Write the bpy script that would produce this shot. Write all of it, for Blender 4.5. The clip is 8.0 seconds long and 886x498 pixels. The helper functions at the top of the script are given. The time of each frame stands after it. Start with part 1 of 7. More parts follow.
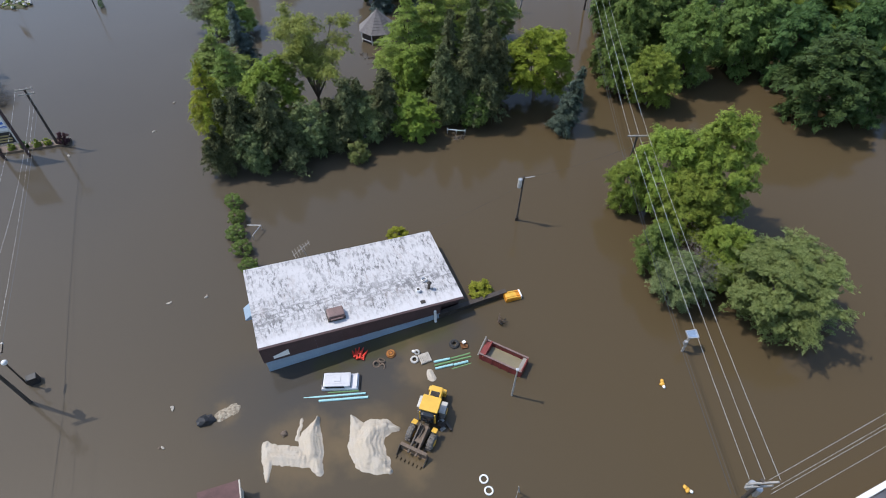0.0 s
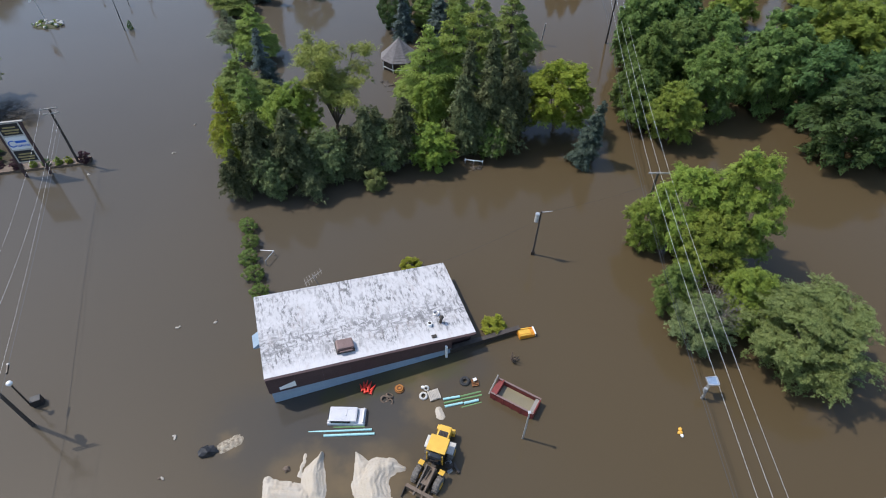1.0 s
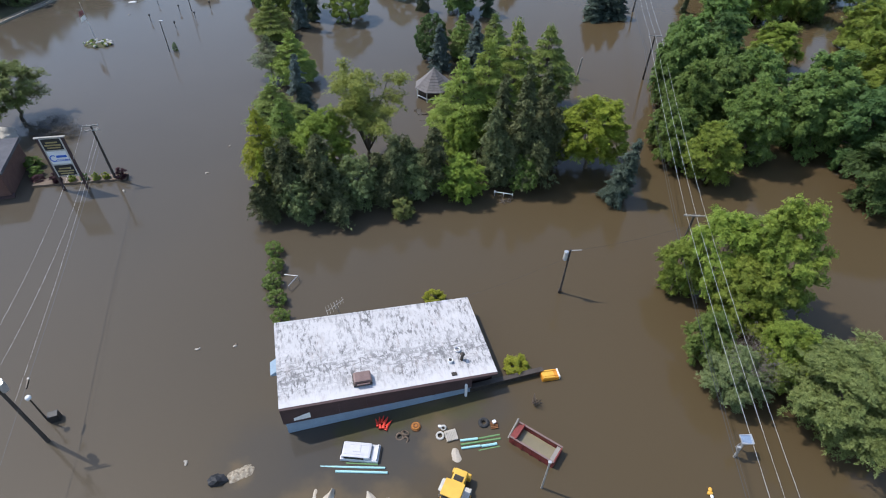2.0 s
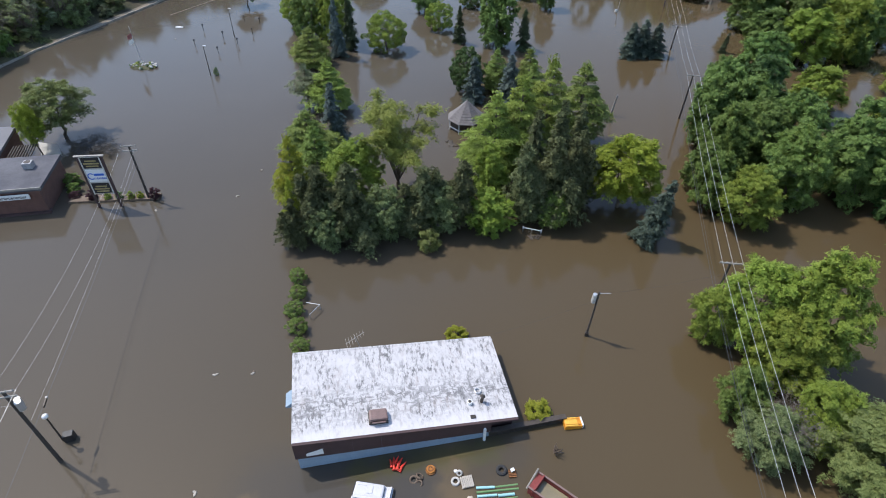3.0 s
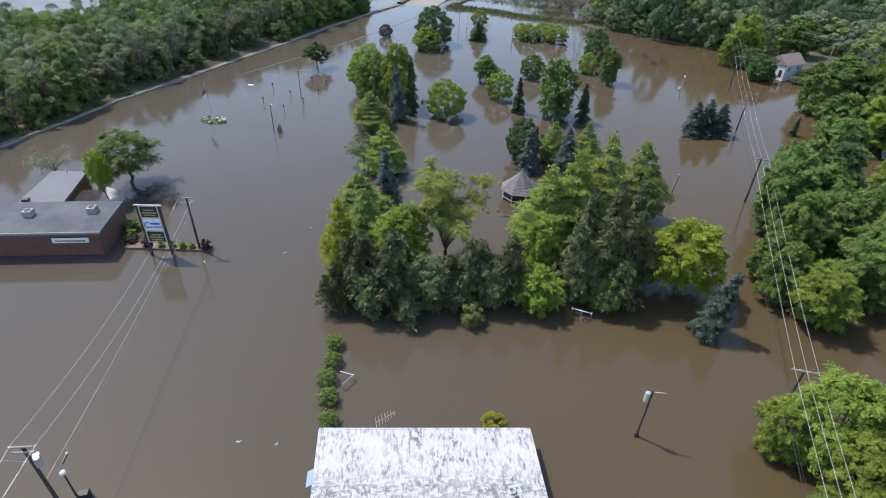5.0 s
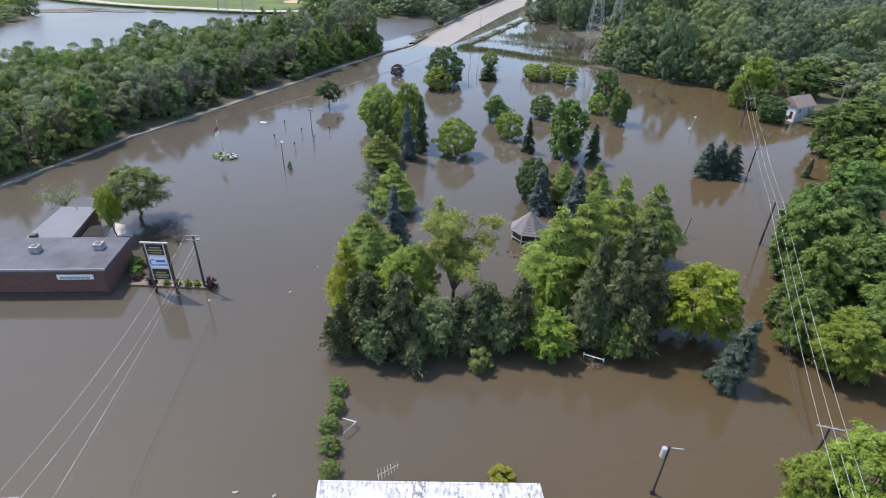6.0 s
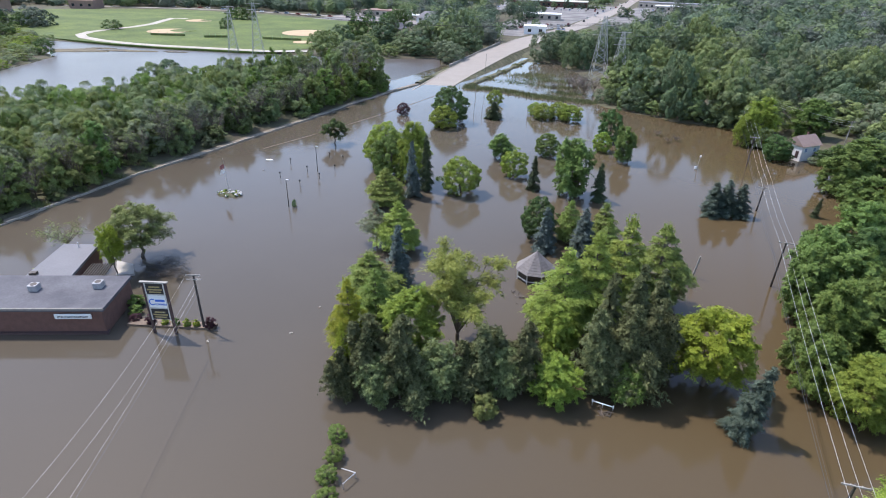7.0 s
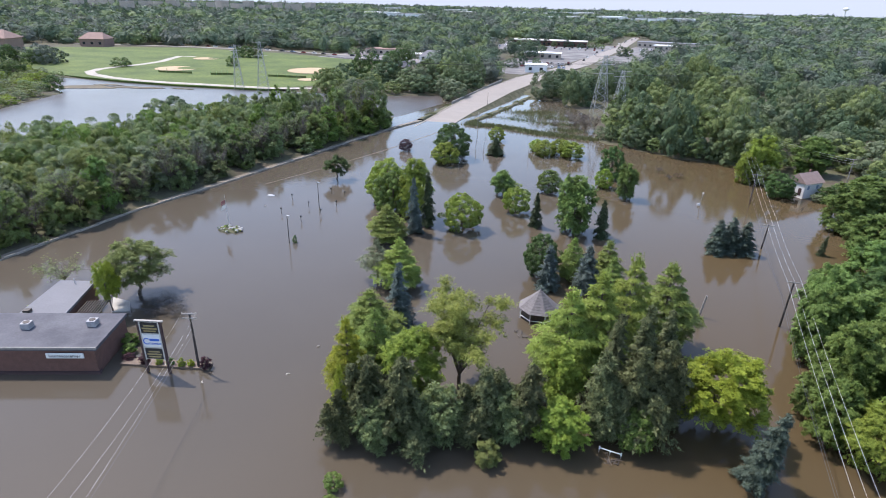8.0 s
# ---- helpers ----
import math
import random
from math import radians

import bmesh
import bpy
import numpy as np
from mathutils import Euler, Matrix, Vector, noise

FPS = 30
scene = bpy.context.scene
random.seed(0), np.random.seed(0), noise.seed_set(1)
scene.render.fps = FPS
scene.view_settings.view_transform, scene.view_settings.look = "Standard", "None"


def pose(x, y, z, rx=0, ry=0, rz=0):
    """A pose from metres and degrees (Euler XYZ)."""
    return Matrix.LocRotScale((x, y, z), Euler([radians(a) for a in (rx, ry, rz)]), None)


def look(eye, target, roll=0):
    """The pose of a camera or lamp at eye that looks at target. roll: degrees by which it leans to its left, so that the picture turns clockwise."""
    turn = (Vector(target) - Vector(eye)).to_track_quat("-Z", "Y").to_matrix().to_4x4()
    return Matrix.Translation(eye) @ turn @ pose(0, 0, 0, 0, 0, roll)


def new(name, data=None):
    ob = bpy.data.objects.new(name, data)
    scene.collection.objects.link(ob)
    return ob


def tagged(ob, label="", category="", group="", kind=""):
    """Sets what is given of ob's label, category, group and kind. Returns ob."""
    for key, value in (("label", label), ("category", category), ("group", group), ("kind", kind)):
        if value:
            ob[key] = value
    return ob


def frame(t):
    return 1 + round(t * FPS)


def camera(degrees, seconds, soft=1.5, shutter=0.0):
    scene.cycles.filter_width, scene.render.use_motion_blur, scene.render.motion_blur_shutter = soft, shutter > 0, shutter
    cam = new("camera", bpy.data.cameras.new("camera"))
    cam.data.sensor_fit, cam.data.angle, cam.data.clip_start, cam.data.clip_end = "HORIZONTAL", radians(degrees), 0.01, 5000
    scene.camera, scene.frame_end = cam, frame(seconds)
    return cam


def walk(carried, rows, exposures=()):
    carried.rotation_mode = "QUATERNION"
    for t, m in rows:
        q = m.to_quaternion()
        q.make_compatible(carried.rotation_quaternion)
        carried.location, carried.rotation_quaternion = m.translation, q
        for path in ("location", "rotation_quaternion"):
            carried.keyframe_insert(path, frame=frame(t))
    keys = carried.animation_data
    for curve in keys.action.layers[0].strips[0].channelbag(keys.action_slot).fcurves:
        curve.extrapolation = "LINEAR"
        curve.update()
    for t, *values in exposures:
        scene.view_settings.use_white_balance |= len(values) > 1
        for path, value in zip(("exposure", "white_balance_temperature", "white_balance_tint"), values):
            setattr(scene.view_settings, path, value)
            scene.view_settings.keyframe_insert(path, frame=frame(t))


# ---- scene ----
cam = camera(76.3, 8.0, soft=1.0)
PATH = [
    (0, (0.597, 0.08, 48.479), (0.555, 1.437, 47.009), -0.3),
    (0.5, (0.521, 0.811, 48.462), (0.458, 2.196, 47.021), 0.0),
    (1, (0.513, 1.556, 48.41), (0.419, 2.969, 46.998), 0.2),
    (1.5, (0.528, 2.322, 48.344), (0.385, 3.761, 46.962), 0.3),
    (1.7, (0.521, 2.626, 48.335), (0.357, 4.074, 46.965), 0.3),
    (2.8, (0.415, 4.283, 48.329), (0.14, 5.783, 47.035), 0.7),
    (3, (0.372, 4.595, 48.327), (0.075, 6.102, 47.046), 0.7),
    (3.5, (0.208, 5.394, 48.304), (-0.147, 6.919, 47.06), 0.9),
    (4, (0.078, 6.24, 48.301), (-0.34, 7.779, 47.094), 1.1),
    (4.5, (-0.011, 7.028, 48.323), (-0.471, 8.586, 47.156), 1.2),
    (6, (-0.562, 9.479, 48.385), (-1.107, 11.111, 47.366), 1.3),
    (6.5, (-0.811, 10.262, 48.398), (-1.377, 11.919, 47.432), 1.3),
    (7, (-1.035, 11.056, 48.429), (-1.618, 12.738, 47.517), 1.3),
    (7.5, (-1.277, 11.81, 48.449), (-1.873, 13.515, 47.591), 1.3),
    (8, (-1.534, 12.498, 48.449), (-2.142, 14.225, 47.645), 1.4),
]
walk(cam, [(t, look(eye, target, roll)) for t, eye, target, roll in PATH],
     [(0, 0.16, 6500, 10), (1.5, 0.23, 6500, 10), (3.5, 0.37, 6500, 11), (4.5, 0.43, 6500, 12), (6.5, 0.73, 6500, 14), (8, 0.78, 6550, 16)])

# ---- world, sun, exposure ----
SUN_AZ, SUN_EL = 166.0, 59.0          # degrees: where the sun stands, from +x counter-clockwise, and its height
world = bpy.data.worlds.new("sky")
scene.world = world
world.use_nodes = True
wn = world.node_tree
sky = wn.nodes.new("ShaderNodeTexSky")
sky.sky_type = "NISHITA"
sky.sun_disc = False
sky.sun_elevation = radians(SUN_EL)
sky.sun_rotation = radians(90.0 - SUN_AZ)
sky.air_density, sky.dust_density, sky.ozone_density = 1.0, 0.9, 1.2
wn.links.new(sky.outputs[0], wn.nodes["Background"].inputs[0])
wn.nodes["Background"].inputs[1].default_value = 0.20
sun = new("sun", bpy.data.lights.new("sun", "SUN"))
sun.data.energy, sun.data.angle, sun.data.color = 3.1, radians(0.53), (1.0, 0.955, 0.905)
sd = Vector((math.cos(radians(SUN_EL)) * math.cos(radians(SUN_AZ)), math.cos(radians(SUN_EL)) * math.sin(radians(SUN_AZ)), math.sin(radians(SUN_EL))))
sun.matrix_world = look(sd * 200, (0, 0, 0))


# ---- materials ----
def nodes_of(name):
    m = bpy.data.materials.new(name)
    m.use_nodes = True
    return m, m.node_tree.nodes, m.node_tree.links, m.node_tree.nodes["Principled BSDF"]


def shade(c, k):
    return (min(1, c[0] * k), min(1, c[1] * k), min(1, c[2] * k), 1)


def mat(name, col, rough=0.7, metal=0.0, var=0.2, size=1.0, bump=0.2, col2=None, patch=0.5, piece=0.0, stretch=(1, 1, 1)):
    """A surface with large patches, fine grain and relief. size: metres of a patch; col2: a second colour for the patches."""
    m, n, l, p = nodes_of(name)
    tc = n.new("ShaderNodeTexCoord")
    mp = n.new("ShaderNodeMapping")
    mp.inputs["Scale"].default_value = stretch
    l.new(tc.outputs["Object"], mp.inputs[0])
    big = n.new("ShaderNodeTexNoise")
    big.inputs["Scale"].default_value = 1.0 / size
    big.inputs["Detail"].default_value = 5
    l.new(mp.outputs[0], big.inputs[0])
    fine = n.new("ShaderNodeTexNoise")
    fine.inputs["Scale"].default_value = 14.0 / size
    fine.inputs["Detail"].default_value = 4
    l.new(mp.outputs[0], fine.inputs[0])
    ramp = n.new("ShaderNodeValToRGB")
    ramp.color_ramp.elements[0].position, ramp.color_ramp.elements[1].position = patch - 0.15, patch + 0.15
    ramp.color_ramp.elements[0].color = shade(col, 1 - var * 0.5)
    ramp.color_ramp.elements[1].color = shade(col2 or col, 1 + var * 0.5)
    l.new(big.outputs[0], ramp.inputs[0])
    grain = n.new("ShaderNodeMapRange")
    grain.inputs[1].default_value, grain.inputs[2].default_value = 0.25, 0.75
    grain.inputs[3].default_value, grain.inputs[4].default_value = 1 - var, 1 + var
    l.new(fine.outputs[0], grain.inputs[0])
    mul = n.new("ShaderNodeVectorMath")
    mul.operation = "SCALE"
    l.new(ramp.outputs[0], mul.inputs[0])
    l.new(grain.outputs[0], mul.inputs["Scale"])
    out = mul.outputs[0]
    if piece:
        info = n.new("ShaderNodeObjectInfo")
        r = n.new("ShaderNodeMapRange")
        r.inputs[3].default_value, r.inputs[4].default_value = 1 - piece, 1 + piece
        l.new(info.outputs["Random"], r.inputs[0])
        mul2 = n.new("ShaderNodeVectorMath")
        mul2.operation = "SCALE"
        l.new(out, mul2.inputs[0])
        l.new(r.outputs[0], mul2.inputs["Scale"])
        out = mul2.outputs[0]
    l.new(out, p.inputs["Base Color"])
    p.inputs["Roughness"].default_value, p.inputs["Metallic"].default_value = rough, metal
    if bump:
        b = n.new("ShaderNodeBump")
        b.inputs["Strength"].default_value, b.inputs["Distance"].default_value = bump, 0.05
        l.new(fine.outputs[0], b.inputs["Height"])
        l.new(b.outputs[0], p.inputs["Normal"])
    return m


def leaf_mat(name, col, col2, spread=0.35, glow=0.35, cell=8.0, cover=0.52):
    """Leaves: each spray is cut into small leaves with gaps between, each leaf its own shade between two greens, each tree a little
    different, light shining through. cell: leaves to the metre; cover: how full a spray is."""
    m, n, l, p = nodes_of(name)
    geo = n.new("ShaderNodeNewGeometry")
    info = n.new("ShaderNodeObjectInfo")
    tc = n.new("ShaderNodeTexCoord")
    leaf = n.new("ShaderNodeTexVoronoi")
    leaf.inputs["Scale"].default_value = cell
    l.new(tc.outputs["Object"], leaf.inputs[0])
    own = n.new("ShaderNodeSeparateColor")
    l.new(leaf.outputs["Color"], own.inputs[0])
    pick = n.new("ShaderNodeMath")                # half by the spray, half by the single leaf
    pick.operation = "MULTIPLY_ADD"
    pick.inputs[1].default_value = 0.45
    l.new(own.outputs[0], pick.inputs[0])
    half = n.new("ShaderNodeMath")
    half.operation = "MULTIPLY"
    half.inputs[1].default_value = 0.55
    l.new(geo.outputs["Random Per Island"], half.inputs[0])
    l.new(half.outputs[0], pick.inputs[2])
    mix = n.new("ShaderNodeMixRGB")
    mix.inputs[1].default_value, mix.inputs[2].default_value = (col[0] * 1.07 * 0.8, col[1] * 0.8, col[2] * 1.06 * 0.8, 1), (col2[0] * 1.07 * 1.12, col2[1] * 1.12, col2[2] * 1.06 * 1.12, 1)
    l.new(pick.outputs[0], mix.inputs[0])
    hsv = n.new("ShaderNodeHueSaturation")
    r = n.new("ShaderNodeMapRange")
    r.inputs[3].default_value, r.inputs[4].default_value = 1 - spread * 0.5, 1 + spread * 0.5
    l.new(info.outputs["Random"], r.inputs[0])
    l.new(r.outputs[0], hsv.inputs["Value"])
    h = n.new("ShaderNodeMapRange")
    h.inputs[3].default_value, h.inputs[4].default_value = 0.487, 0.513
    l.new(info.outputs["Random"], h.inputs[0])
    l.new(h.outputs[0], hsv.inputs["Hue"])
    l.new(mix.outputs[0], hsv.inputs["Color"])
    l.new(hsv.outputs[0], p.inputs["Base Color"])
    p.inputs["Roughness"].default_value = 0.65
    p.inputs["Specular IOR Level"].default_value = 0.18
    tr = n.new("ShaderNodeBsdfTranslucent")
    l.new(hsv.outputs[0], tr.inputs[0])
    ms = n.new("ShaderNodeMixShader")
    ms.inputs[0].default_value = glow
    l.new(p.outputs[0], ms.inputs[1])
    l.new(tr.outputs[0], ms.inputs[2])
    gap = n.new("ShaderNodeMath")
    gap.operation = "GREATER_THAN"
    gap.inputs[1].default_value = cover
    l.new(leaf.outputs["Distance"], gap.inputs[0])
    clear = n.new("ShaderNodeBsdfTransparent")
    cut = n.new("ShaderNodeMixShader")
    l.new(gap.outputs[0], cut.inputs[0])
    l.new(ms.outputs[0], cut.inputs[1])
    l.new(clear.outputs[0], cut.inputs[2])
    l.new(cut.outputs[0], n["Material Output"].inputs[0])
    return m


def water_mat(name="flood_water", rough=0.09, ripple=0.09):
    m, n, l, p = nodes_of(name)
    tc = n.new("ShaderNodeTexCoord")
    big = n.new("ShaderNodeTexNoise")
    big.inputs["Scale"].default_value, big.inputs["Detail"].default_value = 0.02, 6
    l.new(tc.outputs["Object"], big.inputs[0])
    ramp = n.new("ShaderNodeValToRGB")
    ramp.color_ramp.elements[0].position, ramp.color_ramp.elements[1].position = 0.35, 0.65
    ramp.color_ramp.elements[0].color, ramp.color_ramp.elements[1].color = (0.080, 0.068, 0.051, 1), (0.091, 0.077, 0.058, 1)
    l.new(big.outputs[0], ramp.inputs[0])
    sep = n.new("ShaderNodeSeparateXYZ")
    l.new(tc.outputs["Object"], sep.inputs[0])
    drift = n.new("ShaderNodeMath")               # siltier brown over the yard; grey sky reflection tinted into the open lot
    drift.operation = "MULTIPLY_ADD"
    drift.inputs[1].default_value = 60.0
    l.new(big.outputs[0], drift.inputs[0])
    l.new(sep.outputs[0], drift.inputs[2])
    grey_to_brown = n.new("ShaderNodeMapRange")
    grey_to_brown.interpolation_type = "SMOOTHSTEP"
    grey_to_brown.inputs[1].default_value, grey_to_brown.inputs[2].default_value = -20.0, 55.0
    l.new(drift.outputs[0], grey_to_brown.inputs[0])
    tint = n.new("ShaderNodeMixRGB")
    tint.inputs[2].default_value = (0.084, 0.061, 0.032, 1)
    l.new(grey_to_brown.outputs[0], tint.inputs[0])
    l.new(ramp.outputs[0], tint.inputs[1])
    out = tint.outputs[0]
    wob = n.new("ShaderNodeTexNoise")
    wob.inputs["Scale"].default_value, wob.inputs["Detail"].default_value = 0.7, 4
    l.new(tc.outputs["Object"], wob.inputs[0])
    SILT, GREYER, WEED = (0.165, 0.118, 0.062, 1), (0.060, 0.057, 0.052, 1), (0.072, 0.070, 0.030, 1)
    spots = [(-11.0, 27.4, 3.0, 8.0, GREYER, 0.6), (-5.5, 29.8, 1.5, 6.0, GREYER, 0.6), (-17.5, 25.5, 2.0, 7.0, GREYER, 0.5), (0.5, 33.5, 1.0, 4.5, GREYER, 0.4)]
    spots += [(x, y, r0, r1, SILT, 0.5) for x, y, r0, r1 in ((-12.6, 20.6, 2.2, 4.6), (-6.7, 21.6, 2.0, 4.0), (-2.9, 28.6, 0.6, 2.6), (-4.2, 32.0, 0.6, 3.0), (-20.2, 23.8, 0.4, 1.8), (-2.6, 19.2, 0.5, 2.4))]
    spots += [(-17.3 + x * 0.9225 + 0.45, 27.95 + x * 0.386 - 1.1, 0.4, 2.0, WEED, 0.6) for x in (5.5, 8.0, 10.5, 13.0, 15.5, 17.5)]
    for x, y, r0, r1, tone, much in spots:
        # silt stirred up over the shoals, greyer and darker pools, drowned grass along the workshop
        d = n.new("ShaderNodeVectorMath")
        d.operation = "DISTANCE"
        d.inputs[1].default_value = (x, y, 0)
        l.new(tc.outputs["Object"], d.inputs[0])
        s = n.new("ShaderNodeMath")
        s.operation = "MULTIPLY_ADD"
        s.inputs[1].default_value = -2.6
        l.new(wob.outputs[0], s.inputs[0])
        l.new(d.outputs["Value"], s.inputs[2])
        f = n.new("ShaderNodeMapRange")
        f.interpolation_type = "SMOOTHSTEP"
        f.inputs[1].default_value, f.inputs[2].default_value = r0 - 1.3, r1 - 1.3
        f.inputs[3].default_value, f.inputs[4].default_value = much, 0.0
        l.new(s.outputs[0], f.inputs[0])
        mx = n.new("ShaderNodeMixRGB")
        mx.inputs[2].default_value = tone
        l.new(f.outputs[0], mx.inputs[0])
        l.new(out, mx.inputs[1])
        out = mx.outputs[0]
    l.new(out, p.inputs["Base Color"])
    p.inputs["Roughness"].default_value, p.inputs["IOR"].default_value = rough, 1.333
    p.inputs["Specular IOR Level"].default_value = 0.44
    rip = n.new("ShaderNodeTexNoise")
    rip.inputs["Scale"].default_value, rip.inputs["Detail"].default_value = 1.3, 4
    l.new(tc.outputs["Object"], rip.inputs[0])
    b = n.new("ShaderNodeBump")
    b.inputs["Strength"].default_value, b.inputs["Distance"].default_value = ripple, 0.1
    l.new(rip.outputs[0], b.inputs["Height"])
    l.new(b.outputs[0], p.inputs["Normal"])
    return m


WATER = water_mat()
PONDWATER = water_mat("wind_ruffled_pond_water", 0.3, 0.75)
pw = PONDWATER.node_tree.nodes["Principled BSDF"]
ramp = PONDWATER.node_tree.nodes["Color Ramp"]      # brown shallows; pale sky sheen of wind-ruffled reaches put into the colour
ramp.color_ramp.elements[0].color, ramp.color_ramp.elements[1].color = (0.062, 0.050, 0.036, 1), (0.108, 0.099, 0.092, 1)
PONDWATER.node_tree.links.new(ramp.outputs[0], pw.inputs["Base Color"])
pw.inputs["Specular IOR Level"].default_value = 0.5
EARTH = mat("forest_floor", (0.085, 0.068, 0.044), 0.95, var=0.4, size=6, col2=(0.072, 0.074, 0.036))
LAWN = mat("mown_grass", (0.062, 0.100, 0.012), 0.9, var=0.3, size=22, col2=(0.088, 0.120, 0.018))
MEADOW = mat("rough_grass", (0.10, 0.13, 0.035), 0.95, var=0.3, size=5, col2=(0.15, 0.16, 0.06))
VERGE = mat("weedy_bank", (0.062, 0.072, 0.030), 0.95, var=0.4, size=3, col2=(0.11, 0.10, 0.06))
ASPHALT = mat("worn_asphalt", (0.30, 0.27, 0.235), 0.9, var=0.14, size=5, col2=(0.24, 0.215, 0.19))
LOT = mat("grey_parking_asphalt", (0.13, 0.125, 0.12), 0.9, var=0.2, size=14, col2=(0.20, 0.19, 0.18))
FOOTWAY = mat("mud_stained_concrete", (0.25, 0.215, 0.165), 0.9, var=0.35, size=1.5, col2=(0.145, 0.12, 0.088))
SHOAL = mat("drying_mud", (0.105, 0.085, 0.058), 0.95, var=0.35, size=3, col2=(0.15, 0.13, 0.075))
GRAVEL = mat("tan_gravel", (0.36, 0.325, 0.27), 0.95, var=0.12, size=3, col2=(0.42, 0.385, 0.33))
KERBSTONE = mat("stained_kerb_concrete", (0.36, 0.325, 0.27), 0.9, var=0.3, size=0.9, col2=(0.25, 0.22, 0.18))
CONCRETE = mat("pale_concrete", (0.42, 0.40, 0.36), 0.85, var=0.15, size=2)
DIRT = mat("tan_infield_dirt", (0.45, 0.33, 0.20), 0.95, var=0.12, size=5)
BARK = mat("bark", (0.13, 0.105, 0.08), 0.9, var=0.3, size=0.5, bump=0.6)
POLE = mat("tarred_pole_wood", (0.06, 0.048, 0.04), 0.8, var=0.3, size=0.6)
GREYWOOD = mat("weathered_wood", (0.30, 0.28, 0.25), 0.85, var=0.25, size=0.5, piece=0.15)
STEEL = mat("galvanised_steel", (0.55, 0.56, 0.57), 0.45, metal=0.7, var=0.1, size=0.8)
WIRE = mat("bare_wire", (0.62, 0.62, 0.60), 0.5, metal=0.3, var=0.05, size=1)
DARKWIRE = mat("insulated_cable", (0.045, 0.045, 0.045), 0.6, var=0.1, size=1)
WHITE = mat("white_paint", (0.78, 0.78, 0.76), 0.5, var=0.06, size=1)
BLACK = mat("black_plastic", (0.02, 0.02, 0.022), 0.5, var=0.2, size=0.4)
RUBBER = mat("tyre_rubber", (0.03, 0.03, 0.03), 0.8, var=0.25, size=0.3)
BROWN = mat("brown_brick_wall", (0.13, 0.065, 0.05), 0.85, var=0.2, size=0.8)
DKBROWN = mat("dark_brown_siding", (0.062, 0.035, 0.034), 0.7, var=0.2, size=1.2)
PALEBLUE = mat("pale_blue_wall", (0.25, 0.33, 0.41), 0.7, var=0.1, size=1.5)
GREYROOF = mat("grey_membrane_roof", (0.074, 0.074, 0.086), 0.85, var=0.14, size=4, col2=(0.105, 0.105, 0.117))
LTGREYROOF = mat("light_grey_roof", (0.165, 0.165, 0.175), 0.85, var=0.1, size=4)
VANPAINT = mat("dulled_white_car_paint", (0.56, 0.56, 0.58), 0.35, var=0.08, size=0.7)
SHINGLE = mat("weathered_shingle", (0.165, 0.152, 0.148), 0.9, var=0.25, size=0.6, piece=0.12)
SAND = mat("pale_sand", (0.52, 0.465, 0.385), 0.95, var=0.2, size=0.9, bump=0.8, col2=(0.42, 0.36, 0.28))
YELLOW = mat("loader_yellow", (0.70, 0.41, 0.055), 0.45, var=0.12, size=0.6)
ORANGE = mat("orange_paint", (0.65, 0.26, 0.02), 0.5, var=0.1, size=0.5)
RED = mat("red_plastic", (0.65, 0.04, 0.02), 0.5, var=0.12, size=0.5)
RUSTRED = mat("worn_red_steel", (0.20, 0.035, 0.03), 0.6, var=0.3, size=0.4)
RUST = mat("rusty_steel", (0.22, 0.09, 0.03), 0.8, var=0.3, size=0.3)
RUSTORANGE = mat("rusty_orange_steel", (0.38, 0.15, 0.03), 0.8, var=0.3, size=0.3)
GREASE = mat("greasy_dark_steel", (0.068, 0.056, 0.046), 0.5, metal=0.4, var=0.4, size=0.4)
MUD = mat("muddy_steel", (0.14, 0.10, 0.07), 0.7, var=0.3, size=0.4)
GLASS = mat("dark_window_glass", (0.02, 0.025, 0.03), 0.08, var=0.05, size=1, bump=0)
TEAL = mat("teal_pipe_plastic", (0.34, 0.60, 0.60), 0.4, var=0.08, size=0.6)
GREENPIPE = mat("green_pipe_plastic", (0.14, 0.26, 0.10), 0.5, var=0.15, size=0.6)
CARDWOOD = mat("pale_pallet_wood", (0.50, 0.45, 0.38), 0.8, var=0.15, size=0.4)
FLOATY = mat("orange_yellow_float", (0.75, 0.40, 0.06), 0.5, var=0.15, size=0.3)
BLUE = mat("sign_blue", (0.03, 0.13, 0.55), 0.4, var=0.05, size=1)
BLUEGREY = mat("blue_grey_metal", (0.22, 0.30, 0.42), 0.5, var=0.15, size=0.5)
REDROOF = mat("dull_maroon_roofing", (0.105, 0.055, 0.05), 0.8, var=0.3, size=0.6)
MAROON = mat("brownish_metal", (0.20, 0.13, 0.115), 0.5, var=0.2, size=0.5)
MUDWATER = mat("standing_muddy_water", (0.22, 0.19, 0.12), 0.25, var=0.12, size=1.0, bump=0)
UNITGREY = mat("weathered_sheet_metal", (0.31, 0.31, 0.32), 0.6, metal=0.2, var=0.25, size=0.5)
GOLD = mat("tarnished_gold_paint", (0.34, 0.27, 0.12), 0.6, var=0.2, size=0.5)
STONE = mat("pale_stone", (0.48, 0.46, 0.42), 0.85, var=0.2, size=0.4, piece=0.15)
FLAGRED = mat("faded_flag_cloth", (0.38, 0.19, 0.18), 0.8, var=0.2, size=0.4)
CAPROOF = mat("house_roof_shingle", (0.25, 0.185, 0.16), 0.9, var=0.15, size=1.0)
TERRACOTTA = mat("red_brown_roof", (0.25, 0.165, 0.135), 0.85, var=0.15, size=3)
TANWALL = mat("tan_facade", (0.42, 0.36, 0.30), 0.85, var=0.15, size=4)

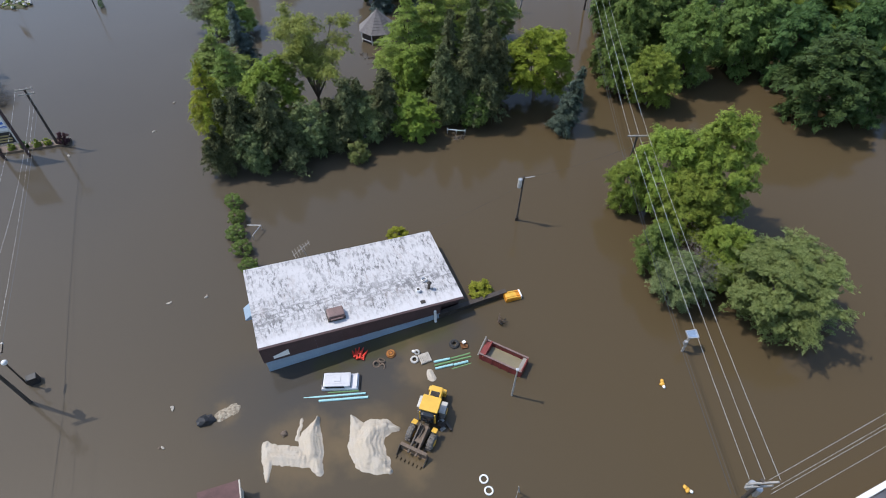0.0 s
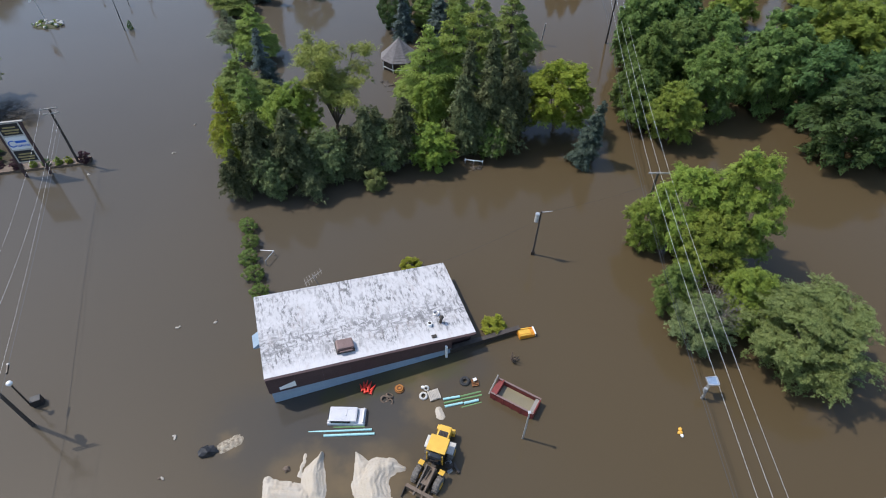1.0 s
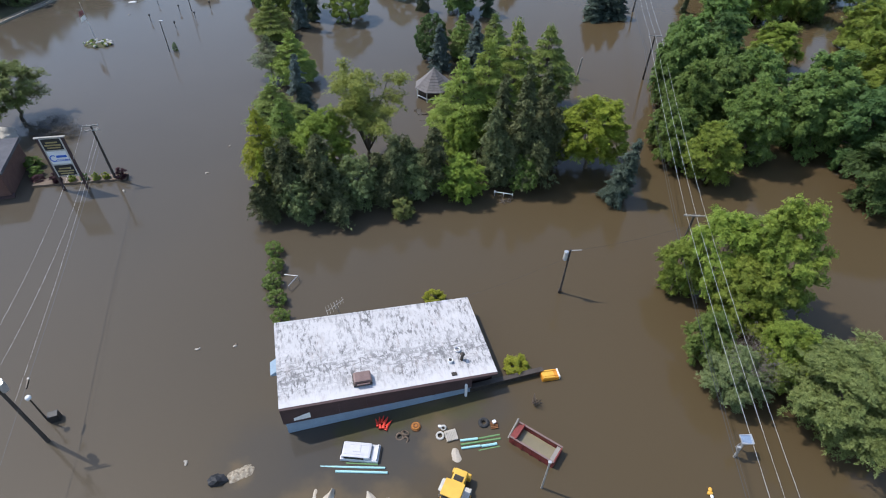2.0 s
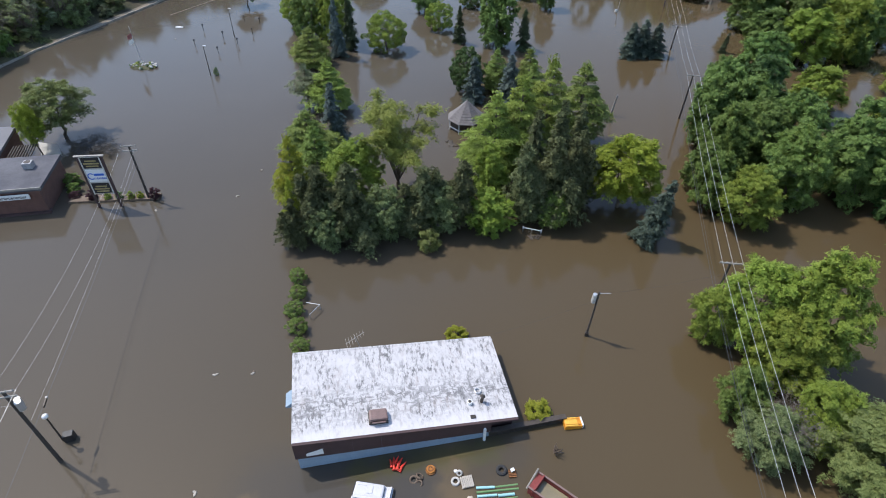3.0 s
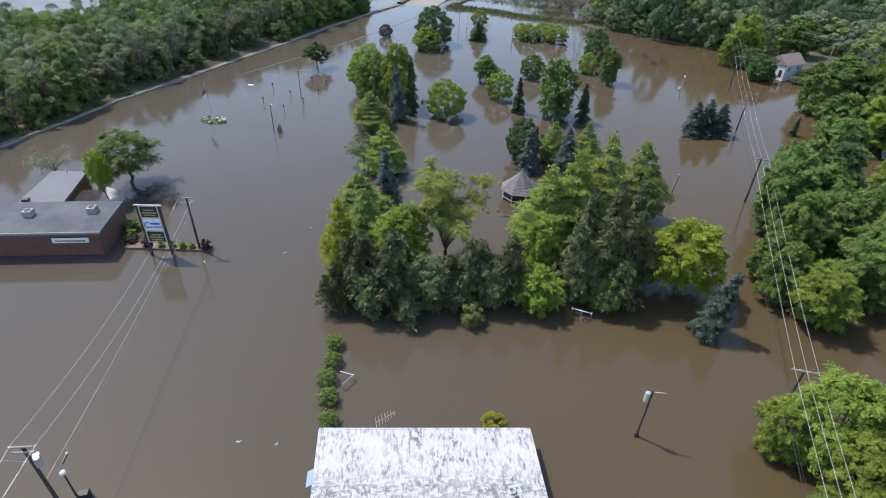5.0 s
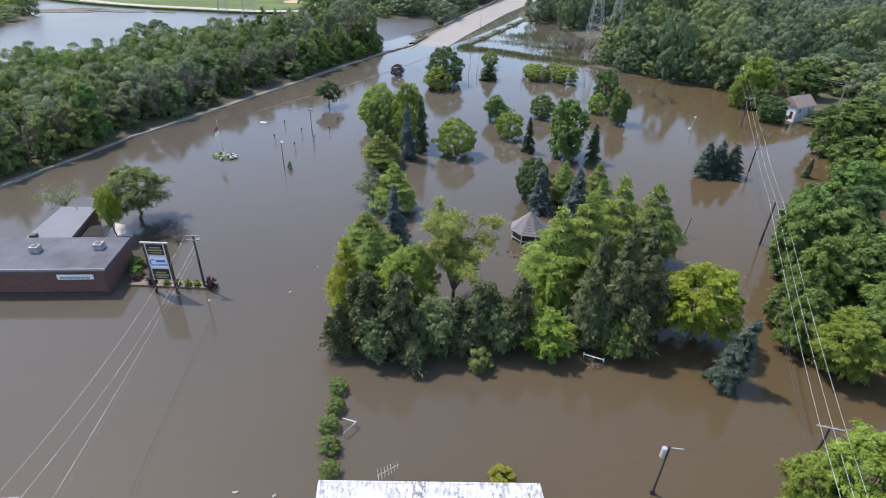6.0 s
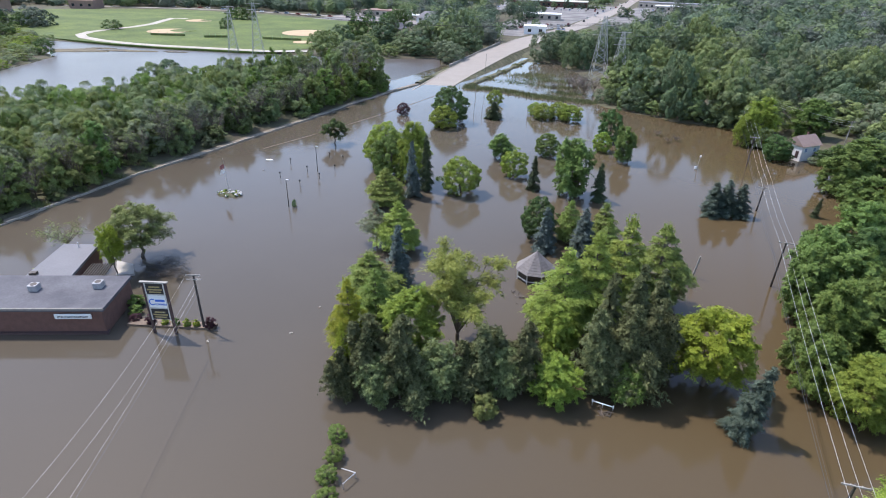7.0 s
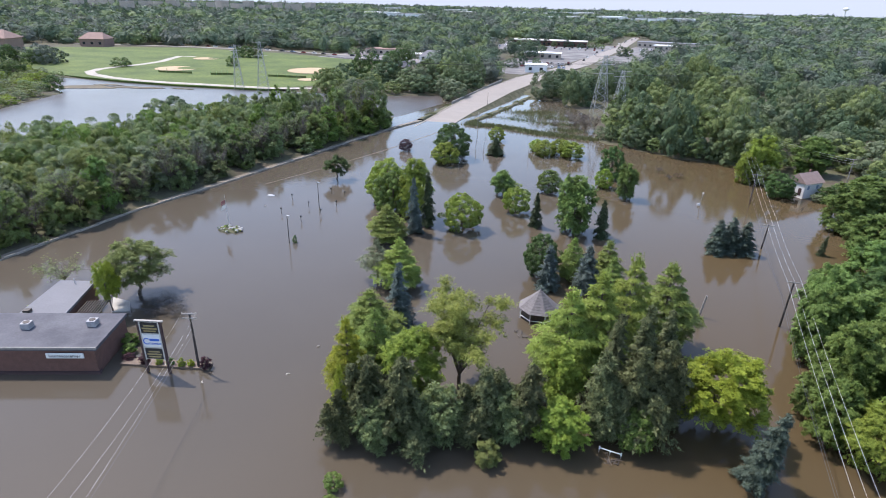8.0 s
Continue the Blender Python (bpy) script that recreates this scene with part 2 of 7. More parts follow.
L_DARK = leaf_mat("dark_green_leaves", (0.040, 0.085, 0.025), (0.096, 0.165, 0.046), 0.35, 0.25, 8.0, 0.56)
L_MID = leaf_mat("green_leaves", (0.088, 0.165, 0.034), (0.205, 0.305, 0.074))
L_DENSE = leaf_mat("dense_green_leaves", (0.070, 0.132, 0.030), (0.168, 0.258, 0.064), 0.3, 0.25, 8.0, 0.58)
L_LIGHT = leaf_mat("light_green_leaves", (0.130, 0.218, 0.032), (0.285, 0.375, 0.064))
L_LIME = leaf_mat("lime_green_leaves", (0.150, 0.215, 0.018), (0.30, 0.37, 0.045), 0.15)
L_PINE = leaf_mat("pine_needles", (0.118, 0.190, 0.039), (0.257, 0.345, 0.086), 0.2, 0.35)
L_PINELIGHT = leaf_mat("light_pine_needles", (0.151, 0.227, 0.036), (0.302, 0.387, 0.085), 0.2, 0.35)
L_PINEYEL = leaf_mat("yellow_green_needles", (0.165, 0.225, 0.020), (0.350, 0.400, 0.050), 0.15)
L_SPRUCE = leaf_mat("dark_spruce_needles", (0.036, 0.063, 0.025), (0.090, 0.123, 0.054), 0.2, 0.1)
L_BLUE = leaf_mat("blue_spruce_needles", (0.062, 0.096, 0.080), (0.138, 0.186, 0.154), 0.2, 0.1)
L_BLUEDARK = leaf_mat("dark_blue_needles", (0.048, 0.078, 0.054), (0.105, 0.146, 0.102), 0.2, 0.1)
L_GREY = leaf_mat("grey_green_leaves", (0.120, 0.163, 0.083), (0.246, 0.300, 0.163), 0.25)
L_WILLOW = leaf_mat("willow_leaves", (0.150, 0.220, 0.040), (0.300, 0.365, 0.085), 0.2, 0.35, 11.0)
L_EVER = leaf_mat("dark_evergreen_sprays", (0.052, 0.073, 0.030), (0.148, 0.172, 0.071), 0.35, 0.15, 8.0, 0.56)
L_RED = leaf_mat("dark_red_leaves", (0.046, 0.026, 0.032), (0.098, 0.046, 0.056), 0.2)
# distant haze mixed into these greens, bluer than the nearer leaves
L_FAR1 = leaf_mat("hazy_woodland_leaves_dark", (0.047, 0.082, 0.048), (0.079, 0.121, 0.070), 0.2, 0.14, 2.4, 0.58)
L_FAR2 = leaf_mat("hazy_woodland_leaves_mid", (0.084, 0.128, 0.074), (0.118, 0.169, 0.096), 0.2, 0.14, 2.4, 0.58)
L_FAR3 = leaf_mat("hazy_woodland_leaves_light", (0.113, 0.171, 0.067), (0.169, 0.234, 0.096), 0.2, 0.14, 2.4, 0.58)
L_FAR4 = leaf_mat("hazy_woodland_leaves_grey", (0.097, 0.128, 0.094), (0.133, 0.164, 0.122), 0.2, 0.14, 2.4, 0.58)
L_NEAR1 = leaf_mat("flooded_wood_leaves_dark", (0.06, 0.098, 0.046), (0.105, 0.155, 0.072), 0.2, 0.14, 3.0, 0.58)
L_NEAR2 = leaf_mat("flooded_wood_leaves_green", (0.088, 0.138, 0.058), (0.15, 0.212, 0.09), 0.2, 0.14, 3.0, 0.58)
L_NEAR3 = leaf_mat("flooded_wood_leaves_light", (0.12, 0.18, 0.06), (0.2, 0.268, 0.092), 0.2, 0.14, 3.0, 0.58)
L_NEAR4 = leaf_mat("flooded_wood_leaves_dull", (0.1, 0.138, 0.072), (0.165, 0.212, 0.112), 0.2, 0.14, 3.0, 0.58)
L_SOFT = leaf_mat("soft_grey_green_leaves", (0.125, 0.180, 0.050), (0.235, 0.300, 0.098), 0.2, 0.35, 12.0)
L_REED = leaf_mat("drab_marsh_reeds", (0.088, 0.108, 0.040), (0.175, 0.190, 0.080), 0.2, 0.25, 12.0)
L_WOOD = leaf_mat("dull_green_leaves", (0.111, 0.166, 0.065), (0.247, 0.325, 0.130), 0.35, 0.35)
L_DROWNED = leaf_mat("drowned_shrub_leaves", (0.030, 0.036, 0.036), (0.065, 0.072, 0.070), 0.2, 0.05)
L_TWIG = leaf_mat("bare_twigs", (0.120, 0.112, 0.090), (0.190, 0.180, 0.150), 0.2, 0.05)


# ---- mesh helpers ----
def part(name, bm, material, parent=None, label="", smooth=False):
    me = bpy.data.meshes.new(name)
    if smooth:
        for f in bm.faces:
            f.smooth = True
    bm.to_mesh(me)
    bm.free()
    me.materials.append(material)
    ob = new(name, me)
    if parent is not None:
        ob.parent = parent
    return tagged(ob, label)


def words(name, text, size, material, parent, m):
    """Raised lettering in the built-in font, as one mesh."""
    c = bpy.data.curves.new(name, "FONT")
    c.body, c.size, c.extrude, c.align_x, c.align_y = text, size, 0.02, "CENTER", "CENTER"
    src = bpy.data.objects.new(name, c)
    me = bpy.data.meshes.new_from_object(src)
    bpy.data.objects.remove(src)
    bpy.data.curves.remove(c)
    me.materials.clear()
    me.materials.append(material)
    ob = new(name, me)
    ob.matrix_basis = m
    ob.parent = parent
    return ob


def empty(name, m, label, category, group="", kind=""):
    ob = new(name)
    ob.matrix_basis = m
    ob.empty_display_size = 0.3
    return tagged(ob, label, category, group, kind)


def box(sx, sy, sz, x=0, y=0, z=0, rz=0, rx=0, ry=0, bevel=0.0, bm=None):
    """A box whose base centre is at x, y, z."""
    b = bm or bmesh.new()
    r = bmesh.ops.create_cube(b, size=1.0, matrix=pose(x, y, z, rx, ry, rz) @ Matrix.Translation((0, 0, sz / 2)) @ Matrix.Diagonal((sx, sy, sz, 1)))
    if bevel:
        es = list({e for v in r["verts"] for e in v.link_edges})
        bmesh.ops.bevel(b, geom=es, offset=bevel, segments=2, affect="EDGES", profile=0.6)
    return b


def rod(p, q, r1, r2=None, seg=8, bm=None):
    """A tapered round rod from p to q."""
    b = bm or bmesh.new()
    p, q = Vector(p), Vector(q)
    d = q - p
    m = Matrix.Translation((p + q) / 2) @ d.to_track_quat("Z", "Y").to_matrix().to_4x4()
    bmesh.ops.create_cone(b, cap_ends=True, segments=seg, radius1=r1, radius2=r1 if r2 is None else r2, depth=d.length, matrix=m)
    return b


def ring(R, r, x=0, y=0, z=0, rx=0, ry=0, seg=20, sub=8, bm=None, squash=1.0):
    """A torus, such as a tyre."""
    b = bm or bmesh.new()
    m = pose(x, y, z, rx, ry, 0)
    vs = []
    for i in range(seg):
        a = 2 * math.pi * i / seg
        row = []
        for j in range(sub):
            c = 2 * math.pi * j / sub
            d = R + r * math.cos(c)
            row.append(b.verts.new(m @ Vector((d * math.cos(a), d * math.sin(a), r * squash * math.sin(c)))))
        vs.append(row)
    for i in range(seg):
        for j in range(sub):
            b.faces.new((vs[i][j], vs[(i + 1) % seg][j], vs[(i + 1) % seg][(j + 1) % sub], vs[i][(j + 1) % sub]))
    return b


def prism(pts, z0, z1, bm=None):
    """An upright prism over a plan; z1 may be a list, a height for each corner."""
    b = bm or bmesh.new()
    tops = z1 if isinstance(z1, (list, tuple)) else [z1] * len(pts)
    lo = [b.verts.new((x, y, z0)) for x, y in pts]
    hi = [b.verts.new((x, y, z)) for (x, y), z in zip(pts, tops)]
    n = len(pts)
    b.faces.new(list(reversed(lo)))
    b.faces.new(hi)
    for i in range(n):
        b.faces.new((lo[i], lo[(i + 1) % n], hi[(i + 1) % n], hi[i]))
    return b


def blob(R, sx=1, sy=1, sz=1, x=0, y=0, z=0, rough=0.2, seed=0, sub=2, bm=None):
    """A lumpy rounded body."""
    b = bm or bmesh.new()
    r = bmesh.ops.create_icosphere(b, subdivisions=sub, radius=1.0)
    for v in r["verts"]:
        k = 1 + rough * noise.noise(v.co * 1.7 + Vector((seed * 3.1, seed, 0)))
        v.co = Vector((v.co.x * R * sx * k + x, v.co.y * R * sy * k + y, v.co.z * R * sz * k + z))
    return b


def mesh_ob(name, verts, faces, material, parent=None, label=""):
    me = bpy.data.meshes.new(name)
    me.from_pydata(verts, [], faces)
    me.materials.append(material)
    ob = new(name, me)
    if parent is not None:
        ob.parent = parent
    return tagged(ob, label)


def smoothstep(t):
    t = np.clip(t, 0, 1)
    return t * t * (3 - 2 * t)


def inside(px, py, poly):
    """Which points lie in a polygon, and how far each is from its edge."""
    px, py = np.asarray(px, float), np.asarray(py, float)
    res, dist = np.zeros(px.shape, bool), np.full(px.shape, 1e9)
    n = len(poly)
    for i in range(n):
        (x1, y1), (x2, y2) = poly[i], poly[(i + 1) % n]
        if y1 != y2:
            res ^= ((y1 > py) != (y2 > py)) & (px < (x2 - x1) * (py - y1) / (y2 - y1) + x1)
        ex, ey = x2 - x1, y2 - y1
        k = np.clip(((px - x1) * ex + (py - y1) * ey) / (ex * ex + ey * ey + 1e-9), 0, 1)
        dist = np.minimum(dist, np.hypot(px - x1 - k * ex, py - y1 - k * ey))
    return res, dist


# ---- ground, water, road ----
FLOOD = [(-117.5, -400), (-117.5, 40), (-117.3, 77), (-113.5, 125), (-107.5, 173), (-101.0, 224), (-108, 248), (-112, 268), (-100, 290), (-95, 258), (-94, 240), (-76, 243), (-70, 258), (-69, 322), (-50, 332),
         (-27, 287), (-19, 236), (10, 221), (31, 218), (35, 206), (40, 193), (60, 184), (150, 165), (300, 120), (300, -400)]
POND = [(-265, 110), (-268, 150), (-274, 186), (-291, 230), (-343, 262), (-345, 272), (-290, 281), (-262, 286), (-205, 289), (-150, 292), (-112, 318), (-102, 292), (-108, 250), (-150, 212), (-176, 188), (-178, 152),
        (-184, 142), (-200, 131), (-240, 106)]


def ground_height(x, y):
    a, da = inside(x, y, FLOOD)
    b, db = inside(x, y, POND)
    s = np.where(a, -da, da)
    s = np.minimum(s, np.where(b, -db, db))
    z = np.where(s < 0, np.maximum(-1.6, s * 0.25), np.minimum(0.9, 0.05 + s * 0.10))
    below_road = (x > -100) & (x < -66) & (y > 225) & (y < 345)
    return np.where(below_road, np.minimum(z, -0.3), z)


def ground():
    xs = np.concatenate([[-5200, -3500, -2200, -1400, -950, -700], np.arange(-560, 260, 6.0), [280, 330, 400, 600, 900, 1400, 2400, 5200]])
    ys = np.concatenate([[-3000, -900, -400, -200, -100], np.arange(-60, 460, 6.0), [480, 520, 600, 750, 1000, 1400, 2000, 3000, 5200]])
    X, Y = np.meshgrid(xs, ys)
    Z = ground_height(X, Y)
    nx, ny = len(xs), len(ys)
    verts = np.stack([X.ravel(), Y.ravel(), Z.ravel()], 1).tolist()
    faces = [(j * nx + i, j * nx + i + 1, (j + 1) * nx + i + 1, (j + 1) * nx + i) for j in range(ny - 1) for i in range(nx - 1)]
    ob = mesh_ob("ground", verts, faces, EARTH)
    tagged(ob, "dark earth and undergrowth around the flooded land", "ground", kind="structure")


def sheet(name, pts, z, material, label, category, thick=0.06):
    b = prism(pts, z - thick, z)
    ob = part(name, b, material)
    return tagged(ob, label, category, kind="structure")


ground()
wb = bmesh.new()
bmesh.ops.create_grid(wb, x_segments=1, y_segments=1, size=0.5, matrix=Matrix.Translation((-40, 10, 0)) @ Matrix.Diagonal((720, 820, 1, 1)))
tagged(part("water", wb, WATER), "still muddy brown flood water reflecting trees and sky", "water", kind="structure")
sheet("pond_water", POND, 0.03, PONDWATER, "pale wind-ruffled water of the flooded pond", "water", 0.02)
for mx, my, ml, mw, ma in ((-300, 249, 46, 17, 28), (-276, 262, 40, 10, 16), (-320, 240, 20, 8, 30), (-250, 270, 18, 5, 8), (-296, 262, 24, 7, 20)):
    ring_pts = []
    for q in range(22):
        a = q * 2 * math.pi / 22
        k = 0.72 + 0.45 * noise.noise((math.cos(a) * 1.6 + mx, math.sin(a) * 1.6 + my, 1.0))
        ex, ey = ml / 2 * math.cos(a) * k, mw / 2 * math.sin(a) * k
        ring_pts.append((mx + ex * math.cos(radians(ma)) - ey * math.sin(radians(ma)), my + ex * math.sin(radians(ma)) + ey * math.cos(radians(ma))))
    sheet("mud_bank", ring_pts, 0.20, SHOAL, "drying brown mud bank showing in the pond", "mud bank", 0.4)



def strip(name, left, right, material, label, category, thick=0.4):
    """A paved strip between two edge lines of x, y, z."""
    b = bmesh.new()
    rows = []
    for p, q in zip(left, right):
        rows.append([b.verts.new(p), b.verts.new(q), b.verts.new((q[0], q[1], q[2] - thick)), b.verts.new((p[0], p[1], p[2] - thick))])
    for r, s in zip(rows, rows[1:]):
        for k in range(4):
            b.faces.new((r[k], s[k], s[(k + 1) % 4], r[(k + 1) % 4]))
    b.faces.new(rows[0])
    b.faces.new(list(reversed(rows[-1])))
    bmesh.ops.recalc_face_normals(b, faces=b.faces)
    return tagged(part(name, b, material), label, category, kind="structure")

# curb and guard wall beside the flooded road, the road beyond the flood
CURB = [(-117.0, 20), (-116.2, 77), (-114.8, 110), (-111.5, 130), (-109.3, 147), (-105.6, 173), (-102.5, 203), (-98.5, 226), (-94.5, 245)]
strip("pavement", [(x - 2.2, y, 0.16) for x, y in CURB], [(x - 0.5, y, 0.16) for x, y in CURB], FOOTWAY, "muddy flood-stained footway beside the flooded road", "pavement", 0.5)
kerb = strip("kerb", [(x - 0.25, y, 0.26) for x, y in CURB], [(x + 0.0, y, 0.26) for x, y in CURB], KERBSTONE, "stained concrete kerb standing just above the flood", "kerb", 0.6)


def along(pts, step):
    """Places and headings at even steps along a line."""
    out, left = [], 0.0
    for (x0, y0), (x1, y1) in zip(pts, pts[1:]):
        d = math.hypot(x1 - x0, y1 - y0)
        while left < d:
            out.append((x0 + (x1 - x0) * left / d, y0 + (y1 - y0) * left / d, math.degrees(math.atan2(y1 - y0, x1 - x0))))
            left += step
        left -= d
    return out


block_bm = box(2.15, 0.42, 0.42, bevel=0.05)
block_me = bpy.data.meshes.new("block")
block_bm.to_mesh(block_me)
block_bm.free()
block_me.materials.append(KERBSTONE)
rk = random.Random(31)
for x, y, a in along(CURB[1:], 2.3):
    if rk.random() < 0.08:
        continue
    o = new("block", block_me)
    o.matrix_basis = pose(x - 0.12 + rk.uniform(-0.1, 0.1), y, 0.02 + rk.uniform(-0.1, 0.06), rk.uniform(-4, 4), 0, a + rk.uniform(-2.5, 2.5))
    o.parent = kerb


# far edge of the flooded carriageway, barely awash
LANE = [(-100.0, 140), (-92.6, 165), (-86.5, 190), (-82.5, 212), (-79.0, 232)]
strip("kerb", [(x - 0.12, y, 0.05) for x, y in LANE], [(x + 0.12, y, 0.05) for x, y in LANE], FOOTWAY, "low kerb awash along the flooded road", "kerb", 0.4)
LEFTEDGE = [(-92.6, 232, -0.16), (-93.4, 255, 0.12), (-93.4, 268, 0.9), (-92.4, 327, 2.6), (-89.5, 408, 2.0)]
RIGHTEDGE = [(-80.2, 235, -0.16), (-80.4, 257, 0.12), (-79.5, 270, 0.9), (-75.8, 333, 2.6), (-70.0, 425, 2.0)]
strip("road", LEFTEDGE + [(-72.4, 521, 1.1), (-55, 775, 1.0), (-44, 1044, 1.0)], RIGHTEDGE + [(-55, 535, 1.1), (-40, 780, 1.0), (-32, 1050, 1.0)],
      ASPHALT, "pale worn asphalt road rising out of the flood", "road")
for edge, side in ((LEFTEDGE, -1), (RIGHTEDGE, 1)):
    strip("kerb", [(x + side * 0.02, y, z + 0.16) for x, y, z in edge], [(x + side * 0.5, y, z + 0.16) for x, y, z in edge], KERBSTONE, "stained concrete kerb along the raised road", "kerb", 0.5)
strip("embankment", [(x - 4.5 - z, y, -0.3) for x, y, z in LEFTEDGE], [(x - 0.52, y, z - 0.04) for x, y, z in LEFTEDGE], VERGE, "grassy slope below the road", "embankment", 0.3)
strip("embankment", [(x + 0.52, y, z - 0.04) for x, y, z in RIGHTEDGE], [(x + 2.2 + z, y, -0.3) for x, y, z in RIGHTEDGE], VERGE, "grassy slope below the road", "embankment", 0.3)
strip("verge_wall", [(-94.9, 285, 2.7), (-93.4, 378, 3.4)], [(-94.5, 285, 2.7), (-93.0, 378, 3.4)], GREYWOOD, "grey bridge parapet along the road", "parapet", 1.4)

# park with ball fields past the pond
sheet("lawn", [(-520, 300), (-390, 280), (-345, 276), (-300, 274), (-262, 276), (-205, 286), (-178, 330), (-190, 400), (-230, 460), (-330, 480), (-440, 480), (-560, 400)], 1.05, LAWN, "bright mown grass of a sports park", "lawn", 1.4)


def bank(pts, w, z, label):
    """A low ragged grassy bank along a line."""
    bm = bmesh.new()
    rows = []
    for i in range(len(pts) - 1):
        (x0, y0), (x1, y1) = pts[i], pts[i + 1]
        m = max(2, int(math.hypot(x1 - x0, y1 - y0) / 1.5))
        for k in range(m):
            f = k / m
            x, y = x0 + (x1 - x0) * f, y0 + (y1 - y0) * f
            nx, ny = -(y1 - y0), (x1 - x0)
            s = 1 / math.hypot(nx, ny)
            ww = w * (0.75 + 0.6 * noise.noise((x * 0.15, y * 0.15, 2.0)))
            rows.append([bm.verts.new((x + nx * s * ww * q, y + ny * s * ww * q, hh * z + (0.12 * noise.noise((x * 0.4, y * 0.4, q)) if hh > 0 else 0))) for q, hh in ((-1, -1), (-0.55, 0.8), (0, 1), (0.55, 0.8), (1, -1))])
    for r, s in zip(rows, rows[1:]):
        for k in range(4):
            bm.faces.new((r[k], r[k + 1], s[k + 1], s[k]))
    bmesh.ops.recalc_face_normals(bm, faces=bm.faces)
    tagged(part("bank", bm, VERGE), label, "bank", kind="structure")


bank([(-74, 244), (-66, 247), (-56, 246), (-44, 241), (-33, 240), (-22, 238)], 2.6, 0.3, "low reedy bank between flood and marsh")
bank([(-74.0, 250), (-72, 268), (-68, 300), (-66, 330), (-62, 360)], 2.6, 0.7, "green roadside bank beside the marsh")
bank([(-96.0, 246), (-96, 268), (-96, 300), (-95, 330), (-94, 370)], 2.4, 0.7, "green roadside bank beside the road")


def reeds(name, centre_pts, n, h, material, label, seed):
    """Upright grass and reed blades in tufts."""
    rng = np.random.default_rng(seed)
    c = np.array(centre_pts)
    k = rng.integers(0, len(c), n)
    p = np.stack([c[k, 0] + rng.normal(size=n) * c[k, 2], c[k, 1] + rng.normal(size=n) * c[k, 2] * 0.6, np.full(n, 0.35 * h)], 1)
    nrm = np.stack([rng.normal(size=n), -1 + 0.6 * rng.normal(size=n), np.full(n, 0.25)], 1)
    q = leaf_tris(p, nrm, h * 0.45, rng, 2.0, np.tile(np.array([[0, 0, 1.0]]), (n, 1)))
    tagged(new(name, leaf_mesh(name, q, material)), label, "reeds", kind="stuff")


def path(pts, w, z, material, label):
    le, ri = [], []
    for i, (x, y) in enumerate(pts):
        a, c = pts[max(0, i - 1)], pts[min(len(pts) - 1, i + 1)]
        dx, dy = c[0] - a[0], c[1] - a[1]
        k = w / 2 / math.hypot(dx, dy)
        le.append((x - dy * k, y + dx * k, z))
        ri.append((x + dy * k, y - dx * k, z))
    return strip("path", le, ri, material, label, "path", 0.06)


path([(-368, 412), (-380, 408), (-372, 390), (-361, 368), (-357, 345), (-358, 326), (-357, 310), (-350, 296), (-337, 287), (-316, 281), (-290, 279), (-270, 280), (-245, 284), (-224, 287), (-204, 290), (-185, 300)], 6.0, 1.13, GRAVEL, "pale gravel footpath round the sports park")
path([(-560, 455), (-440, 490), (-360, 500), (-275, 497), (-215, 505), (-160, 470)], 8, 1.14, ASPHALT, "pale park road lined with parked cars")


def infield(x, y, r, a, material):
    b = bmesh.new()
    pts = [(x + r * math.cos(radians(a + d)), y + r * math.sin(radians(a + d))) for d in range(0, 360, 15)]
    prism(pts, 1.06, 1.16, b)
    tagged(part("infield", b, material), "tan sand infield of a ball field", "infield", kind="structure")


infield(-318, 338, 14, 0, DIRT)
infield(-350, 405, 10, 0, DIRT)
infield(-231, 376, 18, 0, DIRT)
infield(-208, 332, 6, 0, DIRT)
for x, y, r in ((-312, 345, 8.5), (-346, 411, 6.0), (-220, 386, 11.0)):
    sheet("infield_grass", [(x + r * math.cos(q * 0.393), y + r * math.sin(q * 0.393)) for q in range(16)], 1.22, LAWN, "mown grass inside the ball field's dirt", "lawn", 0.05)


def backstop(x, y, w, rz):
    t = empty("ball_fence", pose(x, y, 1.05, 0, 0, rz), "green wire fence with posts behind a ball field", "fence", "ball field fences")
    part("mesh_panel", box(w, 0.06, 1.3), MEADOW, t)
    for k in range(5):
        part("post", rod((-w / 2 + k * w / 4, 0, 0), (-w / 2 + k * w / 4, 0, 2.6), 0.12, seg=6), GREENPIPE, t)


for x, y, w, rz in ((-300, 318, 24, 12), (-268, 325, 14, 30), (-225, 335, 26, 10)):
    backstop(x, y, w, rz)


# ---- trees ----
def unit(v):
    return v / np.maximum(1e-9, np.linalg.norm(v, axis=1, keepdims=True))


def leaf_tris(p, nrm, size, rng, long=1.0, along=None):
    """Irregular three-cornered leaf sprays at the points p, facing nrm."""
    n = len(p)
    nrm = unit(nrm)
    a = rng.normal(size=(n, 3)) if along is None else along + 0.35 * rng.normal(size=(n, 3))
    u = unit(a - nrm * np.sum(a * nrm, 1, keepdims=True))
    v = np.cross(nrm, u)
    s = size * 1.3 * rng.uniform(0.5, 1.35, (n, 1))
    k = rng.uniform(0.6, 1.25, (3, n, 1))
    c = np.stack([p + u * s * k[0] * long, p - u * s * 0.6 * long + v * s * k[1], p - u * s * 0.6 * long - v * s * k[2]], 1)
    return c.reshape(-1, 3)


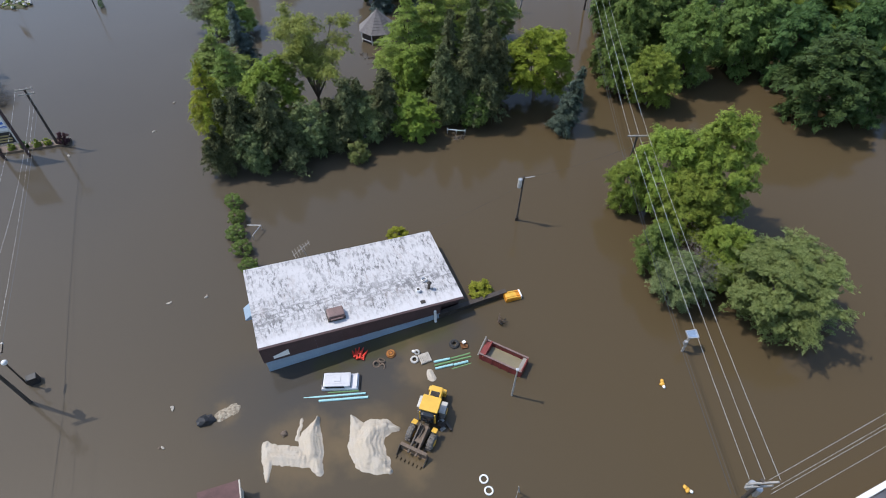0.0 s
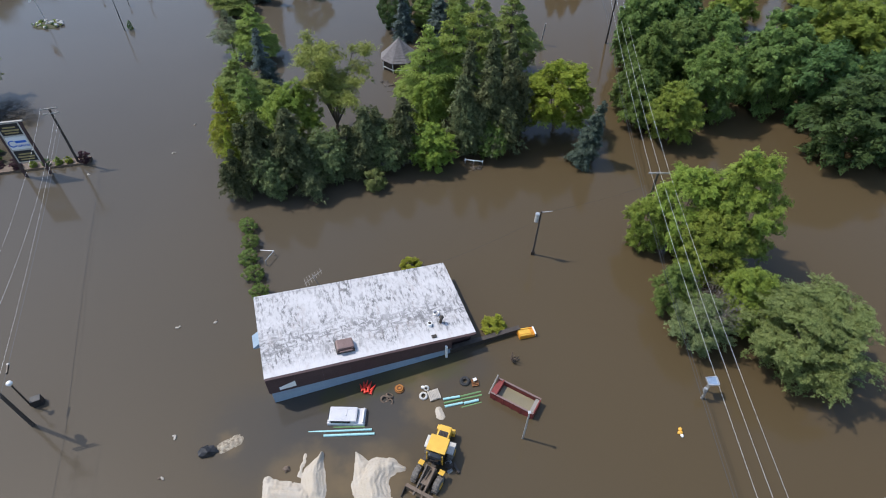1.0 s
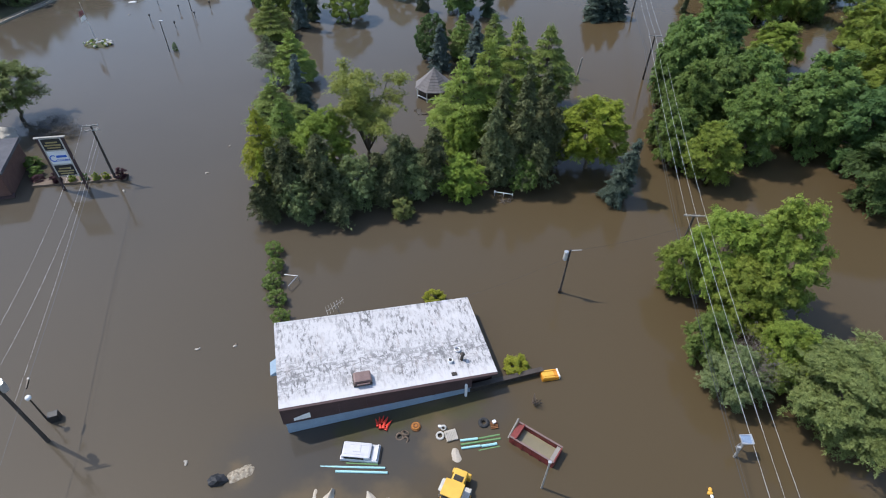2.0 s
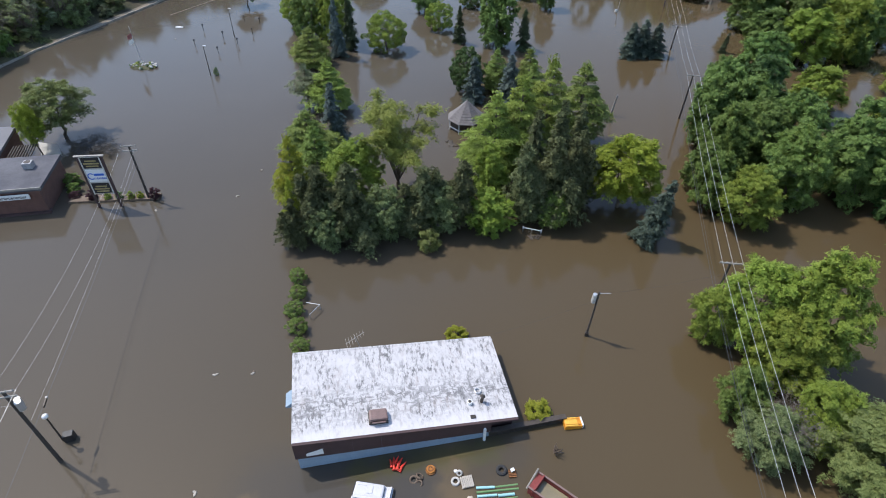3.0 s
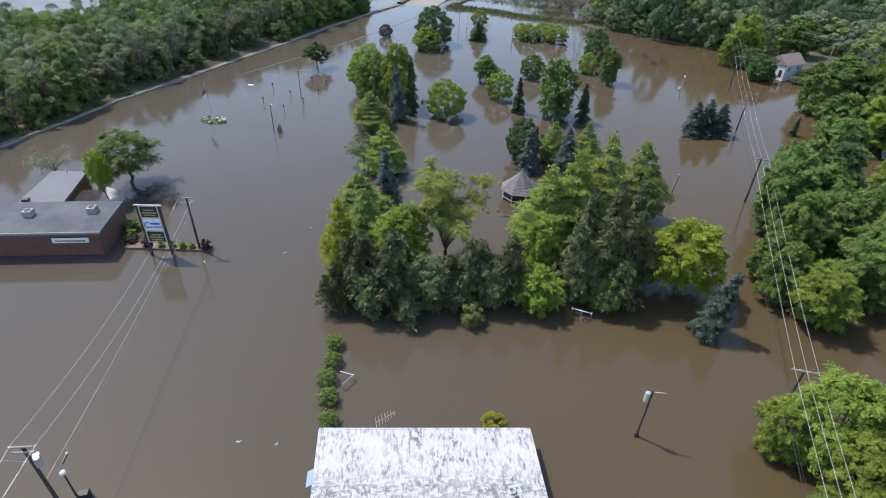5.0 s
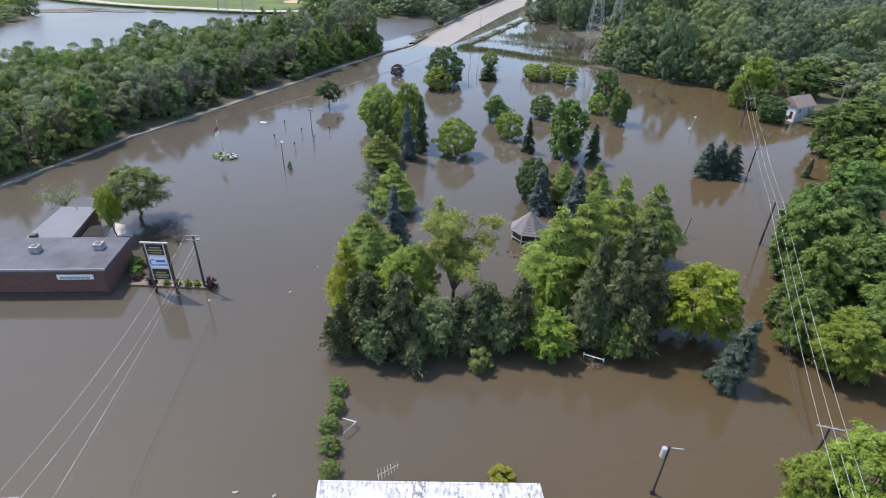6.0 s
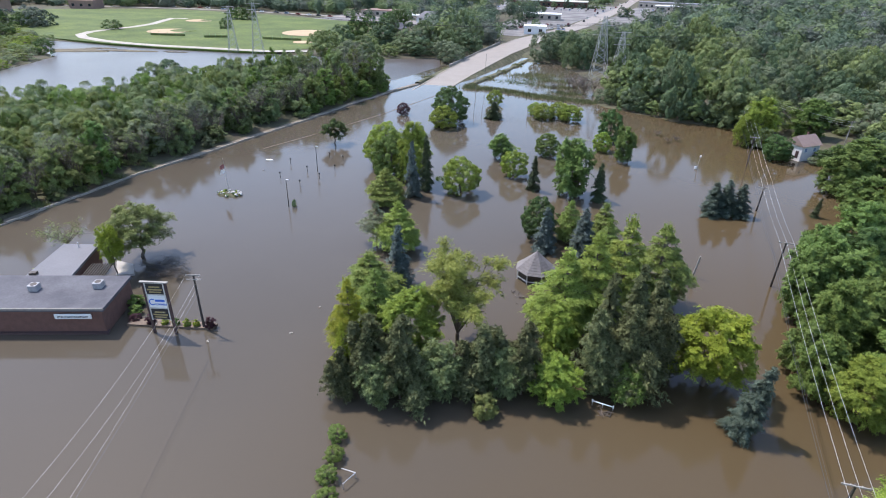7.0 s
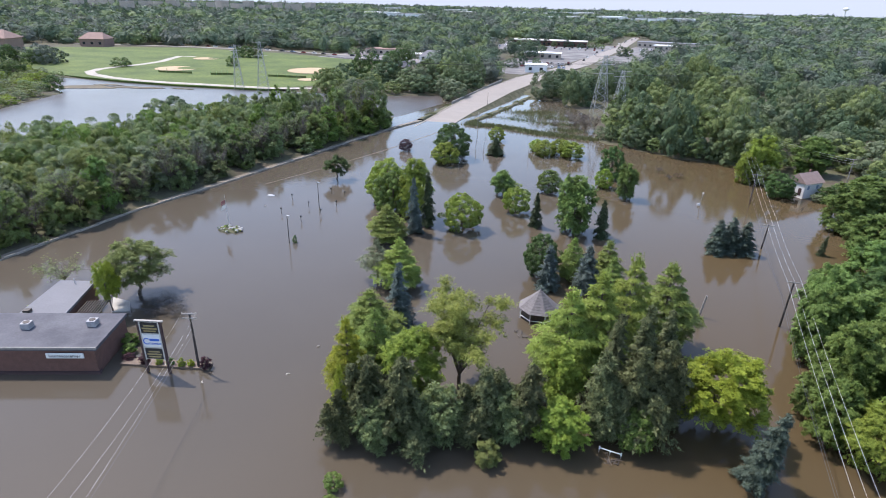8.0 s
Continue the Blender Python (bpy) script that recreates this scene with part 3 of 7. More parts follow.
def leaf_mesh(name, c, material):
    n = len(c) // 3
    me = bpy.data.meshes.new(name)
    me.vertices.add(n * 3)
    me.vertices.foreach_set("co", c.astype(np.float32).ravel())
    me.loops.add(n * 3)
    me.loops.foreach_set("vertex_index", np.arange(n * 3, dtype=np.int32))
    me.polygons.add(n)
    me.polygons.foreach_set("loop_start", np.arange(0, n * 3, 3, dtype=np.int32))
    me.polygons.foreach_set("loop_total", np.full(n, 3, dtype=np.int32))
    me.update(calc_edges=True)
    me.materials.append(material)
    return me


def limbs(bm, H, tips, r0, fork, rng):
    """A tapered, slightly crooked trunk and limbs that run to the tips."""
    p = Vector((0, 0, -1.2))
    r = r0
    steps = 4
    for i in range(steps):
        q = Vector((rng.normal() * 0.12, rng.normal() * 0.12, fork * (i + 1) / steps))
        rod(p, q, r, r * 0.9, 7, bm)
        p, r = q, r * 0.9
    for t in tips:
        t = Vector(t)
        mid = p.lerp(t, 0.5) + Vector((rng.normal() * 0.25, rng.normal() * 0.25, 0.3 + 0.2 * rng.random()))
        rod(p, mid, r * 0.55, r * 0.32, 5, bm)
        rod(mid, t, r * 0.32, r * 0.08, 4, bm)


def sprays(c, lr, out, n, rng, twigs=9, droop=0.22, loose=0.17):
    """Leaf places on twigs that fan out from lobes at c, of radius lr: points, facings, and the way each twig runs."""
    lobes = len(c)
    d = unit(0.75 * np.repeat(out, twigs, 0) + 0.75 * rng.normal(size=(lobes * twigs, 3)) + np.array([0, 0, 0.22]))
    ln = np.repeat(lr, twigs) * rng.uniform(0.7, 1.45, lobes * twigs)
    w = rng.choice(lobes * twigs, n, p=ln ** 1.6 / np.sum(ln ** 1.6))
    t = rng.random((n, 1)) ** 0.75
    L = ln[w][:, None]
    p = np.repeat(c, twigs, 0)[w] + d[w] * t * L + rng.normal(size=(n, 3)) * loose * L * (1.15 - 0.65 * t) * np.array([1, 1, 0.7])
    p[:, 2] -= (droop * L * t ** 2)[:, 0]
    nrm = 0.55 * d[w] + 0.40 * rng.normal(size=(n, 3)) + np.array([0, 0, 0.6])
    return p, nrm, d[w] - np.array([0, 0, 0.35]) * t


def broadleaf(seed, n=9000, leaf=0.27, low=0.12, lobes=44, droop=0.22, ragged=1.0, H=10.0, R=4.0, small=1.0, taper=0.3, long=1.25):
    """A leafy crown: lobes carried by limbs, each a burst of leafy twigs. low: how far up the crown begins."""
    rng = np.random.default_rng(seed)
    d = unit(rng.normal(size=(lobes, 3)) + np.array([0, 0, 0.15]))
    rad = rng.uniform(0.40, 0.80 + 0.1 * ragged, (lobes, 1))
    cz = H * (0.5 + low * 0.5)
    half = H * (0.5 - low * 0.5)
    c = d * rad * np.array([R, R, half]) + np.array([0, 0, cz])
    c[:, 0:2] *= (1.0 - taper * np.clip((c[:, 2:3] - cz) / half, -0.3, 1))
    lr = R * rng.uniform(0.16, 0.36, lobes) * small
    if low < 0.1:  # crowns that reach down to the water
        a = np.arange(11) * 0.571 + rng.random()
        rr = R * rng.uniform(0.40, 0.66, 11)
        c[1:12] = np.stack([rr * np.cos(a), rr * np.sin(a), H * rng.uniform(0.10, 0.3, 11)], 1)
        lr[1:12] = R * rng.uniform(0.20, 0.30, 11)
    c[0] = (0, 0, H - lr[0])
    out = unit(c - np.array([0, 0, cz * 0.75]))
    p, nrm, al = sprays(c, lr, out, n, rng, droop=droop)
    keep = p[:, 2] > 0.08
    q = leaf_tris(p[keep], nrm[keep], leaf, rng, long, al[keep])
    bm = bmesh.new()
    tips = [tuple(c[i]) for i in range(1, min(lobes, 16))]
    limbs(bm, H, tips, 0.22, H * 0.26, rng)
    return bm, q


def pine(seed, n=10500, leaf=0.14, H=10.0, R=4.0, airy=0.0, start=0.14):
    """A soft pine: wide flat fans of needles on long level boughs that hang at the rim, with dark gaps between the layers."""
    rng = np.random.default_rng(seed)
    ps, ns, al, bm = [], [], [], bmesh.new()
    rod((0, 0, -1.2), (0.1, 0, H * 0.97), 0.26, 0.03, 7, bm)
    tiers, boughs = 9, 6
    reach = [(1.04 - 0.88 * (i / (tiers - 1)) ** 1.25) * (0.72, 0.92, 1.0)[min(i, 2)] for i in range(tiers)]
    per = n / (boughs * sum(q ** 1.5 for q in reach))
    turn = rng.uniform(0, 6.283)
    for i in range(tiers):
        f = i / (tiers - 1)
        for k in range(boughs):
            turn += 2.39996 + rng.normal() * 0.18
            if rng.random() < airy:
                continue
            z = H * (start + (0.89 - start) * f) + rng.normal() * 0.16 * H / 10
            o = np.array([math.cos(turn), math.sin(turn), 0.0])
            side = np.array([-o[1], o[0], 0.0])
            ln = R * reach[i] * rng.uniform(0.72, 1.16)
            rise = ln * (0.10 + 0.30 * f)
            rod((0, 0, z), np.array([0, 0, z]) + o * ln * 0.85 + np.array([0, 0, rise * 0.8]), 0.07, 0.015, 4, bm)
            m = int(per * reach[i] ** 1.5)
            # fingers that leave the bough on both sides, longest in the middle
            g = rng.integers(0, 9, (m, 1))
            gt = 0.25 + 0.09 * g
            gs = np.where(g % 2 == 0, 1.0, -1.0) * ln * 0.50 * np.sin(np.pi * (0.18 + 0.70 * gt))
            t = rng.random((m, 1)) ** 0.8
            along = gt * ln + t * np.abs(gs) * 0.55 + rng.normal(size=(m, 1)) * 0.06 * ln ** 0.5
            across = gs * t + rng.normal(size=(m, 1)) * 0.10 * ln ** 0.5
            far = np.hypot(along, across) / max(ln, 0.1)
            lift = rise * np.minimum(along / max(ln, 0.1), 1.0) - 0.20 * ln * np.clip(far - 0.55, 0, 1) ** 1.5 * 2 + rng.normal(size=(m, 1)) * 0.035 * ln ** 0.5
            ps.append(np.array([0, 0, z]) + o * along + side * across + np.array([0, 0, 1.0]) * lift)
            ns.append(np.array([0, 0, 1.0]) + 0.38 * rng.normal(size=(m, 3)) + 0.4 * o * far)
            al.append(o + side * np.sign(gs) * 0.8 - np.array([0, 0, 0.25]) * far)
    top = np.array([0, 0, H * 0.93]) + rng.normal(size=(160, 3)) * np.array([0.3, 0.3, 0.4])
    p = np.concatenate(ps + [top])
    nn = np.concatenate(ns + [rng.normal(size=(160, 3)) + np.array([0, 0, 0.4])])
    aa = np.concatenate(al + [np.tile(np.array([[0, 0, 1.0]]), (160, 1))])
    return bm, leaf_tris(p, nn, leaf, rng, 1.9, aa)


def dome(seed, n, leaf, lobes, H=10.0, R=4.0):
    """A rounded crown of overlapping billows whose leaves face outwards, lower edge near the ground."""
    rng = np.random.default_rng(seed)
    k = np.arange(lobes) + 0.5
    up = 1 - 1.85 * k / lobes
    a = k * 2.39996 + rng.uniform(0, 6.283)
    flat = np.sqrt(np.clip(1 - up ** 2, 0, 1))
    w = np.stack([flat * np.cos(a), flat * np.sin(a), up], 1) + rng.normal(size=(lobes, 3)) * 0.1
    c = w * rng.uniform(0.68, 0.88, (lobes, 1)) * np.array([R, R, H * 0.52]) + np.array([0, 0, H * 0.42])
    lr = R * rng.uniform(0.2, 0.4, lobes) * (16.0 / lobes) ** 0.3
    which = rng.choice(lobes, n, p=lr ** 2 / np.sum(lr ** 2))
    dd = unit(rng.normal(size=(n, 3)) + 0.7 * unit(w)[which] + np.array([0, 0, 0.35]))
    p = c[which] + dd * rng.uniform(0.72, 1.08, (n, 1)) * lr[which][:, None] * np.array([1.0, 1.0, 0.9])
    nrm = dd + 0.18 * rng.normal(size=(n, 3))
    keep = p[:, 2] > 0.05
    bm = bmesh.new()
    limbs(bm, H, [tuple(c[i]) for i in range(min(lobes, 9))], 0.22, H * 0.24, rng)
    return bm, leaf_tris(p[keep], nrm[keep], leaf, rng)


def umbrella(seed, n=19000, leaf=0.085, H=10.0, R=4.0):
    """A tree of long bare rising limbs that fork low and carry loose clouds of fine leaves, open below."""
    rng = np.random.default_rng(seed)
    bm = bmesh.new()
    fork = Vector((0, 0, H * 0.16))
    rod((0, 0, -1.2), fork, 0.19, 0.16, 9, bm)
    c, lr = [], []
    for i in range(8):
        a = i * 0.785 + rng.uniform(-0.25, 0.25)
        rr = R * rng.uniform(0.45, 0.80)
        tip = Vector((rr * math.cos(a), rr * math.sin(a), H * rng.uniform(0.50, 0.84)))
        knee = fork.lerp(tip, 0.45) + Vector((0, 0, H * 0.07))
        rod(fork, knee, 0.095, 0.07, 7, bm)
        rod(knee, tip, 0.07, 0.02, 6, bm)
        for j in range(5):
            s0 = knee.lerp(tip, rng.uniform(0.1, 1.0))
            e = s0 + Vector((rng.normal() * 0.9, rng.normal() * 0.9, rng.uniform(0.2, 1.5)))
            e.z = min(e.z, H * 0.95)
            rod(s0, e, 0.03, 0.012, 4, bm)
            c.append(e[:])
            lr.append(R * rng.uniform(0.18, 0.30))
    for i in range(10):
        c.append((rng.normal() * R * 0.3, rng.normal() * R * 0.3, H * rng.uniform(0.80, 0.94)))
        lr.append(R * rng.uniform(0.20, 0.32))
    c, lr = np.array(c), np.array(lr)
    p, nrm, al = sprays(c, lr, unit(c - np.array([0, 0, H * 0.35])), n, rng, 10, 0.45, 0.22)
    return bm, leaf_tris(p, nrm, leaf, rng, 1.5, al)


def spruce(seed, n=11000, leaf=0.125, H=10.0, R=2.0):
    """A conifer of separate drooping boughs in loose whorls, uneven in length."""
    rng = np.random.default_rng(seed)
    tiers, boughs = 17, 8
    ps, ns, al, bm = [], [], [], bmesh.new()
    rod((0, 0, -1.2), (0, 0, H * 0.96), 0.2, 0.02, 7, bm)
    wsum = sum((1 - i / tiers) ** 0.9 + 0.12 for i in range(tiers))
    for i in range(tiers):
        f = i / tiers
        m = int(n / wsum * ((1 - f) ** 0.9 + 0.12) / boughs)
        for k in range(boughs):
            a = rng.uniform(0, 6.283)
            ln = R * ((1 - f) ** 0.72) * rng.uniform(0.6, 1.18) + 0.08
            z = H * (0.04 + 0.93 * f) + rng.normal() * 0.14
            o = np.array([math.cos(a), math.sin(a), 0.0])
            t = rng.random((m, 1)) ** 0.65
            p = np.array([0, 0, z]) + o * ln * t + np.array([0, 0, 1]) * (0.1 - 0.42 * ln * t ** 1.6) + rng.normal(size=(m, 3)) * (0.05 + 0.15 * ln * (1.1 - 0.7 * t)) * np.array([1, 1, 0.55])
            ps.append(p)
            ns.append(o * 0.45 + np.array([0, 0, 0.8]) + 0.5 * rng.normal(size=(m, 3)))
            al.append(np.tile(o + np.array([0, 0, -0.45]), (m, 1)))
    p, nn, aa = np.concatenate(ps), np.concatenate(ns), np.concatenate(al)
    keep = p[:, 2] > 0.03
    return bm, leaf_tris(p[keep], nn[keep], leaf, rng, 1.7, aa[keep])


def juniper(seed, n=12500, leaf=0.135, H=10.0, R=2.6):
    """A shaggy many-stemmed evergreen: branch sprays that sweep outwards and hang, thinning to the top."""
    rng = np.random.default_rng(seed)
    stems = 4
    ps, ns, al, bm = [], [], [], bmesh.new()
    for s in range(stems):
        sx, sy = rng.normal(size=2) * R * (0.0 if s == 0 else 0.38)
        top = H * (1.0 if s == 0 else rng.uniform(0.62, 0.92))
        rod((sx * 0.5, sy * 0.5, -1), (sx, sy, top * 0.95), 0.15, 0.02, 5, bm)
        for k in range(40):
            f = rng.random() ** 0.85
            z = top * (0.13 + 0.83 * f)
            a = rng.uniform(0, 6.283)
            ln = R * 0.85 * min(1.0, 0.42 + 2.4 * f) * (1 - f) ** 0.55 * rng.uniform(0.45, 1.2) + 0.15
            m = int(n / stems / 40)
            t = rng.random((m, 1)) ** 0.7
            o = np.array([math.cos(a), math.sin(a), 0])
            p = np.array([sx, sy, z]) + o * ln * t - np.array([0, 0, 1]) * (0.35 * ln * t ** 2) + rng.normal(size=(m, 3)) * (0.10 + 0.16 * ln * (1 - 0.6 * t)) * np.array([1, 1, 0.8])
            ps.append(p)
            ns.append(o * 0.55 + np.array([0, 0, 0.6]) + 0.6 * rng.normal(size=(m, 3)))
            al.append(np.tile(o + np.array([0, 0, -0.4]), (m, 1)))
    p, nn, aa = np.concatenate(ps), np.concatenate(ns), np.concatenate(al)
    keep = p[:, 2] > 0.05
    return bm, leaf_tris(p[keep], nn[keep], leaf, rng, 1.7, aa[keep])


def scrub(seed, H=10.0, R=4.0):
    """Bare twiggy crown."""
    rng = np.random.default_rng(seed)
    bm = bmesh.new()
    tips = []
    for i in range(26):
        a = rng.uniform(0, 6.283)
        rr = R * rng.uniform(0.3, 1.0)
        tips.append((rr * math.cos(a), rr * math.sin(a), H * rng.uniform(0.5, 1.0)))
    limbs(bm, H, tips, 0.16, H * 0.15, rng)
    for t in tips:
        for j in range(3):
            e = Vector(t) * rng.uniform(0.7, 0.95) + Vector(rng.normal(size=3).tolist())
            rod(Vector(t) * 0.7, e, 0.04, 0.012, 3, bm)
    p = np.array(tips)[rng.integers(0, 26, 1100)] * rng.uniform(0.7, 1.05, (1100, 1)) + rng.normal(size=(1100, 3)) * 0.5
    return bm, leaf_tris(p, rng.normal(size=(1100, 3)), 0.15, rng)


FORMS = {}


def form(kind, k):
    """One of the few grown forms of a kind: a trunk mesh and the crown's leaf clumps, nominal size 10 m."""
    key = (kind, k)
    if key not in FORMS:
        s = 11 * k + sum(map(ord, kind))
        if kind == "broad":
            bm, q = broadleaf(s, 9500, 0.232, 0.06, 110, 0.2, 0.6, small=0.85, taper=0.2)
        elif kind == "fine":
            bm, q = broadleaf(s, 17500, 0.17, 0.05, 120, 0.2, 0.7, small=0.85, taper=0.15)
        elif kind == "weeping":
            bm, q = broadleaf(s, 30000, 0.105, 0.05, 130, 0.4, 0.6, small=0.85, long=1.5, taper=0.08)
        elif kind == "raised":
            bm, q = broadleaf(s, 18000, 0.165, 0.10, 120, 0.3, 0.7, small=0.8, taper=0.12)
        elif kind == "full":
            bm, q = dome(s, 9500, 0.19, 120)
        elif kind == "airy":
            bm, q = broadleaf(s, 5200, 0.24, 0.28, 40)
        elif kind == "willow":
            bm, q = umbrella(s)
        elif kind == "bush":
            bm, q = broadleaf(s, 3600, 0.36, 0.0, 44, 0.1, 0.6, small=0.75, taper=0.1)
        elif kind == "feathery":
            bm, q = broadleaf(s, 30000, 0.085, 0.2, 150, 0.3, 0.6, small=0.7, long=1.5, taper=0.08)
        elif kind == "clipped":
            bm, q = dome(s, 3600, 0.26, 46)
        elif kind == "pine":
            bm, q = pine(s)
        elif kind == "thinpine":
            bm, q = pine(s, 5200, 0.15, airy=0.3, start=0.36)
        elif kind == "spruce":
            bm, q = spruce(s)
        elif kind == "juniper":
            bm, q = juniper(s)
        elif kind == "bare":
            bm, q = scrub(s)
        elif kind == "wood":
            bm, q = dome(s, 1500, 0.325, 32)
        elif kind == "sparse":
            bm, q = dome(s, 560, 0.55, 18)
        else:
            bm, q = broadleaf(s, 4200, 0.29, 0.0, 60, 0.2, 0.8, small=0.8, taper=0.2)
        trunk = bpy.data.meshes.new("trunk")
        bm.to_mesh(trunk)
        bm.free()
        trunk.materials.append(BARK)
        FORMS[key] = (trunk, q, {})
    return FORMS[key]


NOMINAL = {"spruce": 2.0, "juniper": 2.6, "full": 3.7}


def tree(x, y, h, r, kind, k, material, label, group="", lean=(0, 0), name="tree", category="tree", z=None):
    trunk, q, made = form(kind, k)
    if material.name not in made:
        made[material.name] = leaf_mesh("crown", q, material)
    s = r / NOMINAL.get(kind, 4.0)
    spin = (x * 37.7 + y * 91.3) % 360
    zz = (0.0 if z is None else z)
    e = empty(name, pose(x, y, zz, lean[0], lean[1], 0) @ pose(0, 0, 0, 0, 0, spin) @ Matrix.Diagonal((s, s, h / 10.0, 1)), label, category, group)
    for nm, me in (("trunk", trunk), ("crown", made[material.name])):
        o = new(nm, me)
        o.parent = e
    return e


SORTS = {  # kind of growth, leaves, label, name
    "redround": ("full", L_RED, "small dark red ornamental tree standing in flood water", "tree"),
    "round": ("airy", L_DARK, "thin dark green tree standing in flood water", "tree"),
    "dark": ("full", L_DARK, "dense dark green leafy tree in flood water", "tree"),
    "mid": ("full", L_DENSE, "rounded green leafy tree in flood water", "tree"),
    "light": ("full", L_LIGHT, "light green rounded leafy tree in flood water", "tree"),
    "broad": ("broad", L_DENSE, "large green leafy tree with billowing crown", "tree"),
    "broadlight": ("broad", L_LIGHT, "large light green leafy tree with billowing crown", "tree"),
    "broaddark": ("broad", L_DARK, "large dark green leafy tree with heavy crown", "tree"),
    "finelight": ("fine", L_LIGHT, "large light green leafy tree with billowing crown", "tree"),
    "finemid": ("fine", L_MID, "large green leafy tree with billowing crown", "tree"),
    "pyramid": ("fine", L_DENSE, "tall dense green leafy tree in flood water", "tree"),
    "parktree": ("wood", L_DARK, "dark rounded tree on the park lawn", "tree"),
    "lime": ("raised", L_LIME, "bright lime green leafy tree", "tree"),
    "pinelight": ("pine", L_PINELIGHT, "broad light green pine with feathery layered branches", "pine"),
    "thicket": ("fine", L_WOOD, "dull green bushy tree at the water's edge", "tree"),
    "drowned": ("bare", L_DROWNED, "dark drowned shrub poking out of the flood", "shrub"),
    "pine": ("pine", L_PINE, "tall green pine with tiered branches", "pine"),
    "pineairy": ("thinpine", L_GREY, "thin grey-green pine with open branches", "pine"),
    "pineyel": ("pine", L_PINEYEL, "yellow-green pine with layered foliage", "pine"),
    "spruce": ("spruce", L_SPRUCE, "dark narrow spruce standing in flood water", "spruce"),
    "blue": ("spruce", L_BLUE, "blue-grey spruce with drooping branches", "spruce"),
    "bluedark": ("spruce", L_BLUEDARK, "dark blue-green spruce standing in flood water", "spruce"),
    "evergreen": ("spruce", L_EVER, "tall dark evergreen with drooping branches", "evergreen"),
    "juniper": ("juniper", L_EVER, "dark shaggy evergreen at the water's edge", "evergreen"),
    "greyjuniper": ("juniper", L_EVER, "grey-green shaggy evergreen at the water's edge", "evergreen"),
    "willow": ("willow", L_WILLOW, "airy willow with open limbs and hanging leaves", "willow"),
    "sapling": ("feathery", L_LIME, "slim bright green tree beside the office roof", "tree"),
    "officetree": ("feathery", L_SOFT, "open-crowned green tree beside the office", "tree"),
    "weeping": ("weeping", L_SOFT, "broad feathery green tree hanging over the water", "willow"),
    "bare": ("bare", L_TWIG, "nearly bare grey twiggy tree in flood water", "tree"),
    "halfbare": ("bare", L_SOFT, "half-leafless olive tree beside the office", "tree"),
    "greybush": ("bush", L_SOFT, "low grey-green bush at the water's edge", "bush"),
    "bush": ("bush", L_MID, "rounded green shrub standing in flood water", "shrub"),
    "redbush": ("bush", L_RED, "low dark red shrub beside the office wall", "shrub"),
    "lightbush": ("bush", L_LIGHT, "light green shrub standing in flood water", "shrub"),
}


def plant(rows, group):
    for i, (x, y, h, r, sort) in enumerate(rows):
        kind, material, label, name = SORTS[sort]
        tree(x, y, h, r, kind, i % 3 if kind not in ("bare", "willow") else i % 2, material, label, group, name=name, category=name)


plant([(-79.7, 192.4, 4.4, 2.2, "redround"), (-84.0, 152.1, 7.3, 3.7, "round"), (-61.5, 189.7, 12.7, 5.8, "dark"), (-61.1, 181.9, 7.4, 4.4, "light"),
       (-49.1, 199.6, 6.3, 3.0, "spruce"), (-54.4, 220.9, 6.0, 3.0, "light"), 
       (-35.6, 157.9, 7.2, 3.4, "pyramid"), (-29.2, 145.4, 7.6, 3.2, "light"), (-38.0, 129.1, 9.4, 4.4, "light"), (-24.5, 165.6, 6.8, 3.2, "mid"),
       (-22.5, 137.3, 8.9, 1.6, "spruce"), (-13.8, 137.1, 14.4, 5.0, "pyramid"), (-7.4, 136.8, 9.3, 1.9, "spruce"), (-9.3, 187.6, 11.2, 3.4, "dark"),
       (-4.0, 168.2, 10.4, 3.2, "pyramid"), (-10.5, 176, 6.0, 2.6, "light"), (16.8, 137.8, 7.8, 2.7, "bluedark"), (19.3, 138.8, 8.4, 2.7, "bluedark"), (22.3, 139.4, 7.6, 2.7, "bluedark")],
      "trees of the flooded park")
plant([(-61.6, 139.0, 12.3, 5.4, "light"), (-51.0, 132.0, 14.8, 4.4, "broadlight"), (-47.5, 122.7, 13.6, 2.1, "blue"), (-46.1, 127.9, 13.7, 1.9, "spruce"),
       (-57.5, 133, 12.0, 4.2, "mid"), (-51.2, 116.4, 8.2, 4.8, "pine"), (-44.7, 98.3, 8.1, 3.6, "pineairy"), (-39.9, 97.7, 9.4, 5.0, "pinelight"), (-34.5, 85.4, 11.4, 2.5, "blue")],
      "row of park trees")
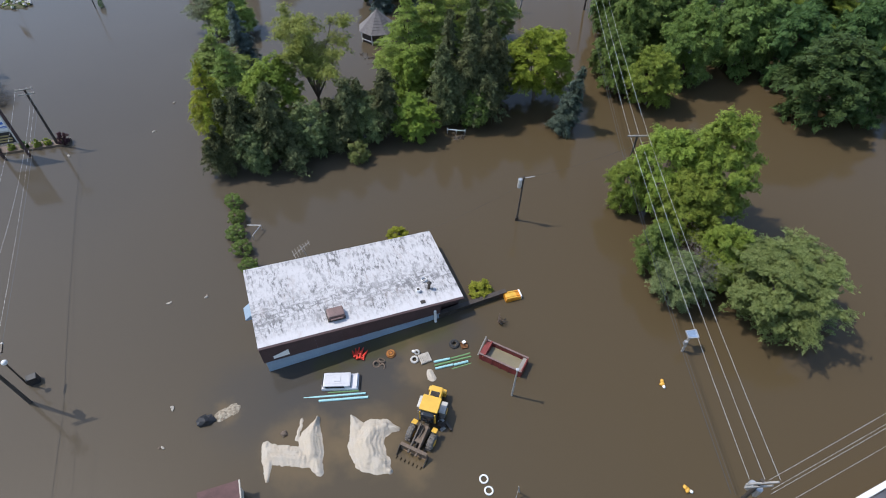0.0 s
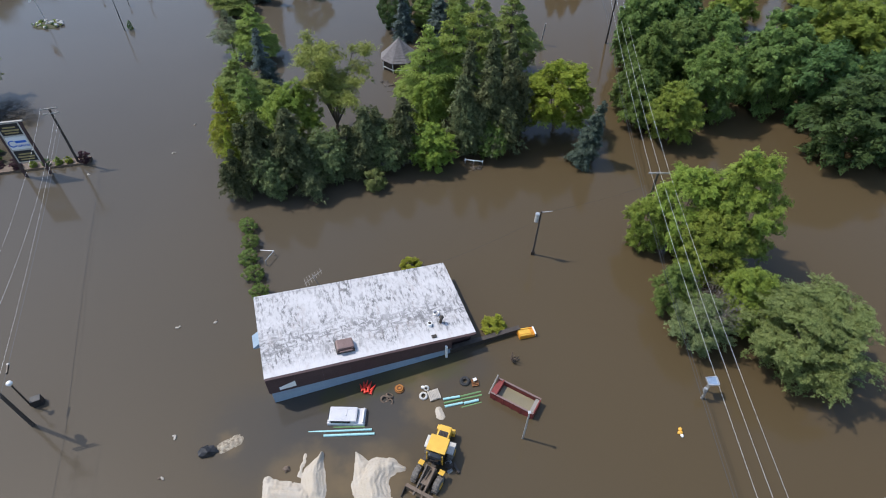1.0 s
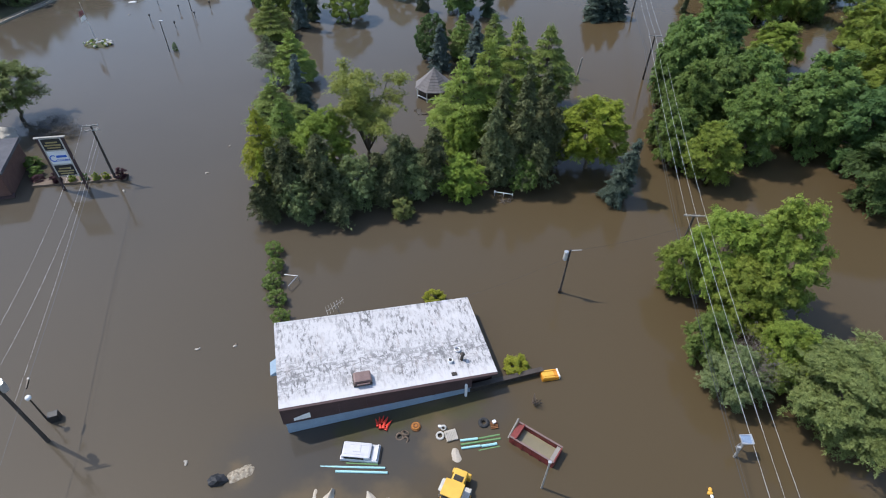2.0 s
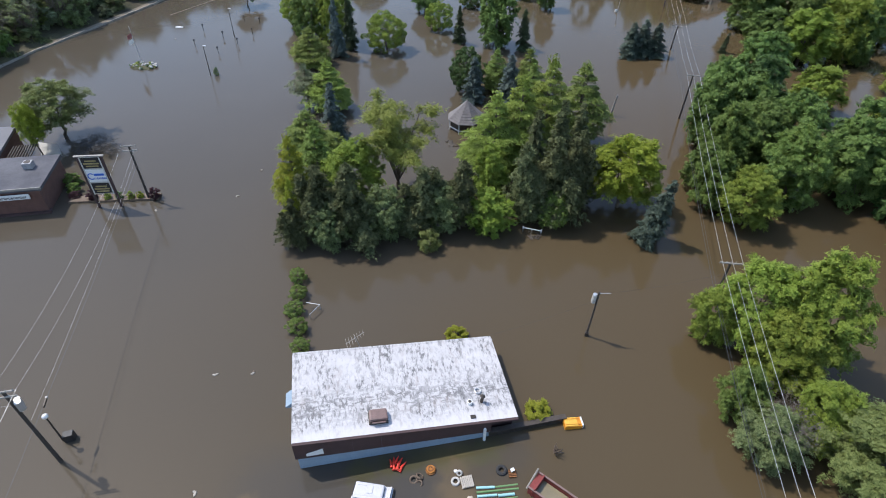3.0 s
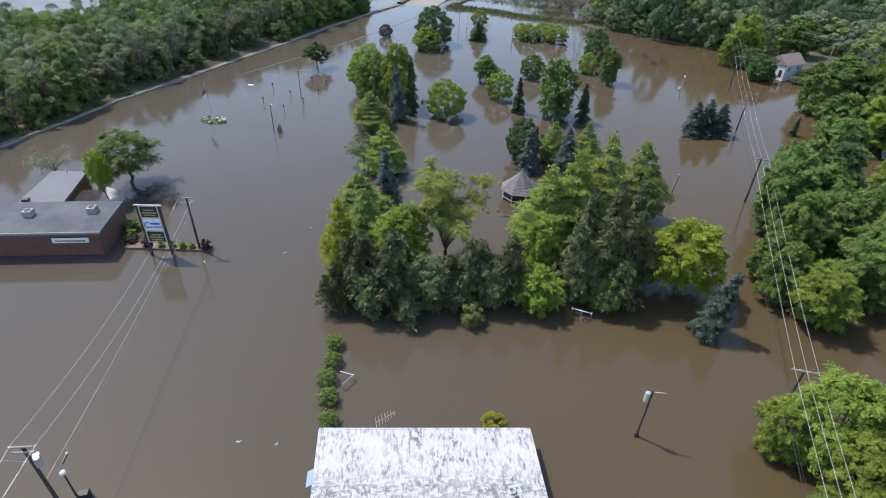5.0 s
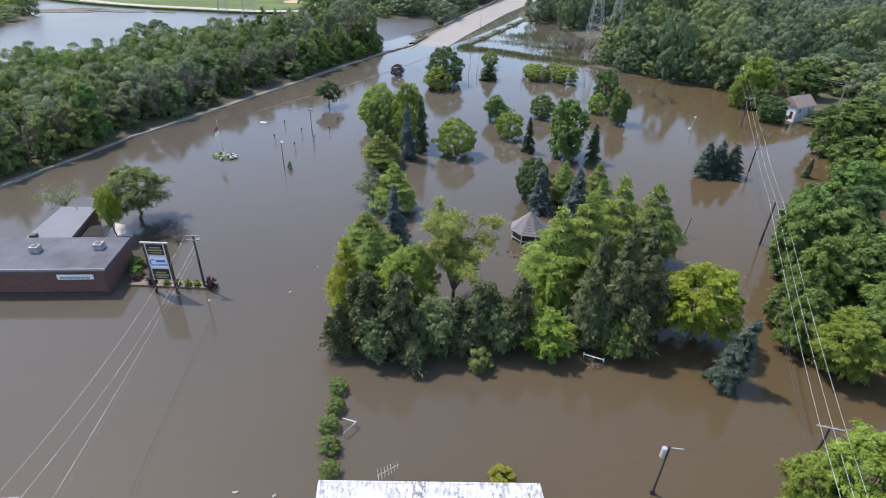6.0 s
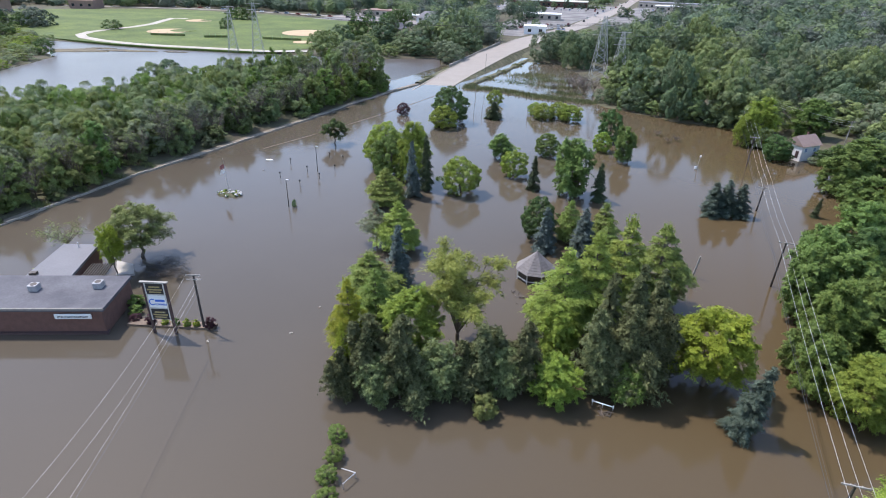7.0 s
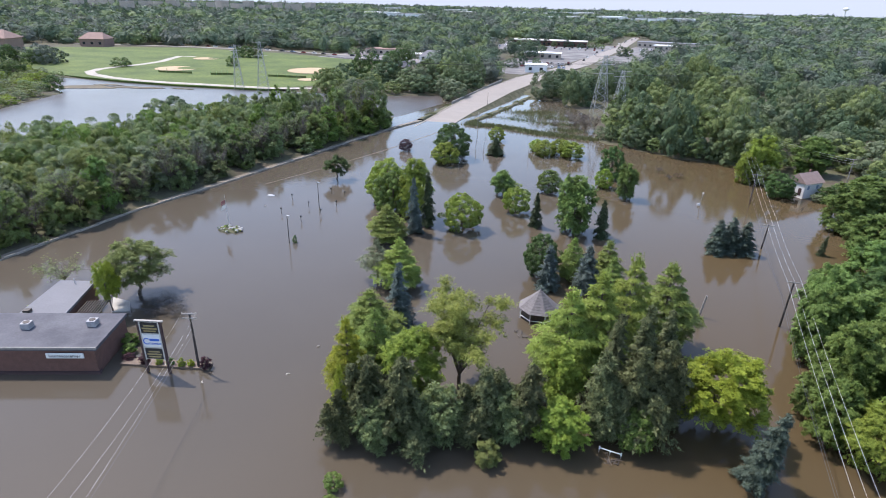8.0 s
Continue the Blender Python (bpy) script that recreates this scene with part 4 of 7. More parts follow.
plant([(-36.4, 79.0, 9.0, 5.2, "pine"), (-33.6, 66.9, 11.4, 3.3, "pineyel"), (-32.4, 72.5, 10.2, 3.6, "pine"), (-30.8, 60.0, 9.5, 1.8, "pineyel"), (-20.0, 72.7, 15.0, 6.6, "willow"),
       (-24.6, 67.5, 12.2, 4.2, "finelight"), (-27.0, 60.0, 12.5, 3.1, "greyjuniper"), (-23.1, 61.0, 12.0, 3.5, "juniper"), (-19.0, 62.6, 8.2, 3.0, "thicket"),
       (-14.1, 65.0, 10.9, 3.2, "juniper"), (-9.2, 67.0, 10.6, 3.2, "juniper"), (-30.0, 58.0, 7.7, 2.0, "greyjuniper"), (-12.7, 61.2, 3.0, 1.7, "greybush"),
       (-16.6, 64.0, 8.0, 2.8, "juniper"), (-21.0, 60.5, 7.0, 2.8, "greyjuniper"), (-25.5, 58.8, 7.2, 2.6, "thicket"),
       (-5.6, 66.9, 6.4, 3.4, "finelight"), (-6.8, 73.9, 9.5, 2.9, "broadlight"), (-7.0, 81.0, 14.0, 5.6, "pinelight"), (0.4, 88.5, 17.0, 5.2, "pinelight"), (5.6, 94.0, 14.5, 5.4, "pine"),
       (-3.6, 85.0, 15.5, 5.2, "pinelight"), (-1.4, 70.0, 12.5, 3.2, "juniper"), (2.4, 71.0, 13.5, 3.4, "juniper"), (4.9, 72.6, 13.5, 3.3, "juniper"), (5.8, 75.5, 12.5, 2.6, "juniper"),
       (-0.6, 75.0, 15.4, 2.8, "evergreen"), (2.6, 77.0, 16.2, 2.8, "evergreen"), (5.2, 79.0, 15.0, 2.6, "evergreen"), (-11.6, 65.6, 7.5, 2.8, "thicket"), (3.2, 69.4, 6.2, 2.3, "finemid"), (12.2, 76.4, 11.8, 5.9, "lime"),
       (-16.3, 111.3, 9.6, 3.3, "dark"), (-14.1, 106.7, 9.2, 2.3, "blue"), (-7.4, 108.7, 9.4, 2.6, "blue"), (-10.7, 113.7, 8.2, 3.2, "pine"), (-4.2, 112.5, 9.2, 3.7, "pine"), (-3.0, 103.0, 10.0, 3.2, "pine")],
      "trees of the island clump")
tree(15.7, 69.0, 10.2, 2.3, "spruce", 1, L_BLUEDARK, "leaning blue-grey spruce in flood water", "trees of the island clump", (-3, 10.5), "spruce", "spruce")
plant([(25.2, 52.4, 12.0, 4.5, "finelight"), (30.4, 50.8, 14.5, 4.7, "finelight"), (21.2, 52.2, 8.0, 2.6, "finelight"), (27.2, 47.6, 9.6, 4.0, "finelight"), (24.2, 38.6, 6.0, 3.2, "thicket"), (28.9, 40.6, 9.0, 2.9, "finelight"),
       (33.4, 36.4, 9.6, 6.5, "weeping"), (22.6, 42.6, 6.5, 2.5, "finemid"), (25.4, 41.4, 6.0, 2.0, "bare"), (24.6, 38.2, 7.2, 2.4, "bare")], "trees beside the power line")
plant([(29.3, 75.9, 9.5, 4.1, "finelight"), (25.0, 79.1, 9.0, 3.2, "finemid"), (36.1, 82.4, 13.0, 5.3, "finemid"), (45.9, 86.3, 13.0, 5.0, "broad"), (52.9, 72.9, 12.5, 6.4, "broaddark"),
       (52.2, 82.7, 13.0, 5.2, "broaddark"), (59.2, 72.0, 10.5, 4.4, "broaddark"), (27.9, 87.9, 12.5, 4.0, "finemid"), (61.7, 82.7, 14.0, 4.8, "broaddark"), (27.1, 98.2, 12.5, 3.9, "broad"),
       (24.5, 83.8, 8.0, 2.9, "broad"), (32.5, 98.5, 13.5, 4.8, "broad"), (29.7, 104.7, 13.0, 3.9, "broad"), (39.9, 122.1, 12.5, 5.4, "broad"), (54.2, 178.6, 11, 6.6, "broad"),
       (46.7, 163.3, 12.5, 6.0, "broad"), (46.3, 145.1, 10.5, 5.4, "broad"), (49.0, 216.0, 13, 6.0, "broad"), (66.5, 204.6, 10, 5.6, "broad"), (36.2, 186.6, 8, 3.6, "dark"),
       (33.0, 91.0, 12.5, 4.6, "broad"), (31.0, 112.0, 11.0, 4.2, "broad"), (36.0, 108.0, 13.0, 4.8, "broaddark"), (38.5, 93.0, 13.5, 5.0, "broad"), (33.0, 203.0, 14.5, 5.5, "broadlight"), (28.5, 199.0, 9.0, 3.0, "broadlight")],
      "flooded woodland trees")


def fill(poly, spacing, seed, avoid=()):
    """Scattered places in a polygon, no two nearer than about the spacing."""
    rng = random.Random(seed)
    xs, ys = [p[0] for p in poly], [p[1] for p in poly]
    pts = []
    x = min(xs)
    while x < max(xs):
        y = min(ys)
        while y < max(ys):
            pts.append((x + rng.uniform(-0.42, 0.42) * spacing, y + rng.uniform(-0.42, 0.42) * spacing))
            y += spacing
        x += spacing
    ok, _ = inside([p[0] for p in pts], [p[1] for p in pts], poly)
    return [p for p, o in zip(pts, ok) if o and all(math.hypot(p[0] - a[0], p[1] - a[1]) > a[2] for a in avoid)]


def grove(name, rows, label):
    """Many trees past counting, joined: x, y, height, radius, form, leaves; one mesh for each kind of leaf under one object."""
    by = {}
    for x, y, h, r, kind, k, material in rows:
        q = form(kind, k)[1]
        a = (x * 37.7 + y * 91.3) % 6.283
        s = r / NOMINAL.get(kind, 4.0)
        c, d = math.cos(a) * s, math.sin(a) * s
        by.setdefault(material.name, (material, []))[1].append(np.stack([q[:, 0] * c - q[:, 1] * d + x, q[:, 0] * d + q[:, 1] * c + y, q[:, 2] * h / 10.0 + 0.1], 1))
    for material, qs in by.values():
        tagged(new(name, leaf_mesh(name, np.concatenate(qs), material)), label, "woodland", kind="stuff")


rng0 = random.Random(5)
rows, rest = [], []
for x, y in fill([(42, 92), (40, 104), (44, 115), (48, 136), (54, 165), (72, 190), (84, 190), (78, 80), (66, 74), (58, 90)], 9.6, 3, ((51, 127, 8.5), (57, 125, 8), (64, 122, 6), (49, 105, 5.5))):
    h, r, sort = rng0.uniform(9.0, 14.5), rng0.uniform(3.9, 5.9), rng0.choice(("broadlight", "broadlight", "broad", "finelight", "broad"))
    if x < 58:
        rows.append((x, y, h, r, sort))
    elif x < 76:
        rest.append((x, y, h, r, "low", len(rest) % 4, SORTS[sort][1]))
    else:
        rest.append((x, y, h, r, "sparse", len(rest) % 4, SORTS[sort][1]))
plant(rows, "flooded woodland trees")
grove("wood_thicket", rest, "dense green flooded woodland behind the nearer trees")
LEFTWOOD = [(-118.6, 66), (-118.4, 78), (-115.2, 126), (-108.8, 175), (-101.2, 226), (-112, 243), (-148, 205), (-172, 186), (-174, 154), (-180, 143), (-197, 133), (-204, 126)]
tones = (L_WOOD, L_SOFT, L_GREY, L_WOOD, L_DENSE, L_GREY, L_SOFT, L_WOOD, L_MID)
rest = []
for i, (x, y) in enumerate(fill(LEFTWOOD, 6.3, 8, ((-117.4, 110, 5.5), (-117, 117, 6), (-116, 124, 4.5), (-111, 168, 3)))):
    near = inside([x], [y], LEFTWOOD)[1][0]
    h, r, m = (rng0.uniform(3.0, 7.0) if near < 3 else rng0.uniform(9.0, 14.0) * (1.0 + 0.28 * smoothstep((y - 150) / 60))), rng0.uniform(3.8, 5.8), rng0.choice(tones)
    r = min(r, 0.62 * h)
    if near < 16 and x > -140:
        tree(x, y, h, r, "low", i % 4, m, "leafy tree of the wood beyond the kerb", "woodland beyond the road", z=0.1)
    else:
        rest.append((x, y, h, r, "low" if x > -131 else "sparse", i % 4, m))
grove("wood_thicket", rest, "dense mixed green woodland between road and pond")


def far_woods():
    """The woodland that runs to the horizon, joined into one body: lumpy cores under a coat of leaf sprays."""
    rng = np.random.default_rng(77)
    lawn = [(-560, 285), (-390, 262), (-345, 255), (-200, 270), (-165, 330), (-180, 400), (-205, 500), (-330, 515), (-440, 505), (-600, 430)]
    corridor = [(-99, 225), (-99, 330), (-99, 410), (-90, 520), (-72, 775), (-52, 1044), (-40, 1060), (-28, 1060), (-26, 1000), (20, 830), (8, 560), (-30, 460), (-60, 405), (-62, 333), (-68, 240)]
    town = [[(-205, 600), (-60, 540), (-50, 830), (-205, 850)], [(-60, 690), (100, 680), (110, 860), (-40, 860)], [(-140, 480), (-60, 470), (-60, 620), (-140, 620)],
            [(-290, 440), (-150, 415), (-150, 540), (-290, 570)], [(-124, 395), (-60, 395), (-60, 500), (-124, 500)], [(-200, 365), (-140, 365), (-150, 420), (-200, 420)],
            [(-255, 130), (-262, 178), (-285, 225), (-320, 262), (-350, 284), (-470, 318), (-470, 250), (-300, 130)],
            [(33, 180), (60, 180), (60, 214), (33, 214)], [(-36, 222), (-13, 222), (-9, 298), (-30, 312)], [(-66, 250), (-28, 250), (-30, 285), (-45, 300), (-66, 310)]]
    pts = []
    ring_r = 190.0
    while ring_r < 4700:
        sp = max(12.8, 0.020 * ring_r)
        a0, a1 = radians(67), radians(149)
        m = int((a1 - a0) * ring_r / sp)
        a = a0 + (np.arange(m) + rng.uniform(-0.5, 0.5, m)) * (a1 - a0) / m
        rr = ring_r + rng.uniform(-0.5, 0.5, m) * sp
        pts.append(np.stack([rr * np.cos(a), 10 + rr * np.sin(a), np.full(m, sp)], 1))
        ring_r += sp * (0.92 if ring_r < 900 else 1.5)
    pts = np.concatenate(pts)
    ok = np.ones(len(pts), bool)
    for k in [FLOOD, POND, LEFTWOOD, lawn, corridor] + town:
        ok &= ~inside(pts[:, 0], pts[:, 1], k)[0]
    # a few trees stand in the town all the same
    ok |= (rng.random(len(pts)) < 0.16) & inside(pts[:, 0], pts[:, 1], [(-300, 400), (-105, 395), (-100, 620), (-290, 640)])[0] & ~inside(pts[:, 0], pts[:, 1], lawn)[0]
    pts = pts[ok]
    ico = bmesh.new()
    bmesh.ops.create_icosphere(ico, subdivisions=1, radius=1.0)
    iv = np.array([v.co[:] for v in ico.verts])
    itri = np.array([[v.index for v in f.verts] for f in ico.faces])
    ico.free()
    tri = [[], [], [], []]
    d = np.hypot(pts[:, 0], pts[:, 1])
    def hump(x, y):
        """Stands of taller and lower trees."""
        return 4.6 * np.sin(x * 0.045 + 1) * np.sin(y * 0.037) + 3.2 * np.sin(x * 0.093) * np.sin(y * 0.081 + 2)

    near = pts[d < 390]
    shades = (L_NEAR1, L_NEAR1, L_NEAR2, L_NEAR4, L_NEAR2, L_NEAR3, L_NEAR3)
    patch = [noise.noise((x * 0.021, y * 0.021, 3.0)) for x, y, sp in near]
    rows = [(x, y, rng.uniform(10.5, 19.0) + float(hump(x, y)), sp * rng.uniform(0.40, 0.62), "wood", i % 6, shades[int(np.clip(3.0 + 5 * g + rng.normal() * 1.5, 0, 6))]) for i, ((x, y, sp), g) in enumerate(zip(near, patch))]
    grove("woodland", rows, "rounded green crowns of the wood behind the flood")
    for lim0, lim1, m, cover in ((390, 640, 320, 2.5), (640, 1200, 92, 2.5), (1200, 9999, 20, 2.6)):
        s = pts[(d >= lim0) & (d < lim1)]
        tone = rng.integers(0, 4, len(s))
        n = len(s)
        if not n:
            continue
        R = s[:, 2:3] * rng.uniform(0.40, 0.80, (n, 1))
        Hh = rng.uniform(8.0, 14.5, (n, 1)) + hump(s[:, 0:1], s[:, 1:2]) + np.clip(s[:, 2:3] * 0.03, 0, 3)
        ph = rng.uniform(0, 6.283, (n, 3))

        def bump(w, rep):
            q = np.repeat(ph, rep, 0)
            return 1 + 0.17 * np.sin(w[:, 0:1] * 5 + q[:, 0:1]) + 0.15 * np.sin(w[:, 1:2] * 6 + q[:, 1:2]) + 0.13 * np.sin(w[:, 2:3] * 7 + q[:, 2:3])

        size3 = np.concatenate([R, R, Hh * 0.5], 1)
        place = np.stack([s[:, 0], s[:, 1], Hh[:, 0] * 0.5 + 0.3], 1)
        w = np.tile(iv, (n, 1))
        core = w * np.repeat(size3, len(iv), 0) * bump(w, len(iv)) * 0.8 + np.repeat(place, len(iv), 0)
        core = core.reshape(n, len(iv), 3)[:, itri].reshape(n, -1, 3)
        w = unit(rng.normal(size=(n * m, 3)) + np.array([0, 0, 0.5]))
        p = w * np.repeat(size3, m, 0) * bump(w, m) * rng.uniform(0.84, 1.06, (n * m, 1)) + np.repeat(place, m, 0)
        nrm = unit(w + 0.45 * rng.normal(size=w.shape) + np.array([0, 0, 0.2]))
        sz = np.repeat(np.sqrt(R * Hh * 0.5), m, 0)[:, 0] * (cover / math.sqrt(m)) * 0.75
        coat = leaf_tris(p, nrm, sz[:, None], rng).reshape(n, -1, 3)
        for k in range(4):
            tri[k] += [core[tone == k].reshape(-1, 3), coat[tone == k].reshape(-1, 3)]
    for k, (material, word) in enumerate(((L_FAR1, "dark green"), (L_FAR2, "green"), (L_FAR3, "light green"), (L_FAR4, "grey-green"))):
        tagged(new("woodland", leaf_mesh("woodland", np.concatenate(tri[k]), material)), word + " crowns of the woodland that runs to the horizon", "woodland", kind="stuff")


far_woods()
reeds("reed_bed", [(-71, 246, 2.0), (-65, 247, 2.0), (-59, 246.5, 2.0), (-53, 245, 2.0), (-47, 242.5, 2.0), (-41, 241, 2.2), (-35, 240.3, 2.2), (-29, 239.5, 2.2), (-23, 239, 2.0)], 3000, 0.85, L_REED, "pale green grass and reeds on the marsh bank", 5)
reeds("bank_grass", [(-73, 252, 1.2), (-71, 270, 1.2), (-69, 290, 1.2), (-67, 312, 1.2), (-96, 260, 1.2), (-96, 285, 1.2), (-95.5, 310, 1.2), (-95, 335, 1.2)], 1500, 0.8, L_REED, "long green grass on the roadside bank", 6)
reeds("verge_weeds", [(-119.2 + 0.15 * k * (k > 4), 30 + 9.5 * k, 1.0) for k in range(11)], 2600, 0.7, L_WOOD, "rank weeds and grass behind the kerb", 7)
plant([(-33.4, 206.5, 5.6, 3.8, "light"), (-24.4, 207.5, 6.2, 4.2, "light"), (-28.5, 212.0, 5.6, 3.8, "light"), (-37.0, 212.0, 4.4, 2.8, "light")], "bushes of the marsh edge")
plant([(-30.0, 258.0, 6.0, 3.4, "bare"), (-25.0, 254.0, 7.0, 3.6, "bare"), (-22.0, 262.0, 6.5, 3.4, "bare"), (-33.0, 266.0, 6.0, 3.4, "bare"), (-27.5, 270.0, 6.5, 3.4, "bare"), (-38.0, 256.0, 4.5, 3.0, "bare")], "bare marsh trees")
reeds("marsh_reed", [(-58, 284, 5), (-50, 290, 5), (-40, 278, 5), (-38, 264, 4), (-32, 252, 4)], 2000, 0.6, L_REED, "thin olive reeds standing in the marsh", 19)
reeds("marsh_weed", [(-60, 268, 4), (-54, 274, 5), (-46, 280, 5), (-52, 266, 4)], 1500, 0.28, L_DARK, "dark green weed floating in the marsh", 15)
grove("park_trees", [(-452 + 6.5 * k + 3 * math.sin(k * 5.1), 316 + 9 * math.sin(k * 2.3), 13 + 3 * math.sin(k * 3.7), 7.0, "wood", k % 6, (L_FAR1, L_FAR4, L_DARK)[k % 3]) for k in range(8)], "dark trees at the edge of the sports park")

# low shrubs on the pond's near shore, lone trees about the lawn
shore = random.Random(12)
grove("pond_scrub", [(x, y, shore.uniform(2.2, 6.0), shore.uniform(2.6, 4.8), "sparse", i % 4, shore.choice((L_SOFT, L_LIGHT, L_SOFT, L_GREY, L_WOOD)))
                     for i, (x, y) in enumerate(fill([(-256, 140), (-276, 186), (-292, 218), (-318, 246), (-346, 272), (-385, 282), (-440, 300), (-440, 262), (-360, 226), (-300, 180)], 7.0, 41))], "light green shrubs along the pond's shore")
plant([(-357, 328, 8.0, 6.5, "parktree"), (-183, 358, 17.0, 6.0, "parktree"), (-178, 363, 19.0, 6.5, "parktree"), (-190, 364, 14.0, 5.0, "parktree"), (-297, 371, 9.0, 4.5, "parktree"), (-330, 430, 12.0, 7.0, "parktree"), (-322, 432, 11.0, 6.0, "parktree"),
       (-338, 431, 10.0, 5.5, "parktree"), (-205, 452, 13.0, 6.0, "parktree"), (-196, 455, 14.0, 6.0, "parktree"), (-300, 232, 9.0, 4.6, "parktree"), (-372, 262, 11.0, 7.0, "parktree"), (-384, 268, 10.0, 6.0, "parktree")], "trees of the sports park")

# shrubs along the edge of the far wood
edge_rows = []
for k, (x, y, a) in enumerate(along([(-17, 241), (-6, 233), (10, 224.5), (24, 221.5), (32, 220)], 3.4)):
    edge_rows.append((x + math.sin(k * 7.1), y + 1.0 + 1.2 * math.sin(k * 4.3), 5.5 + 3.5 * abs(math.sin(k * 2.7)), 3.2 + 0.8 * math.sin(k * 5.3), "wood", k % 6, (L_NEAR4, L_NEAR2, L_NEAR1, L_NEAR3)[k % 4]))
for k, (x, y, a) in enumerate(along([(-14, 262), (-10, 248), (-4, 240), (12, 232), (30, 228)], 5.0)):
    edge_rows.append((x, y, 13.5 + 4 * math.sin(k * 2.1), 5.2 + math.sin(k * 3.3), "low", k % 4, (L_NEAR3, L_NEAR2, L_NEAR3, L_NEAR4)[k % 4]))
grove("woodland_edge", edge_rows, "leafy shrubs and trees at the edge of the flooded wood")


def haze_backdrop():
    """Pale hazy sky low over the horizon, far beyond the last woods."""
    b = bmesh.new()
    prev = None
    for k in range(61):
        a = radians(35 + 2.2 * k)
        row = [b.verts.new((4880 * math.cos(a), 4880 * math.sin(a), z)) for z in (-5, 190)]
        if prev:
            b.faces.new((prev[0], row[0], row[1], prev[1]))
        prev = row
    m, n, l, p = nodes_of("pale_hazy_sky")
    p.inputs["Base Color"].default_value = (0, 0, 0, 1)
    p.inputs["Roughness"].default_value = 1.0
    p.inputs["Specular IOR Level"].default_value = 0.0
    p.inputs["Emission Color"].default_value = (0.42, 0.485, 0.60, 1)
    p.inputs["Emission Strength"].default_value = 1.0
    tagged(part("backdrop", b, m), "pale hazy blue-white sky over the horizon", "sky", kind="structure")


haze_backdrop()

for k, (x, y, a) in enumerate(along([(-122, 62), (-121, 100), (-117, 140), (-113, 178), (-108, 225)], 9.0)):
    tree(x - 2.5 * abs(math.sin(k * 3.1)), y, (11.5 + 2.0 * math.sin(k * 1.9)) * (1.0 + 0.4 * smoothstep((y - 150) / 60)), 3.8, "bare", k % 2, L_TWIG, "bare grey tree standing in the wood beyond the kerb", "bare woodland trees")

# ---- white-roofed building ----
def white_building():
    A, ang, L, W = (-17.3, 27.95), 22.7, 20.5, 10.35
    hz = lambda x: 4.1 - 1.75 * x / L
    t = empty("workshop_building", pose(A[0], A[1], 0, 0, 0, ang), "long low workshop with worn white flat roof", "building")
    q = lambda x0, x1, y0, y1: [(x0, y0), (x1, y0), (x1, y1), (x0, y1)]
    part("wall", prism(q(0.15, L - 2.6, 0.15, W - 0.15), -1.2, [hz(0) - 0.3, hz(L - 2.6) - 0.3, hz(L - 2.6) - 0.3, hz(0) - 0.3]), PALEBLUE, t, "pale blue painted wall")
    part("side_bay", prism(q(L - 2.59, L - 0.2, 0.9, W - 0.15), -1.2, [hz(L - 2.6) - 0.3, hz(L) - 0.3, hz(L) - 0.3, hz(L - 2.6) - 0.3]), DKBROWN, t)
    for i in range(7):
        x0, x1 = (L - 2.6) * i / 7, (L - 2.6) * (i + 1) / 7 - 0.008
        b = prism(q(x0, x1, -0.05 - 0.004 * (i % 2), 0.14), 0.0, [hz(x0) - 0.02, hz(x1) - 0.02, hz(x1) - 0.02, hz(x0) - 0.02])
        for v in b.verts:
            if v.co.z < 0.01:
                v.co.z = 1.9 - 0.95 * v.co.x / L
        part("fascia_board", b, DKBROWN, t)
    b = prism(q(0, L, 0, W), 0, [hz(0), hz(L), hz(L), hz(0)])
    for v in b.verts:
        if v.co.z < 0.01:
            v.co.z = hz(v.co.x) - 0.25
    part("roof", b, WROOF, t, "white coated roof with grey worn patches")
    for y0, y1, x0, x1 in ((-0.06, 0.2, 0, L), (W - 0.2, W + 0.03, 0, L), (0.2, W - 0.2, -0.03, 0.16), (0.2, W - 0.2, L - 0.16, L + 0.03)):
        b = prism(q(x0, x1, y0, y1), 0, [hz(x0) + 0.025, hz(x1) + 0.025, hz(x1) + 0.025, hz(x0) + 0.025])
        for v in b.verts:
            if v.co.z < 0.01:
                v.co.z = hz(v.co.x) - 0.18
        part("roof_edge", b, DKBROWN if y0 < 0 else WROOF, t)
    part("window", box(0.75, 0.06, 0.24, 9.6, 0.13, 0.8), BLUEGREY, t)
    part("window", box(0.65, 0.06, 0.2, 14.4, 0.13, 0.6), BLUEGREY, t)
    part("wall_sign", prism([(1.0, -0.1), (2.5, -0.1), (2.5, -0.07), (1.0, -0.07)], 2.2, [2.6, 3.0, 3.0, 2.6]), WHITE, t, "torn white sign panel")
    part("awning", prism(q(-0.9, 0.13, 5.4, 7.0), 2.1, [2.25, 3.0, 3.0, 2.25]), PALEBLUE, t, "pale blue side awning")
    part("downpipe", rod((L - 3.2, -0.15, -0.5), (L - 3.25, -0.2, 1.9), 0.14, seg=6), WHITE, t, "white corner post")
    return t


